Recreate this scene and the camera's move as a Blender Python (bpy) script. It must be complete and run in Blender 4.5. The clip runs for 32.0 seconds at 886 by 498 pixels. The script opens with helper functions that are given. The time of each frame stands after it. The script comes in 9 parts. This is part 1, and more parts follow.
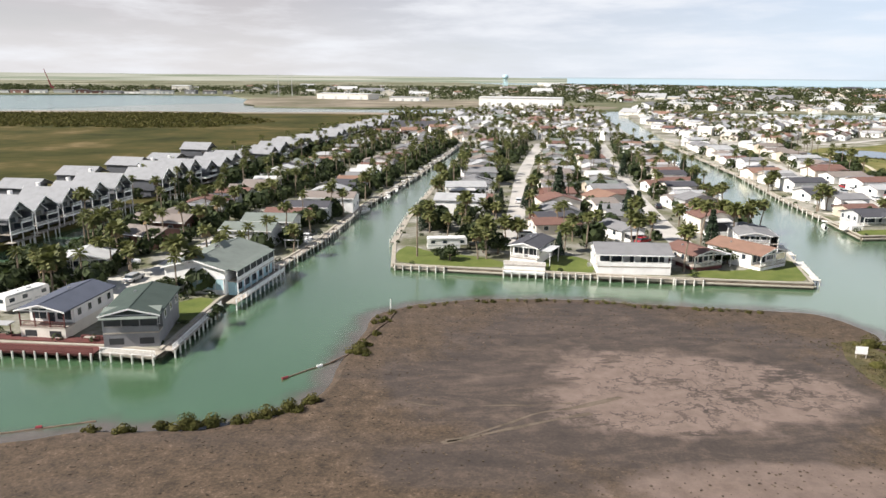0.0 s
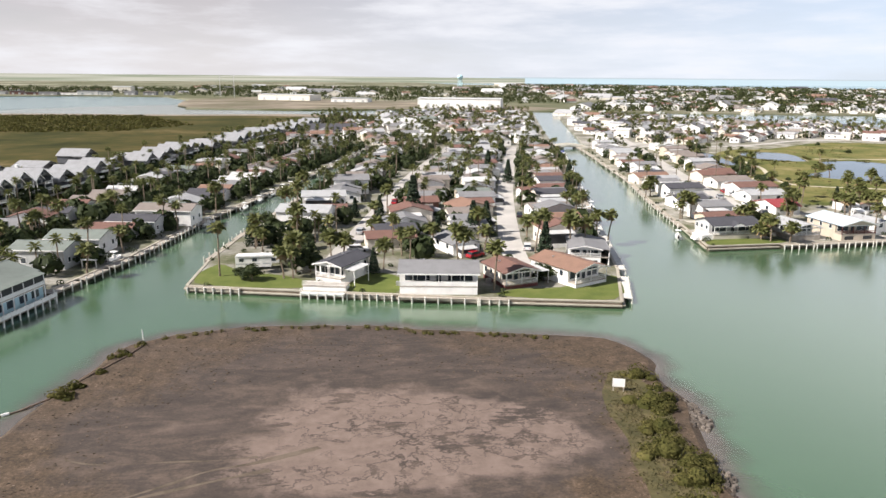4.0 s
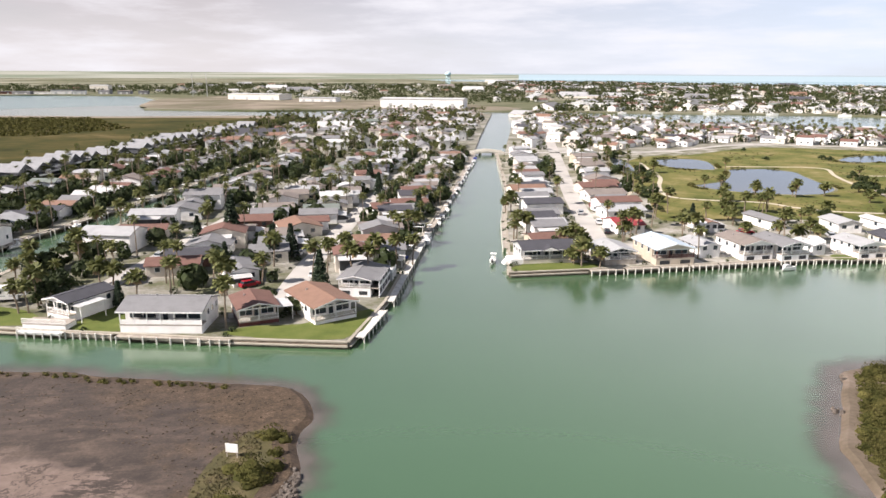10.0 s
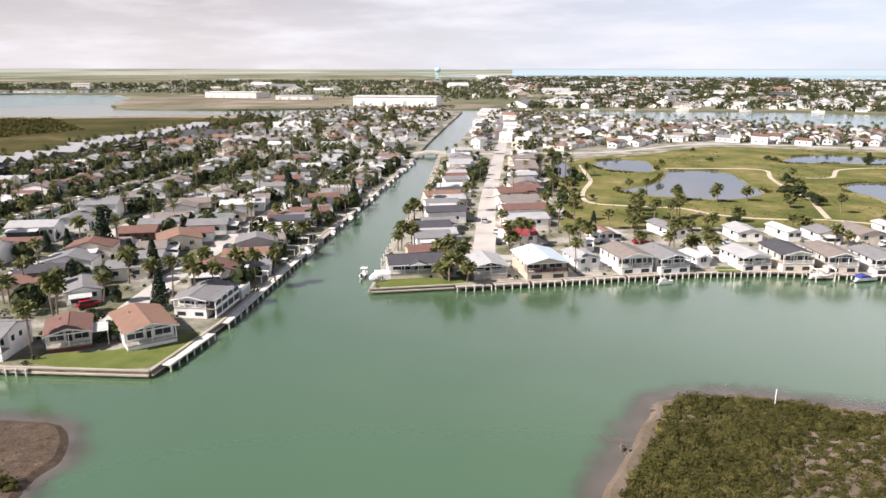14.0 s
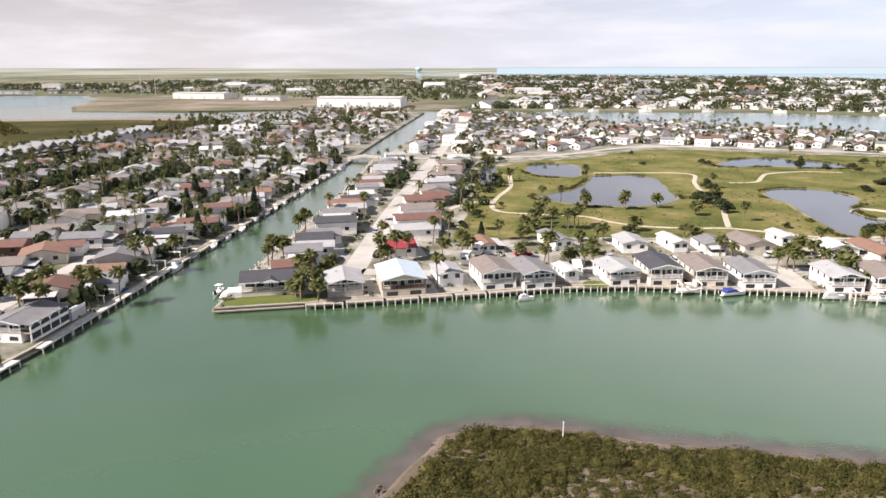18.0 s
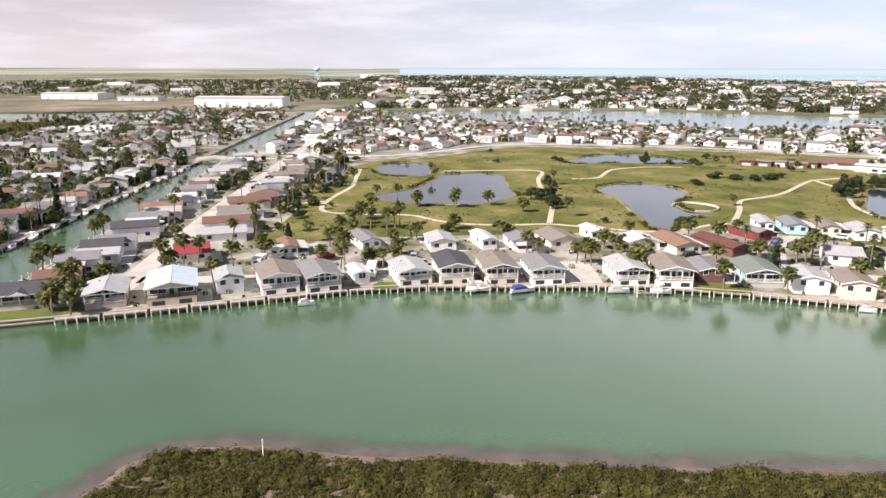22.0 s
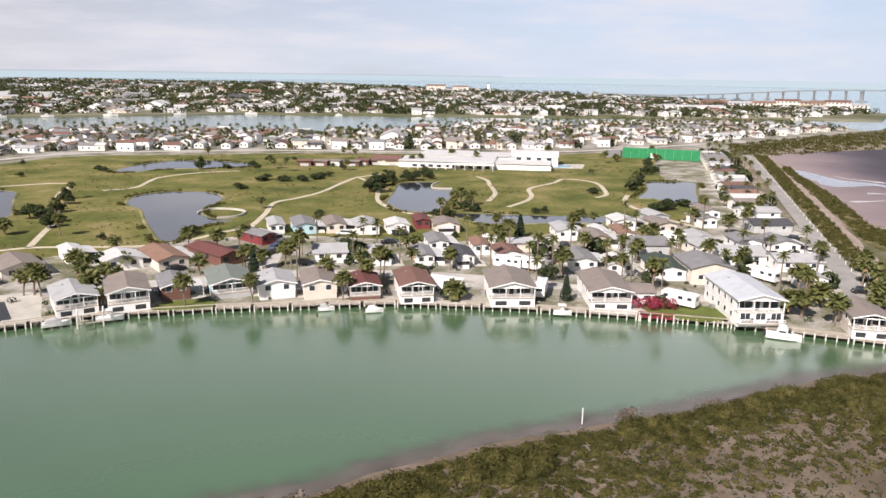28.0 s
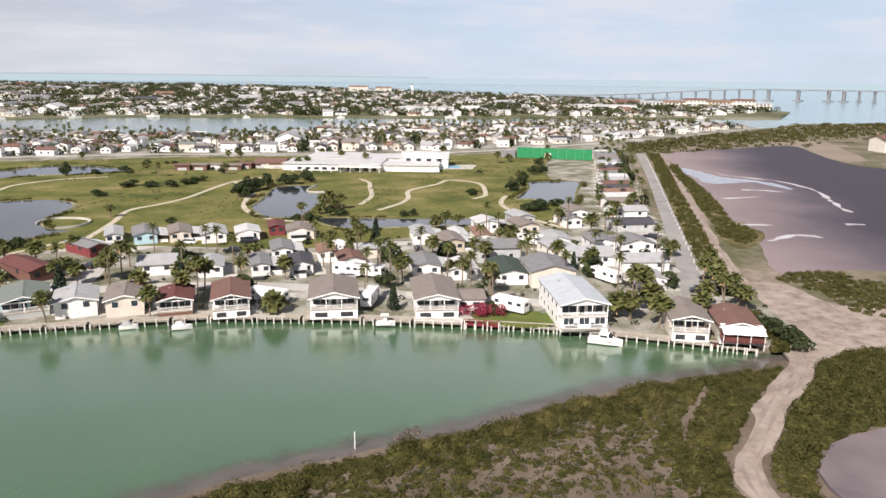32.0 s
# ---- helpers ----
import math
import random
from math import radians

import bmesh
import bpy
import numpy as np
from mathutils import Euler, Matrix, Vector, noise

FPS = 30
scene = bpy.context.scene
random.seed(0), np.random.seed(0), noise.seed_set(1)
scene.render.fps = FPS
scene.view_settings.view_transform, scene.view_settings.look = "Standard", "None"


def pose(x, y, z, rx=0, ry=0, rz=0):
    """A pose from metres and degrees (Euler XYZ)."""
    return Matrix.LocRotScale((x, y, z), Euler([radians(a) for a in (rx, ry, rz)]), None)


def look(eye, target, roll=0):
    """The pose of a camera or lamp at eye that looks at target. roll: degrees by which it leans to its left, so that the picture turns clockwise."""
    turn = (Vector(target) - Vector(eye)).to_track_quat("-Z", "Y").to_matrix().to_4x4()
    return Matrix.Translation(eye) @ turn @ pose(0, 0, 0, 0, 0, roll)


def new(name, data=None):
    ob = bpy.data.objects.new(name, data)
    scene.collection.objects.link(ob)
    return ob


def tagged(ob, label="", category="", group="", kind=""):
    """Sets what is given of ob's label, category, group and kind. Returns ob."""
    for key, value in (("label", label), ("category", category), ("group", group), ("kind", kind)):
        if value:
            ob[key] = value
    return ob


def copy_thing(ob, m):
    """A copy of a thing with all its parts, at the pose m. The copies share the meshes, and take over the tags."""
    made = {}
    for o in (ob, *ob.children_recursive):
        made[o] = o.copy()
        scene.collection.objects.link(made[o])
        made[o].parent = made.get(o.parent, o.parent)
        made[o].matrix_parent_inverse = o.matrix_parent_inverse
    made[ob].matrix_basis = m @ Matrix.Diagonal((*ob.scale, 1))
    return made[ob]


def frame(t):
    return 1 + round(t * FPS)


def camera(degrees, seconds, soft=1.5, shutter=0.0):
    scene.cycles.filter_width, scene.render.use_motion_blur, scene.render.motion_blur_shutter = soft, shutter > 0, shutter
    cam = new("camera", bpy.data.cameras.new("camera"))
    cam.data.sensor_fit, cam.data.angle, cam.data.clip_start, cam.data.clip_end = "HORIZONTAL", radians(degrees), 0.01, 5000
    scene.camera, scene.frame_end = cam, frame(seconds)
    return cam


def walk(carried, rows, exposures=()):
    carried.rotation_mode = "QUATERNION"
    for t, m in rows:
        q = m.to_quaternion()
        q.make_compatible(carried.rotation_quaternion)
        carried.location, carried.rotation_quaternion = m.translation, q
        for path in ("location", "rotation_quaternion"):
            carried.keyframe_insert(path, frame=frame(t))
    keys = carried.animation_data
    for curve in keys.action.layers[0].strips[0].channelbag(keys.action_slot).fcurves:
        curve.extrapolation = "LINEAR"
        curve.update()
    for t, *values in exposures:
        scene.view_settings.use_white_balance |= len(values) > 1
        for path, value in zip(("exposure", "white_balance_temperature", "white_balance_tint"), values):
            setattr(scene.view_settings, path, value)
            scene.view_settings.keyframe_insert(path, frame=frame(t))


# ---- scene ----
cam = camera(63.30, 32.0, soft=1.5)
walk(cam, [
    (0.0, look((0.01, 0.00, 42.17), (-0.01, 97.22, 18.72), 0.46)),
    (0.5, look((4.27, 1.74, 42.16), (4.28, 98.96, 18.76), 0.48)),
    (1.0, look((8.52, 3.46, 42.12), (8.59, 100.68, 18.71), 0.46)),
    (1.5, look((12.81, 4.99, 42.09), (12.93, 102.21, 18.66), 0.45)),
    (2.0, look((17.22, 6.43, 42.14), (18.13, 103.63, 18.67), 0.43)),
    (2.5, look((21.74, 7.84, 42.43), (24.70, 105.02, 19.00), 0.43)),
    (3.0, look((26.22, 9.04, 42.87), (30.73, 106.15, 19.44), 0.42)),
    (3.5, look((30.46, 9.94, 43.28), (35.20, 107.04, 19.84), 0.42)),
    (5.5, look((48.11, 12.22, 44.67), (52.71, 109.33, 21.26), 0.34)),
    (6.0, look((52.59, 12.83, 44.80), (57.14, 109.93, 21.30), 0.36)),
    (6.5, look((57.04, 13.46, 44.89), (61.58, 110.55, 21.37), 0.31)),
    (7.0, look((61.51, 14.07, 44.99), (65.99, 111.15, 21.41), 0.28)),
    (7.5, look((66.02, 14.60, 45.24), (70.47, 111.65, 21.54), 0.24)),
    (8.0, look((70.60, 15.19, 45.91), (75.03, 112.23, 22.14), 0.27)),
    (8.5, look((74.94, 15.85, 47.02), (79.37, 112.89, 23.29), 0.22)),
    (9.0, look((79.23, 16.47, 48.10), (83.61, 113.49, 24.28), 0.22)),
    (9.5, look((83.48, 17.09, 48.95), (87.86, 114.10, 25.07), 0.33)),
    (10.0, look((87.68, 17.79, 49.50), (92.09, 114.77, 25.49), 0.30)),
    (10.5, look((91.93, 18.60, 49.78), (96.36, 115.55, 25.66), 0.27)),
    (11.0, look((96.13, 19.49, 49.94), (100.61, 116.42, 25.77), 0.24)),
    (11.5, look((100.33, 20.31, 50.10), (104.82, 117.23, 25.86), 0.21)),
    (12.0, look((104.55, 21.07, 50.34), (109.07, 117.96, 26.01), 0.19)),
    (12.5, look((108.86, 21.80, 50.71), (113.35, 118.67, 26.29), 0.12)),
    (13.0, look((113.17, 22.56, 51.33), (117.69, 119.42, 26.87), 0.14)),
    (13.5, look((117.40, 23.19, 52.02), (121.86, 120.02, 27.45), 0.04)),
    (14.0, look((121.69, 23.79, 52.72), (126.15, 120.60, 28.07), 0.01)),
    (14.5, look((125.95, 24.42, 53.43), (130.42, 121.23, 28.77), -0.04)),
    (16.5, look((142.74, 26.51, 55.64), (147.19, 123.30, 30.87), -0.10)),
    (17.0, look((146.95, 27.31, 55.64), (151.41, 124.07, 30.80), -0.20)),
    (17.5, look((151.06, 28.03, 55.54), (155.51, 124.79, 30.69), -0.26)),
    (18.0, look((155.18, 28.66, 55.39), (160.91, 125.34, 30.52), -0.14)),
    (18.5, look((159.20, 29.30, 55.21), (172.16, 125.27, 30.25), -0.05)),
    (19.0, look((163.12, 29.94, 55.05), (178.37, 125.57, 30.12), 0.06)),
    (19.5, look((167.12, 30.54, 54.86), (183.39, 126.01, 29.94), 0.04)),
    (20.0, look((171.14, 31.10, 54.62), (187.48, 126.56, 29.73), -0.01)),
    (20.5, look((175.15, 31.60, 54.36), (191.67, 127.04, 29.48), -0.04)),
    (21.0, look((179.15, 32.07, 54.07), (195.98, 127.46, 29.22), -0.07)),
    (21.5, look((183.19, 32.57, 53.73), (200.26, 127.93, 28.91), 0.01)),
    (22.0, look((187.09, 32.95, 53.38), (204.83, 128.19, 28.62), 0.07)),
    (22.5, look((190.89, 33.19, 53.07), (209.04, 128.38, 28.36), 0.14)),
    (23.0, look((194.66, 33.38, 52.81), (214.32, 128.28, 28.15), 0.30)),
    (23.5, look((198.53, 33.61, 52.59), (219.33, 128.27, 27.97), 0.32)),
    (24.0, look((202.59, 33.86, 52.40), (226.93, 127.67, 27.75), 0.47)),
    (24.5, look((206.64, 34.25, 52.31), (245.19, 123.17, 27.68), 0.94)),
    (25.0, look((210.65, 34.62, 52.31), (253.57, 121.54, 27.78), 1.00)),
    (25.5, look((214.72, 34.66, 52.33), (263.30, 118.57, 27.88), 0.89)),
    (26.0, look((218.66, 34.30, 52.26), (272.35, 115.08, 27.94), 0.99)),
    (26.5, look((222.55, 33.91, 52.04), (280.17, 111.99, 27.89), 0.96)),
    (28.5, look((237.52, 30.82, 51.10), (300.20, 105.07, 27.48), 0.88)),
    (29.0, look((240.77, 29.84, 50.93), (306.47, 101.45, 27.34), 0.97)),
    (29.5, look((243.91, 28.77, 50.84), (310.41, 99.64, 27.27), 0.93)),
    (30.0, look((246.91, 27.64, 50.81), (314.34, 97.64, 27.30), 0.92)),
    (30.5, look((249.85, 26.37, 50.78), (317.33, 96.33, 27.27), 0.89)),
    (31.0, look((252.77, 25.03, 50.78), (320.23, 95.01, 27.27), 0.83)),
    (31.5, look((255.68, 23.64, 50.81), (323.16, 93.58, 27.29), 0.83)),
    (32.0, look((258.52, 22.31, 50.81), (325.99, 92.27, 27.29), 0.71)),
], exposures=[(0.0, 0.77, 6500, 10), (6.0, 0.80, 6550, 13), (10.0, 0.82, 6600, 15), (22.0, 0.79, 6650, 17), (29.0, 0.5, 6600, 16), (32.0, 0.48, 6580, 14)])

# ---- world, sun, exposure ----
SUN_AZ, SUN_EL = radians(199.0), radians(41.0)   # towards the sun, from +x counter-clockwise
sun = new("sun", bpy.data.lights.new("sun", "SUN"))
sun.data.energy, sun.data.angle, sun.data.color = 5.0, radians(0.6), (1.0, 0.94, 0.87)
sun_way = Vector((math.cos(SUN_AZ) * math.cos(SUN_EL), math.sin(SUN_AZ) * math.cos(SUN_EL), math.sin(SUN_EL)))
sun.matrix_world = look(tuple(sun_way * 300), (0, 0, 0))
scene.view_settings.exposure = 0.5

world = bpy.data.worlds.new("sky")
scene.world = world
world.use_nodes = True
wn, wl = world.node_tree.nodes, world.node_tree.links
wn.clear()
w_out = wn.new("ShaderNodeOutputWorld")
w_bg = wn.new("ShaderNodeBackground")
w_sky = wn.new("ShaderNodeTexSky")
w_sky.sky_type, w_sky.sun_disc = "NISHITA", False
w_sky.sun_elevation, w_sky.sun_rotation = SUN_EL, radians(90.0) - SUN_AZ
w_sky.air_density, w_sky.dust_density, w_sky.ozone_density = 1.0, 0.5, 1.5
w_gain = wn.new("ShaderNodeVectorMath")
w_gain.operation = "SCALE"
w_gain.inputs["Scale"].default_value = 0.045
w_tc = wn.new("ShaderNodeTexCoord")
w_map = wn.new("ShaderNodeMapping")
w_map.inputs["Scale"].default_value = (1.0, 1.0, 6.0)
w_noise = wn.new("ShaderNodeTexNoise")
w_noise.inputs["Scale"].default_value, w_noise.inputs["Detail"].default_value, w_noise.inputs["Roughness"].default_value = 4.2, 7, 0.58
w_xyz = wn.new("ShaderNodeSeparateXYZ")
wl.new(w_tc.outputs["Generated"], w_map.inputs[0])
wl.new(w_tc.outputs["Generated"], w_xyz.inputs[0])
wl.new(w_map.outputs[0], w_noise.inputs["Vector"])


def w_range(socket, a, b, c, d):
    n = wn.new("ShaderNodeMapRange")
    for key, v in zip(("From Min", "From Max", "To Min", "To Max"), (a, b, c, d)):
        n.inputs[key].default_value = v
    wl.new(socket, n.inputs["Value"])
    return n.outputs[0]


def w_times(a, b):
    n = wn.new("ShaderNodeMath")
    n.operation = "MULTIPLY"
    wl.new(a, n.inputs[0])
    wl.new(b, n.inputs[1])
    return n.outputs[0]


def w_blend(fac, a, b):
    n = wn.new("ShaderNodeMix")
    n.data_type = "RGBA"
    wl.new(fac, n.inputs["Factor"])
    for key, v in (("A", a), ("B", b)):
        if isinstance(v, tuple):
            n.inputs[key].default_value = (*v, 1)
        else:
            wl.new(v, n.inputs[key])
    return n.outputs["Result"]


# thin mauve-grey cloud in the west, whiter and bluer in the east; clear blue overhead
w_east = w_range(w_xyz.outputs["X"], -0.25, 0.75, 0.0, 1.0)
w_low = w_blend(w_east, (0.485, 0.475, 0.49), (0.47, 0.555, 0.655))
w_high = w_blend(w_east, (0.315, 0.292, 0.303), (0.415, 0.517, 0.655))
w_tone = w_blend(w_range(w_xyz.outputs["Z"], 0.02, 0.13, 0.0, 1.0), w_low, w_high)
w_streak = w_blend(w_range(w_noise.outputs["Fac"], 0.46, 0.66, 0.0, 0.8), w_tone, (0.54, 0.554, 0.58))
# added above the view: bright east to lift the water's reflections, dimmer west
w_added_bank = w_blend(w_range(w_xyz.outputs["Z"], 0.12, 0.3, 0.0, 1.0), w_streak, w_blend(w_range(w_xyz.outputs["X"], -0.2, 1.0, 0.0, 1.0), (0.25, 0.26, 0.29), (1.2, 1.17, 1.18)))
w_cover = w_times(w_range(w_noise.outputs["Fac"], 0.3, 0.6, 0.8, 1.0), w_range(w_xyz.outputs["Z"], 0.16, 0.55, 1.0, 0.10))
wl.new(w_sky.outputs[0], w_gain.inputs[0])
wl.new(w_blend(w_cover, w_gain.outputs[0], w_added_bank), w_bg.inputs[0])
wl.new(w_bg.outputs[0], w_out.inputs[0])


# ---- materials ----
def mat(name, colours, scale=1.0, rough=0.8, fine=8.0, bump=0.0, metal=0.0, spec=0.4, detail=5, jitter=0.0, island=False):
    """A surface that wanders between its colours at two scales; scale and fine: blotches and grain to the metre."""
    m = bpy.data.materials.new(name)
    m.use_nodes = True
    nt = m.node_tree
    b = nt.nodes["Principled BSDF"]
    b.inputs["Roughness"].default_value, b.inputs["Metallic"].default_value = rough, metal
    b.inputs["Specular IOR Level"].default_value = spec
    geo = nt.nodes.new("ShaderNodeNewGeometry")
    big = nt.nodes.new("ShaderNodeTexNoise")
    big.inputs["Scale"].default_value, big.inputs["Detail"].default_value = scale, detail
    small = nt.nodes.new("ShaderNodeTexNoise")
    small.inputs["Scale"].default_value, small.inputs["Detail"].default_value = fine, 3
    add = nt.nodes.new("ShaderNodeMath")
    add.operation, add.inputs[1].default_value = "MULTIPLY_ADD", 0.35
    ramp = nt.nodes.new("ShaderNodeValToRGB")
    cr = ramp.color_ramp
    n = len(colours)
    for i, c in enumerate(colours):
        at = 0.42 + 0.5 * i / max(1, n - 1)
        e = cr.elements[i] if i < 2 else cr.elements.new(at)
        e.position, e.color = at, (*c, 1)
    for node in (big, small):
        nt.links.new(geo.outputs["Position"], node.inputs["Vector"])
    nt.links.new(small.outputs["Fac"], add.inputs[0])
    nt.links.new(big.outputs["Fac"], add.inputs[2])
    nt.links.new(add.outputs[0], ramp.inputs[0])
    last = ramp.outputs[0]
    if jitter:
        rnd = geo.outputs["Random Per Island"]
        if not island:
            rnd = nt.nodes.new("ShaderNodeObjectInfo").outputs["Random"]
        hsv = nt.nodes.new("ShaderNodeHueSaturation")
        mr = nt.nodes.new("ShaderNodeMapRange")
        mr.inputs["To Min"].default_value, mr.inputs["To Max"].default_value = 1 - jitter, 1 + jitter
        nt.links.new(rnd, mr.inputs["Value"])
        nt.links.new(mr.outputs[0], hsv.inputs["Value"])
        nt.links.new(last, hsv.inputs["Color"])
        last = hsv.outputs[0]
    nt.links.new(last, b.inputs["Base Color"])
    if bump:
        bp = nt.nodes.new("ShaderNodeBump")
        bp.inputs["Strength"].default_value, bp.inputs["Distance"].default_value = 0.6, bump
        nt.links.new(add.outputs[0], bp.inputs["Height"])
        nt.links.new(bp.outputs[0], b.inputs["Normal"])
    return m


def shade(c, k):
    return tuple(min(0.9, v * k) for v in c)


def paint(name, c, rough=0.6, scale=0.5, vary=0.08, **more):
    return mat(name, [shade(c, 1 - 2 * vary), c, shade(c, 1 + vary)], scale, rough, 6.0, **more)


def striped(name, c, gap, axis, depth=0.02, rough=0.65):
    """Lap siding or shingle courses: bands every gap metres, up (z) or along the slope."""
    m = paint(name, c, rough)
    nt = m.node_tree
    b = nt.nodes["Principled BSDF"]
    tc = nt.nodes.new("ShaderNodeTexCoord")
    wave = nt.nodes.new("ShaderNodeTexWave")
    wave.wave_profile, wave.bands_direction = "SAW", axis
    wave.inputs["Scale"].default_value = 0.314 / gap
    bp = nt.nodes.new("ShaderNodeBump")
    bp.inputs["Distance"].default_value, bp.inputs["Strength"].default_value = depth, 0.5
    nt.links.new(tc.outputs["Object"], wave.inputs["Vector"])
    nt.links.new(wave.outputs["Fac"], bp.inputs["Height"])
    nt.links.new(bp.outputs[0], b.inputs["Normal"])
    return m


M = {}
M["white"] = striped("white_siding", (0.80, 0.79, 0.77), 0.2, "Z")
M["cream"] = striped("cream_siding", (0.74, 0.70, 0.62), 0.2, "Z")
M["beige"] = striped("beige_siding", (0.66, 0.60, 0.52), 0.2, "Z")
M["tan"] = striped("tan_siding", (0.52, 0.45, 0.36), 0.2, "Z")
M["greywall"] = striped("grey_siding", (0.45, 0.46, 0.46), 0.2, "Z")
M["bluewall"] = striped("pale_blue_siding", (0.42, 0.60, 0.66), 0.2, "Z")
M["redwall"] = striped("barn_red_siding", (0.20, 0.04, 0.045), 0.2, "Z")
M["brick"] = striped("brown_brick", (0.17, 0.085, 0.066), 0.1, "Z")
# townhouse grey, darkened and blued: balcony recess shade is in the colour
M["slate"] = striped("shaded_grey_siding", (0.10, 0.105, 0.12), 0.2, "Z")
M["darkwall"] = striped("weathered_grey_siding", (0.21, 0.21, 0.22), 0.2, "Z")
for key, c in {"grey": (0.20, 0.20, 0.205), "dark": (0.065, 0.065, 0.075), "light": (0.36, 0.365, 0.37), "brown": (0.215, 0.185, 0.165),
               "red": (0.168, 0.092, 0.074), "terra": (0.23, 0.138, 0.1), "wine": (0.13, 0.05, 0.045), "teal": (0.17, 0.195, 0.175),
               "green": (0.05, 0.07, 0.06), "navy": (0.075, 0.085, 0.115)}.items():
    M["roof_" + key] = striped(key + "_shingles", c, 0.28, "Y", 0.03, 0.85)
M["roof_town"] = striped("pale_grey_shingles", (0.27, 0.275, 0.285), 0.28, "Y", 0.03, 0.85)
M["roof_blue"] = striped("pale_blue_metal_roof", (0.52, 0.62, 0.70), 0.5, "Y", 0.02, 0.4)
M["roof_pale"] = striped("pale_blue_grey_metal_roof", (0.47, 0.50, 0.53), 0.5, "Y", 0.02, 0.5)
M["roof_white"] = striped("white_metal_roof", (0.54, 0.54, 0.53), 0.5, "Y", 0.02, 0.45)
M["roof_bright"] = striped("bright_red_metal_roof", (0.30, 0.05, 0.055), 0.5, "Y", 0.02, 0.5)
M["trim"] = paint("white_trim", (0.82, 0.81, 0.79), 0.5)
M["wood"] = mat("weathered_deck_wood", [(0.24, 0.21, 0.18), (0.36, 0.32, 0.27), (0.45, 0.41, 0.36)], 0.8, 0.85, 14)
M["redwood"] = mat("red_stained_wood", [(0.085, 0.028, 0.025), (0.14, 0.045, 0.038)], 0.8, 0.8, 14)
M["redpaint"] = paint("bright_red_deck_paint", (0.20, 0.028, 0.036), 0.6)
M["pile"] = mat("bleached_pile", [(0.42, 0.40, 0.36), (0.60, 0.58, 0.53), (0.72, 0.70, 0.66)], 0.9, 0.85, 9)
M["concrete"] = mat("pale_concrete", [(0.36, 0.34, 0.30), (0.46, 0.44, 0.39), (0.54, 0.52, 0.47)], 0.25, 0.9, 4)
M["wallcap"] = mat("seawall_cap", [(0.30, 0.27, 0.22), (0.42, 0.385, 0.32)], 0.4, 0.9, 5)
M["seawall"] = mat("stained_seawall", [(0.075, 0.058, 0.042), (0.15, 0.122, 0.092), (0.25, 0.215, 0.168)], 0.6, 0.95, 6)
M["glass"] = paint("dark_window_glass", (0.035, 0.045, 0.055), 0.08, spec=0.6)
# near-black: porch screens with the shade behind them put into the colour
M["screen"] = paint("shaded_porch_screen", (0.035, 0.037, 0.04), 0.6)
M["tar"] = mat("grey_worn_asphalt", [(0.20, 0.19, 0.18), (0.27, 0.26, 0.245), (0.33, 0.315, 0.295)], 0.15, 0.95, 3)
M["asphalt"] = mat("bleached_asphalt", [(0.34, 0.325, 0.30), (0.43, 0.41, 0.38), (0.50, 0.475, 0.44)], 0.12, 0.95, 3)
M["yard"] = mat("grassy_yard", [(0.055, 0.07, 0.022), (0.12, 0.12, 0.068), (0.22, 0.21, 0.175), (0.36, 0.345, 0.31)], 0.11, 0.95, 1.2)
M["lot"] = mat("sandy_yard", [(0.06, 0.078, 0.025), (0.15, 0.145, 0.09), (0.30, 0.285, 0.245), (0.44, 0.42, 0.38)], 0.11, 0.95, 1.2)
M["lawn"] = mat("mown_lawn", [(0.062, 0.088, 0.014), (0.098, 0.124, 0.022), (0.13, 0.145, 0.036)], 0.25, 0.95, 4, bump=0.04)
M["golf"] = mat("golf_turf", [(0.045, 0.06, 0.015), (0.097, 0.108, 0.028), (0.165, 0.152, 0.052), (0.265, 0.215, 0.105)], 0.05, 0.95, 0.5, spec=0.15)
M["path"] = mat("sandy_path", [(0.42, 0.37, 0.28), (0.52, 0.47, 0.37)], 0.2, 0.95, 2)
M["town"] = mat("town_ground", [(0.05, 0.06, 0.025), (0.15, 0.145, 0.10), (0.32, 0.305, 0.27), (0.42, 0.405, 0.37)], 0.03, 0.95, 0.25)
M["trunk"] = mat("palm_trunk", [(0.15, 0.115, 0.08), (0.26, 0.21, 0.16)], 1.5, 0.95, 9)
M["frond"] = mat("palm_frond", [(0.055, 0.066, 0.018), (0.115, 0.127, 0.038), (0.19, 0.185, 0.066)], 0.6, 0.7, 4, jitter=0.25, island=True)
M["drywood"] = mat("dead_fronds", [(0.20, 0.14, 0.07), (0.30, 0.22, 0.12)], 0.8, 0.9, 6)
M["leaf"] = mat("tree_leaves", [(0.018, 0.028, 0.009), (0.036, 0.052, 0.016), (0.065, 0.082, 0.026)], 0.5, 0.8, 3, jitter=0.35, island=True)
M["pine"] = mat("dark_needle_foliage", [(0.012, 0.024, 0.012), (0.025, 0.042, 0.018)], 0.7, 0.85, 4, jitter=0.3, island=True)
M["scrub"] = mat("mangrove_leaves", [(0.036, 0.041, 0.012), (0.08, 0.078, 0.024), (0.15, 0.13, 0.048)], 0.5, 0.9, 3, spec=0.12, jitter=0.3, island=True)
# leaves of distant trees, lightened: the haze is put into the colour
M["farleaf"] = mat("hazed_town_leaves", [(0.035, 0.045, 0.018), (0.06, 0.072, 0.03), (0.09, 0.098, 0.045)], 0.05, 0.9, 1, spec=0.15, jitter=0.3, island=True)
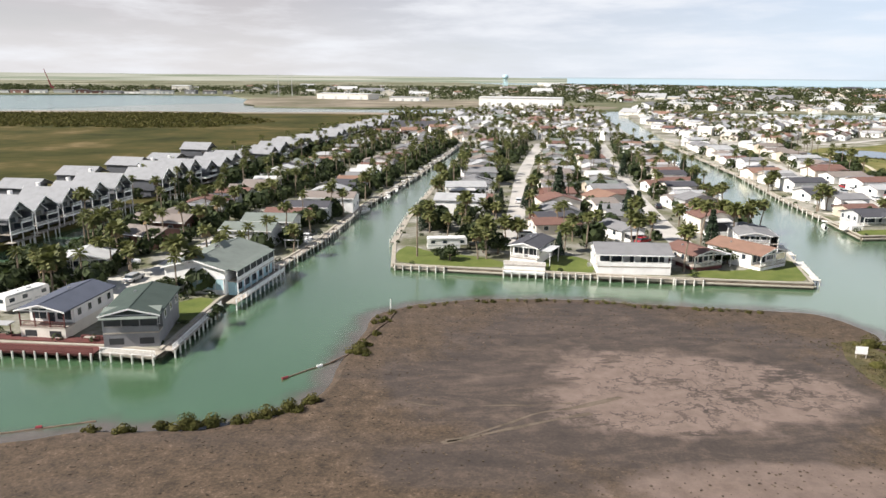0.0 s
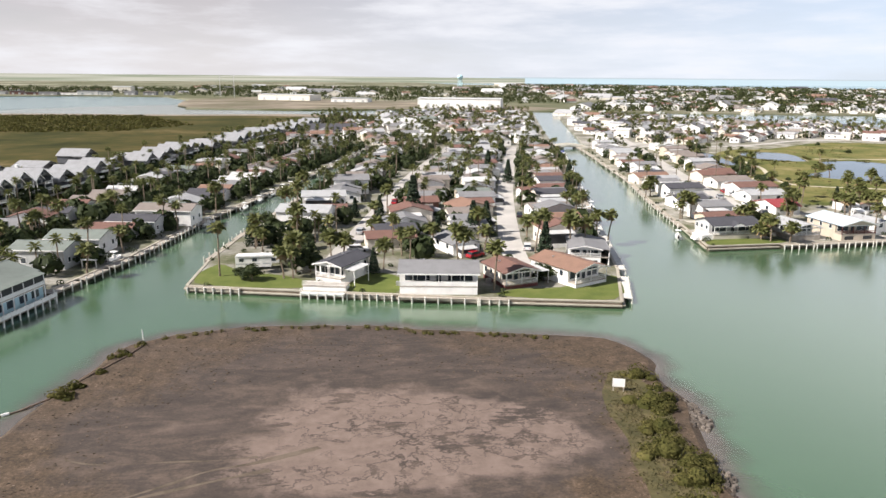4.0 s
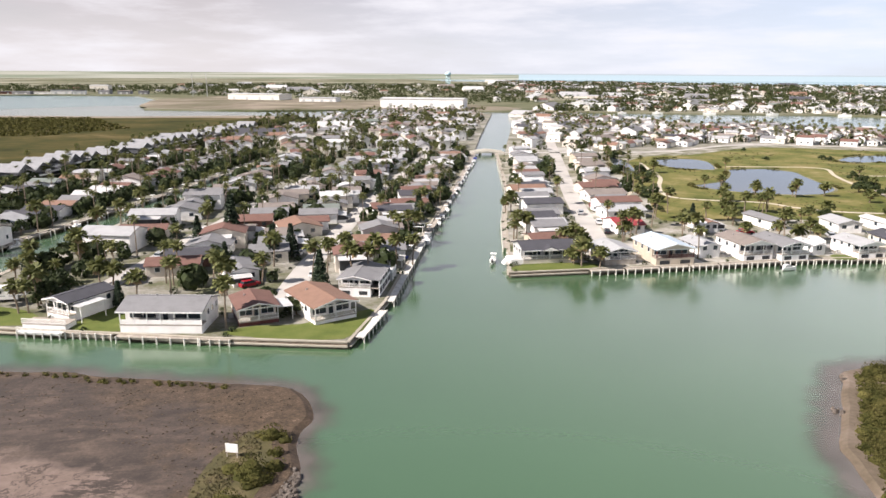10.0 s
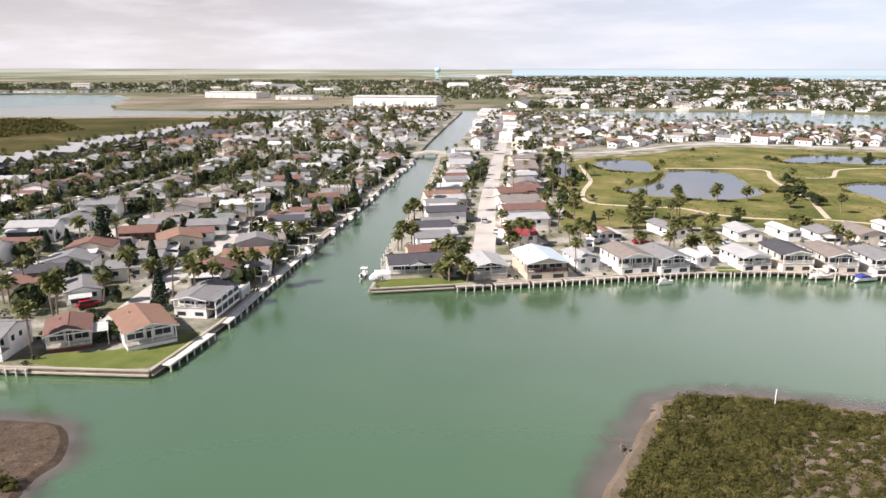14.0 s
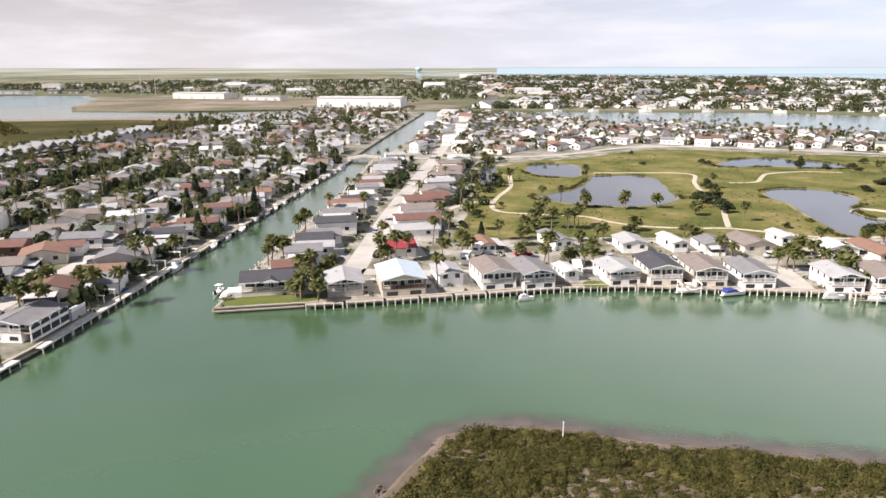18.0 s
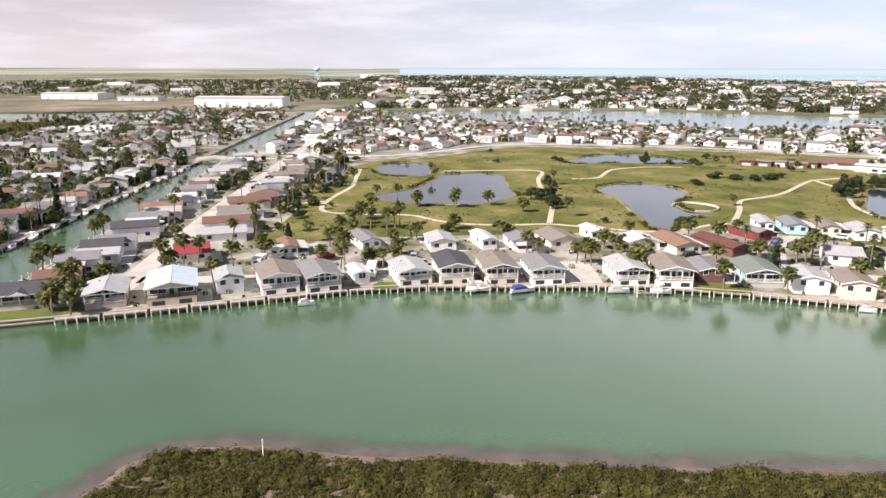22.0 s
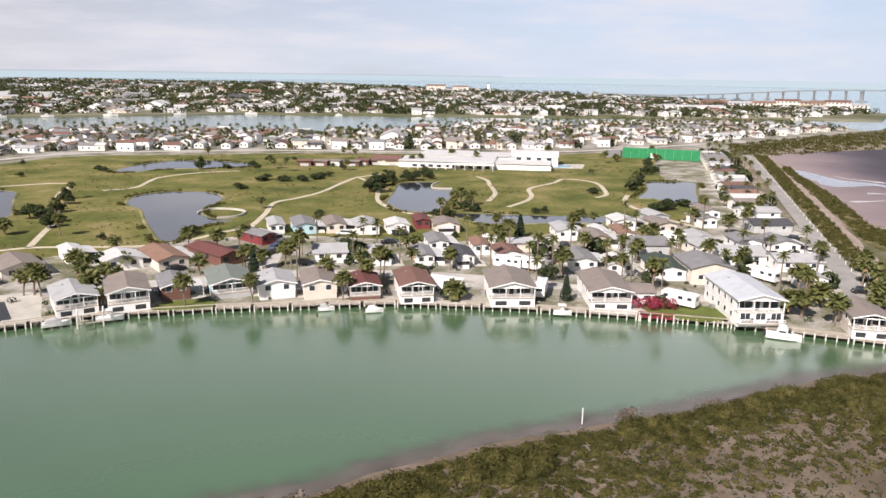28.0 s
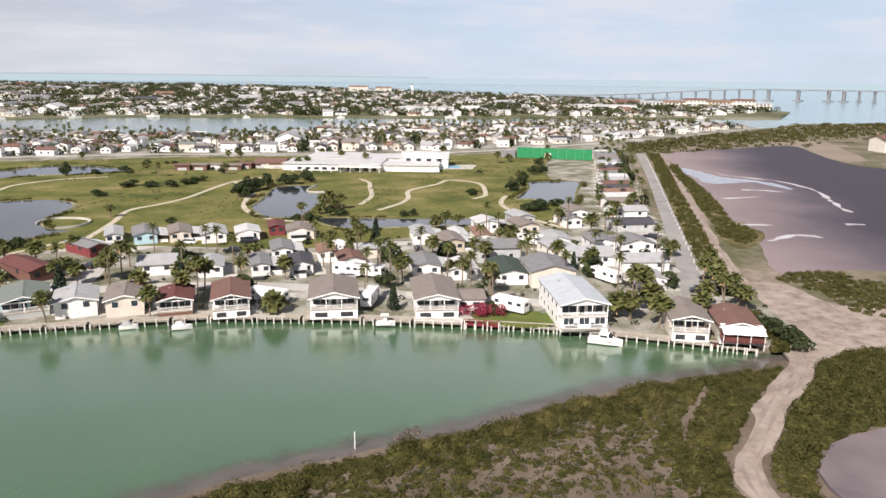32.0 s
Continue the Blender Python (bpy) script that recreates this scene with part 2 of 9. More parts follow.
M["rock"] = mat("shore_rock", [(0.055, 0.046, 0.038), (0.11, 0.092, 0.077), (0.18, 0.155, 0.132)], 0.6, 0.95, 3, jitter=0.3, island=True)
M["rv"] = paint("white_gelcoat", (0.80, 0.79, 0.77), 0.35)
M["rubber"] = paint("black_rubber", (0.02, 0.02, 0.02), 0.8)
M["redleaf"] = mat("red_flowering_leaves", [(0.12, 0.012, 0.02), (0.24, 0.02, 0.045), (0.30, 0.05, 0.08)], 0.8, 0.7, 4, jitter=0.3, island=True)
M["canvas"] = paint("blue_canvas", (0.03, 0.05, 0.22), 0.8)
M["metal"] = paint("bare_aluminium", (0.5, 0.5, 0.5), 0.4, metal=0.8)
for key, c in {"red": (0.35, 0.02, 0.03), "white": (0.75, 0.75, 0.75), "black": (0.02, 0.02, 0.025), "silver": (0.40, 0.41, 0.42), "blue": (0.04, 0.07, 0.16)}.items():
    M["car_" + key] = paint(key + "_car_paint", c, 0.25, spec=0.6)


def see_through(key, k):
    """Leaves let part of the light through."""
    nt = M[key].node_tree
    b = nt.nodes["Principled BSDF"]
    tr, mx = nt.nodes.new("ShaderNodeBsdfTranslucent"), nt.nodes.new("ShaderNodeMixShader")
    mx.inputs[0].default_value = k
    nt.links.new(b.inputs["Base Color"].links[0].from_socket, tr.inputs[0])
    nt.links.new(b.outputs[0], mx.inputs[1])
    nt.links.new(tr.outputs[0], mx.inputs[2])
    nt.links.new(mx.outputs[0], nt.nodes["Material Output"].inputs["Surface"])


for leafy in ("frond", "leaf", "farleaf", "scrub"):
    see_through(leafy, 0.3)


def water_material(name, deep, shallow, scale, bump=0.012, spec=1.0):
    m = mat(name, [deep, shallow, shade(shallow, 1.06)], scale, 0.16, 0.05, spec=spec, detail=3)
    nt = m.node_tree
    nt.nodes["Principled BSDF"].inputs["Coat Weight"].default_value = 0.8 if spec > 0.5 else 0.0
    nt.nodes["Principled BSDF"].inputs["Coat Roughness"].default_value = 0.22
    geo = nt.nodes.new("ShaderNodeNewGeometry")
    n = nt.nodes.new("ShaderNodeTexNoise")
    n.inputs["Scale"].default_value, n.inputs["Detail"].default_value = 0.9, 4
    bp = nt.nodes.new("ShaderNodeBump")
    bp.inputs["Distance"].default_value, bp.inputs["Strength"].default_value = bump * 10, 0.5
    nt.links.new(geo.outputs["Position"], n.inputs["Vector"])
    nt.links.new(n.outputs["Fac"], bp.inputs["Height"])
    nt.links.new(bp.outputs[0], nt.nodes["Principled BSDF"].inputs["Normal"])
    return m


M["water"] = water_material("turbid_green_water", (0.05, 0.105, 0.049), (0.067, 0.13, 0.065), 0.008, 0.004)
M["pond"] = water_material("pond_water", (0.022, 0.026, 0.034), (0.036, 0.042, 0.05), 0.05, 0.0015, 0.5)
M["pond"].node_tree.nodes["Principled BSDF"].inputs["Roughness"].default_value = 0.06
M["sea"] = water_material("pale_sea", (0.17, 0.29, 0.33), (0.22, 0.34, 0.37), 0.002, 0.02, 0.25)
M["bay"] = water_material("ruffled_teal_bay", (0.075, 0.16, 0.17), (0.11, 0.20, 0.20), 0.006, 0.02, 0.2)
# base paled towards lilac: part of the sky's reflection is in the colour
M["brine"] = water_material("shallow_brine", (0.15, 0.15, 0.18), (0.24, 0.24, 0.27), 0.12, 0.004, 0.5)


# ---- mesh building ----
class Shape:
    """A bag of vertices and faces for one part."""

    def __init__(self):
        self.v, self.f = [], []

    def face(self, *pts):
        n = len(self.v)
        self.v += [tuple(p) for p in pts]
        self.f.append(tuple(range(n, n + len(pts))))
        return self

    def box(self, x0, x1, y0, y1, z0, z1):
        n = len(self.v)
        self.v += [(x, y, z) for z in (z0, z1) for x, y in ((x0, y0), (x1, y0), (x1, y1), (x0, y1))]
        self.f += [tuple(n + i for i in q) for q in ((3, 2, 1, 0), (4, 5, 6, 7), (0, 1, 5, 4), (1, 2, 6, 5), (2, 3, 7, 6), (3, 0, 4, 7))]
        return self

    def prism(self, outline, a, b, axis="y"):
        """An outline of (u, w) pairs drawn out from a to b along an axis."""
        n, k = len(self.v), len(outline)
        for s in (a, b):
            for u, w in outline:
                self.v.append((u, s, w) if axis == "y" else (s, u, w) if axis == "x" else (u, w, s))
        self.f += [tuple(n + i for i in range(k)), tuple(n + k + i for i in reversed(range(k)))]
        self.f += [(n + i, n + k + i, n + k + (i + 1) % k, n + (i + 1) % k) for i in range(k)]
        return self

    def rod(self, p, q, r0, r1=None, sides=6):
        p, q = Vector(p), Vector(q)
        r1 = r0 if r1 is None else r1
        d = (q - p).normalized()
        a = d.orthogonal().normalized()
        b = d.cross(a)
        n = len(self.v)
        for c, r in ((p, r0), (q, r1)):
            for i in range(sides):
                t = 2 * math.pi * i / sides
                self.v.append(tuple(c + a * (r * math.cos(t)) + b * (r * math.sin(t))))
        self.f += [(n + i, n + (i + 1) % sides, n + sides + (i + 1) % sides, n + sides + i) for i in range(sides)]
        self.f += [tuple(n + i for i in reversed(range(sides))), tuple(n + sides + i for i in range(sides))]
        return self

    def mesh(self, name, material):
        me = bpy.data.meshes.new(name)
        me.from_pydata(self.v, [], self.f)
        if material:
            me.materials.append(M[material] if isinstance(material, str) else material)
        me.update()
        return me


def thing(name, m, label, category, group="", kind=""):
    ob = new(name)
    ob.empty_display_size = 0.3
    ob.matrix_world = m
    return tagged(ob, label, category, group, kind)


def part(name, shape, material, parent, label="", m=None):
    me = shape if isinstance(shape, bpy.types.Mesh) else shape.mesh(name, material)
    ob = new(name, me)
    ob.parent = parent
    if m is not None:
        ob.matrix_basis = m
    return tagged(ob, label)


def solid(name, shape, material, label, category, kind="", m=None, group=""):
    me = shape if isinstance(shape, bpy.types.Mesh) else shape.mesh(name, material)
    ob = new(name, me)
    if m is not None:
        ob.matrix_world = m
    return tagged(ob, label, category, group, kind)


def rounded(poly, steps=4, wobble=0.0):
    """A closed outline through its corners, drawn softly."""
    out, n = [], len(poly)
    for i in range(n):
        p0, p1, p2, p3 = (Vector(poly[(i + k) % n]) for k in (-1, 0, 1, 2))
        for s in range(steps):
            t = s / steps
            p = 0.5 * (2 * p1 + (p2 - p0) * t + (2 * p0 - 5 * p1 + 4 * p2 - p3) * t * t + (3 * p1 - p0 - 3 * p2 + p3) * t ** 3)
            if wobble:
                p += Vector((noise.noise((p.x * 0.15, p.y * 0.15, 3)), noise.noise((p.x * 0.15, p.y * 0.15, 9)))) * wobble
            out.append((p.x, p.y))
    return out


def area(poly):
    return 0.5 * sum(a[0] * b[1] - b[0] * a[1] for a, b in zip(poly, poly[1:] + poly[:1]))


def offset(poly, d):
    """The outline moved outwards by d."""
    if area(poly) < 0:
        poly = poly[::-1]
    out, n = [], len(poly)
    for i in range(n):
        a, b, c = Vector(poly[i - 1]), Vector(poly[i]), Vector(poly[(i + 1) % n])
        u, w = (b - a).normalized(), (c - b).normalized()
        nrm = Vector((u.y + w.y, -u.x - w.x))
        nrm = nrm.normalized() if nrm.length > 1e-6 else Vector((u.y, -u.x))
        out.append((b.x + nrm.x * d, b.y + nrm.y * d))
    return out


def slab(name, poly, top, foot, material, label, category="ground", spread=0.0, kind="structure"):
    """A body of land or a sheet of paving: its outline at the top height, with sides down to the foot."""
    if area(poly) < 0:
        poly = poly[::-1]
    low = offset(poly, spread) if spread else poly
    s = Shape()
    n = len(poly)
    s.v = [(x, y, top) for x, y in poly] + [(x, y, foot) for x, y in low]
    s.f = [tuple(range(n))] + [(i, n + i, n + (i + 1) % n, (i + 1) % n) for i in range(n)]
    return solid(name, s, material, label, category, kind)


def ribbon(pts, width):
    """The outline of a road or path of that width along a line of points."""
    left, right = [], []
    for i, p in enumerate(pts):
        a, b = Vector(pts[max(0, i - 1)]), Vector(pts[min(len(pts) - 1, i + 1)])
        d = (b - a).normalized()
        left.append((p[0] - d.y * width / 2, p[1] + d.x * width / 2))
        right.append((p[0] + d.y * width / 2, p[1] - d.x * width / 2))
    return left + right[::-1]


def soft_line(pts, steps=5):
    out = []
    for i in range(len(pts) - 1):
        p0, p1, p2, p3 = (Vector(pts[min(max(i + k, 0), len(pts) - 1)]) for k in (-1, 0, 1, 2))
        for s in range(steps):
            t = s / steps
            p = 0.5 * (2 * p1 + (p2 - p0) * t + (2 * p0 - 5 * p1 + 4 * p2 - p3) * t * t + (3 * p1 - p0 - 3 * p2 + p3) * t ** 3)
            out.append((p.x, p.y))
    return out + [tuple(pts[-1])]


def strip(name, pts, width, z, material, label, category="road", kind="structure", thick=0.15, ragged=0.0):
    s = Shape()
    half = len(pts)
    edge = ribbon(pts, width)
    if ragged:
        edge = [(x + ragged * noise.noise((x * 0.11, y * 0.11, 1 + 9 * (i < half))), y + ragged * noise.noise((x * 0.11, y * 0.11, 27 + 9 * (i < half)))) for i, (x, y) in enumerate(edge)]
    s.v = [(x, y, z) for x, y in edge] + [(x, y, z - thick) for x, y in edge]
    n = len(edge)
    s.f = [(i, i + 1, n - 2 - i, n - 1 - i)[::-1] for i in range(half - 1)]
    s.f += [(i, n + i, n + (i + 1) % n, (i + 1) % n) for i in range(n)]
    return solid(name, s, material, label, category, kind)


def inside(poly, x, y):
    hit = False
    for (x0, y0), (x1, y1) in zip(poly, poly[1:] + poly[:1]):
        if (y0 > y) != (y1 > y) and x < (x1 - x0) * (y - y0) / (y1 - y0) + x0:
            hit = not hit
    return hit

M["scrubsoil"] = mat("grey_brown_silt", [(0.075, 0.058, 0.036), (0.135, 0.105, 0.075), (0.215, 0.17, 0.14)], 0.08, 0.9, 1.5)
M["marsh"] = mat("salt_marsh", [(0.022, 0.026, 0.008), (0.044, 0.045, 0.013), (0.075, 0.064, 0.022), (0.16, 0.12, 0.06)], 0.02, 0.95, 0.12, spec=0.1)
M["plain"] = mat("coastal_plain", [(0.045, 0.06, 0.022), (0.095, 0.10, 0.045), (0.20, 0.19, 0.13), (0.31, 0.29, 0.235)], 0.003, 0.95, 0.02)
M["tidal"] = mat("tidal_scrub_ground", [(0.055, 0.06, 0.022), (0.10, 0.095, 0.045), (0.20, 0.165, 0.12), (0.33, 0.275, 0.225)], 0.03, 0.95, 0.4)
M["eastmud"] = mat("purple_grey_mud", [(0.045, 0.04, 0.052), (0.10, 0.086, 0.097), (0.18, 0.148, 0.152), (0.27, 0.225, 0.215)], 0.009, 0.75, 0.15)


def lagoon_material():
    """Lagoon mud, dried pale and pink towards the north-west shore, dark and wet where the bed lies lowest."""
    m = mat("purple_grey_mud", [(0.10, 0.085, 0.09), (0.18, 0.15, 0.15)], 0.02, 0.7, 0.3)
    nt = m.node_tree
    geo = nt.nodes.new("ShaderNodeNewGeometry")
    dot = nt.nodes.new("ShaderNodeVectorMath")
    dot.operation, dot.inputs[1].default_value = "DOT_PRODUCT", (-0.0078, 0.0121, 0.0)
    n = nt.nodes.new("ShaderNodeTexNoise")
    n.inputs["Scale"].default_value, n.inputs["Detail"].default_value, n.inputs["Roughness"].default_value = 0.014, 8, 0.6
    add = nt.nodes.new("ShaderNodeMath")
    ramp = nt.nodes.new("ShaderNodeValToRGB")
    for i, (at, c) in enumerate(((0.12, (0.042, 0.035, 0.047)), (0.38, (0.09, 0.074, 0.088)), (0.6, (0.18, 0.142, 0.15)), (0.9, (0.26, 0.205, 0.2)))):
        e = ramp.color_ramp.elements[i] if i < 2 else ramp.color_ramp.elements.new(at)
        e.position, e.color = at, (*c, 1)
    off = nt.nodes.new("ShaderNodeMath")
    off.inputs[1].default_value = 2.76
    nt.links.new(geo.outputs["Position"], dot.inputs[0])
    nt.links.new(geo.outputs["Position"], n.inputs["Vector"])
    nt.links.new(dot.outputs["Value"], add.inputs[0])
    nt.links.new(n.outputs["Fac"], add.inputs[1])
    nt.links.new(add.outputs[0], off.inputs[0])
    nt.links.new(off.outputs[0], ramp.inputs[0])
    nt.links.new(ramp.outputs[0], nt.nodes["Principled BSDF"].inputs["Base Color"])
    return m


M["lagoon"] = lagoon_material()
M["dirt"] = mat("pale_dirt_track", [(0.17, 0.132, 0.105), (0.30, 0.243, 0.205), (0.39, 0.325, 0.28)], 0.35, 0.95, 1.2)
M["earth"] = mat("patchy_bare_earth", [(0.07, 0.075, 0.035), (0.13, 0.115, 0.07), (0.21, 0.175, 0.13), (0.31, 0.265, 0.205)], 0.012, 0.95, 0.06)
M["sand"] = mat("bare_sand", [(0.19, 0.155, 0.12), (0.27, 0.225, 0.175)], 0.02, 0.95, 0.2)


def mud_material():
    """Drying mud: a pink dried pan inside a dark wet ring, a brown gravelly rim outside, and branching wet runnels."""
    m = bpy.data.materials.new("drying_mud")
    m.use_nodes = True
    nt = m.node_tree
    b = nt.nodes["Principled BSDF"]
    b.inputs["Roughness"].default_value = 0.85
    geo = nt.nodes.new("ShaderNodeNewGeometry")

    def node(kind, **values):
        n = nt.nodes.new(kind)
        for k, v in values.items():
            n.inputs[k].default_value = v
        return n

    def blotch(scale, detail, rough=0.55):
        n = node("ShaderNodeTexNoise", Scale=scale, Detail=detail, Roughness=rough)
        nt.links.new(geo.outputs["Position"], n.inputs["Vector"])
        return n

    def ellipse(centre, size, swing, noise_node):
        mp = nt.nodes.new("ShaderNodeVectorMath")
        mp.operation = "SUBTRACT"
        mp.inputs[1].default_value = (*centre, 0.5)
        nt.links.new(geo.outputs["Position"], mp.inputs[0])
        sc = nt.nodes.new("ShaderNodeVectorMath")
        sc.operation = "MULTIPLY"
        sc.inputs[1].default_value = (1 / size[0], 1 / size[1], 0)
        nt.links.new(mp.outputs[0], sc.inputs[0])
        ln = nt.nodes.new("ShaderNodeVectorMath")
        ln.operation = "LENGTH"
        nt.links.new(sc.outputs[0], ln.inputs[0])
        ad = nt.nodes.new("ShaderNodeMath")
        ad.operation = "MULTIPLY_ADD"
        ad.inputs[1].default_value = swing
        nt.links.new(noise_node.outputs["Fac"], ad.inputs[0])
        nt.links.new(ln.outputs["Value"], ad.inputs[2])
        return ad.outputs[0]

    def ramp(value, *stops):
        r = nt.nodes.new("ShaderNodeValToRGB")
        for i, (at, c) in enumerate(stops):
            e = r.color_ramp.elements[i] if i < 2 else r.color_ramp.elements.new(at)
            e.position, e.color = at, (*c, 1)
        nt.links.new(value, r.inputs[0])
        return r.outputs[0]

    def mix(fac, a, c):
        n = nt.nodes.new("ShaderNodeMix")
        n.data_type = "RGBA"
        nt.links.new(fac, n.inputs["Factor"])
        nt.links.new(a, n.inputs["A"])
        nt.links.new(c, n.inputs["B"])
        return n.outputs["Result"]

    big, mid, fine = blotch(0.06, 10, 0.66), blotch(0.5, 8, 0.72), blotch(2.4, 7, 0.72)
    flow = nt.nodes.new("ShaderNodeVectorMath")
    flow.operation, flow.inputs[1].default_value = "MULTIPLY", (0.45, 1.2, 1.0)
    nt.links.new(geo.outputs["Position"], flow.inputs[0])
    streak = node("ShaderNodeTexNoise", Scale=0.22, Detail=9, Roughness=0.64, Distortion=1.2)
    nt.links.new(flow.outputs[0], streak.inputs["Vector"])
    pan = ramp(mid.outputs["Fac"], (0.36, (0.138, 0.1, 0.08)), (0.64, (0.194, 0.144, 0.12)))
    grit = node("ShaderNodeMath")
    grit.operation, grit.inputs[1].default_value = "MULTIPLY", 0.5
    both = node("ShaderNodeMath")
    both.operation = "ADD"
    nt.links.new(mid.outputs["Fac"], both.inputs[0])
    nt.links.new(fine.outputs["Fac"], both.inputs[1])
    nt.links.new(both.outputs[0], grit.inputs[0])
    mottle = node("ShaderNodeMath")
    mottle.operation, mottle.inputs[1].default_value = "MULTIPLY_ADD", 0.5
    half = node("ShaderNodeMath")
    half.operation, half.inputs[1].default_value = "MULTIPLY", 0.5
    nt.links.new(grit.outputs[0], half.inputs[0])
    nt.links.new(streak.outputs["Fac"], mottle.inputs[0])
    nt.links.new(half.outputs[0], mottle.inputs[2])
    wet = ramp(mottle.outputs[0], (0.40, (0.034, 0.0255, 0.021)), (0.5, (0.056, 0.0415, 0.033)), (0.62, (0.115, 0.083, 0.063)))
    rim = ramp(grit.outputs[0], (0.38, (0.021, 0.0135, 0.0075)), (0.48, (0.06, 0.04, 0.023)), (0.55, (0.086, 0.057, 0.035)), (0.63, (0.165, 0.115, 0.078)))
    e1 = ellipse((33.5, 91.5), (21.0, 13.5), 1.8, big)
    e2 = ellipse((28.5, 96.5), (34.0, 30.0), 1.7, big)
    e3 = ellipse((3.0, 71.5), (13.0, 6.0), 1.4, big)
    e4 = ellipse((37.0, 66.5), (21.0, 6.5), 1.4, big)
    r1 = nt.nodes.new("ShaderNodeMapRange")
    r1.inputs["From Min"].default_value, r1.inputs["From Max"].default_value = 1.80, 1.98
    nt.links.new(e1, r1.inputs["Value"])
    r2 = nt.nodes.new("ShaderNodeMapRange")
    r2.inputs["From Min"].default_value, r2.inputs["From Max"].default_value = 1.76, 1.98
    nt.links.new(e2, r2.inputs["Value"])
    # broken, branching wet runnels over the pan
    def veins(scale, width, gate_scale, lo, hi):
        d = nt.nodes.new("ShaderNodeMath")
        d.operation, d.inputs[1].default_value = "SUBTRACT", 0.5
        nt.links.new(blotch(scale, 7, 0.62).outputs["Fac"], d.inputs[0])
        a = nt.nodes.new("ShaderNodeMath")
        a.operation = "ABSOLUTE"
        nt.links.new(d.outputs[0], a.inputs[0])
        r = nt.nodes.new("ShaderNodeMapRange")
        for key, v in zip(("From Min", "From Max", "To Min", "To Max"), (width * 0.4, width, 1.0, 0.0)):
            r.inputs[key].default_value = v
        nt.links.new(a.outputs[0], r.inputs["Value"])
        g = nt.nodes.new("ShaderNodeMapRange")
        g.inputs["From Min"].default_value, g.inputs["From Max"].default_value = lo, hi
        nt.links.new(blotch(gate_scale, 4, 0.6).outputs["Fac"], g.inputs["Value"])
        m2 = nt.nodes.new("ShaderNodeMath")
        m2.operation = "MULTIPLY"
        nt.links.new(r.outputs[0], m2.inputs[0])
        nt.links.new(g.outputs[0], m2.inputs[1])
        return m2.outputs[0]

    run = nt.nodes.new("ShaderNodeMath")
    run.operation = "MAXIMUM"
    ragged = nt.nodes.new("ShaderNodeMapRange")
    ragged.inputs["From Min"].default_value, ragged.inputs["From Max"].default_value = 0.555, 0.578
    mp2 = nt.nodes.new("ShaderNodeMapping")
    mp2.inputs["Rotation"].default_value, mp2.inputs["Scale"].default_value = (0, 0, radians(-15)), (0.13, 0.3, 1)
    nt.links.new(geo.outputs["Position"], mp2.inputs[0])
    rn = node("ShaderNodeTexNoise", Scale=1.0, Detail=12, Roughness=0.72)
    nt.links.new(mp2.outputs[0], rn.inputs["Vector"])
    nt.links.new(rn.outputs["Fac"], ragged.inputs["Value"])
    nt.links.new(ragged.outputs[0], run.inputs[0])
    more = nt.nodes.new("ShaderNodeMath")
    more.operation = "MAXIMUM"
    nt.links.new(veins(0.11, 0.016, 0.07, 0.42, 0.52), more.inputs[0])
    nt.links.new(veins(0.3, 0.014, 0.11, 0.47, 0.56), more.inputs[1])
    nt.links.new(more.outputs[0], run.inputs[1])
    # long drying streaks and dark damp patches on the rim
    mp = nt.nodes.new("ShaderNodeMapping")
    mp.inputs["Rotation"].default_value, mp.inputs["Scale"].default_value = (0, 0, radians(-38)), (0.035, 0.12, 1)
    nt.links.new(geo.outputs["Position"], mp.inputs[0])
    st = node("ShaderNodeTexNoise", Scale=1.0, Detail=6, Roughness=0.6)
    nt.links.new(mp.outputs[0], st.inputs["Vector"])
    damp = nt.nodes.new("ShaderNodeMapRange")
    damp.inputs["From Min"].default_value, damp.inputs["From Max"].default_value, damp.inputs["To Max"].default_value = 0.5, 0.68, 0.5
    nt.links.new(st.outputs["Fac"], damp.inputs["Value"])
    rim = mix(damp.outputs[0], rim, wet)
    pale = nt.nodes.new("ShaderNodeMapRange")
    pale.inputs["From Min"].default_value, pale.inputs["From Max"].default_value, pale.inputs["To Max"].default_value = 0.46, 0.32, 0.2
    nt.links.new(st.outputs["Fac"], pale.inputs["Value"])
    wet = mix(pale.outputs[0], wet, pan)
    c = mix(r1.outputs[0], pan, wet)
    c = mix(run.outputs[0], c, wet)
    c = mix(r2.outputs[0], c, rim)
    for e, tone in ((e3, wet), (e4, pan)):
        r = nt.nodes.new("ShaderNodeMapRange")
        for key, v in zip(("From Min", "From Max", "To Min", "To Max"), (1.45, 1.75, 0.8, 0.0)):
            r.inputs[key].default_value = v
        nt.links.new(e, r.inputs["Value"])
        c = mix(r.outputs[0], c, tone)
    nt.links.new(c, b.inputs["Base Color"])
    bp = nt.nodes.new("ShaderNodeBump")
    bp.inputs["Distance"].default_value, bp.inputs["Strength"].default_value = 0.06, 0.5
    nt.links.new(fine.outputs["Fac"], bp.inputs["Height"])
    nt.links.new(bp.outputs[0], b.inputs["Normal"])
    return m


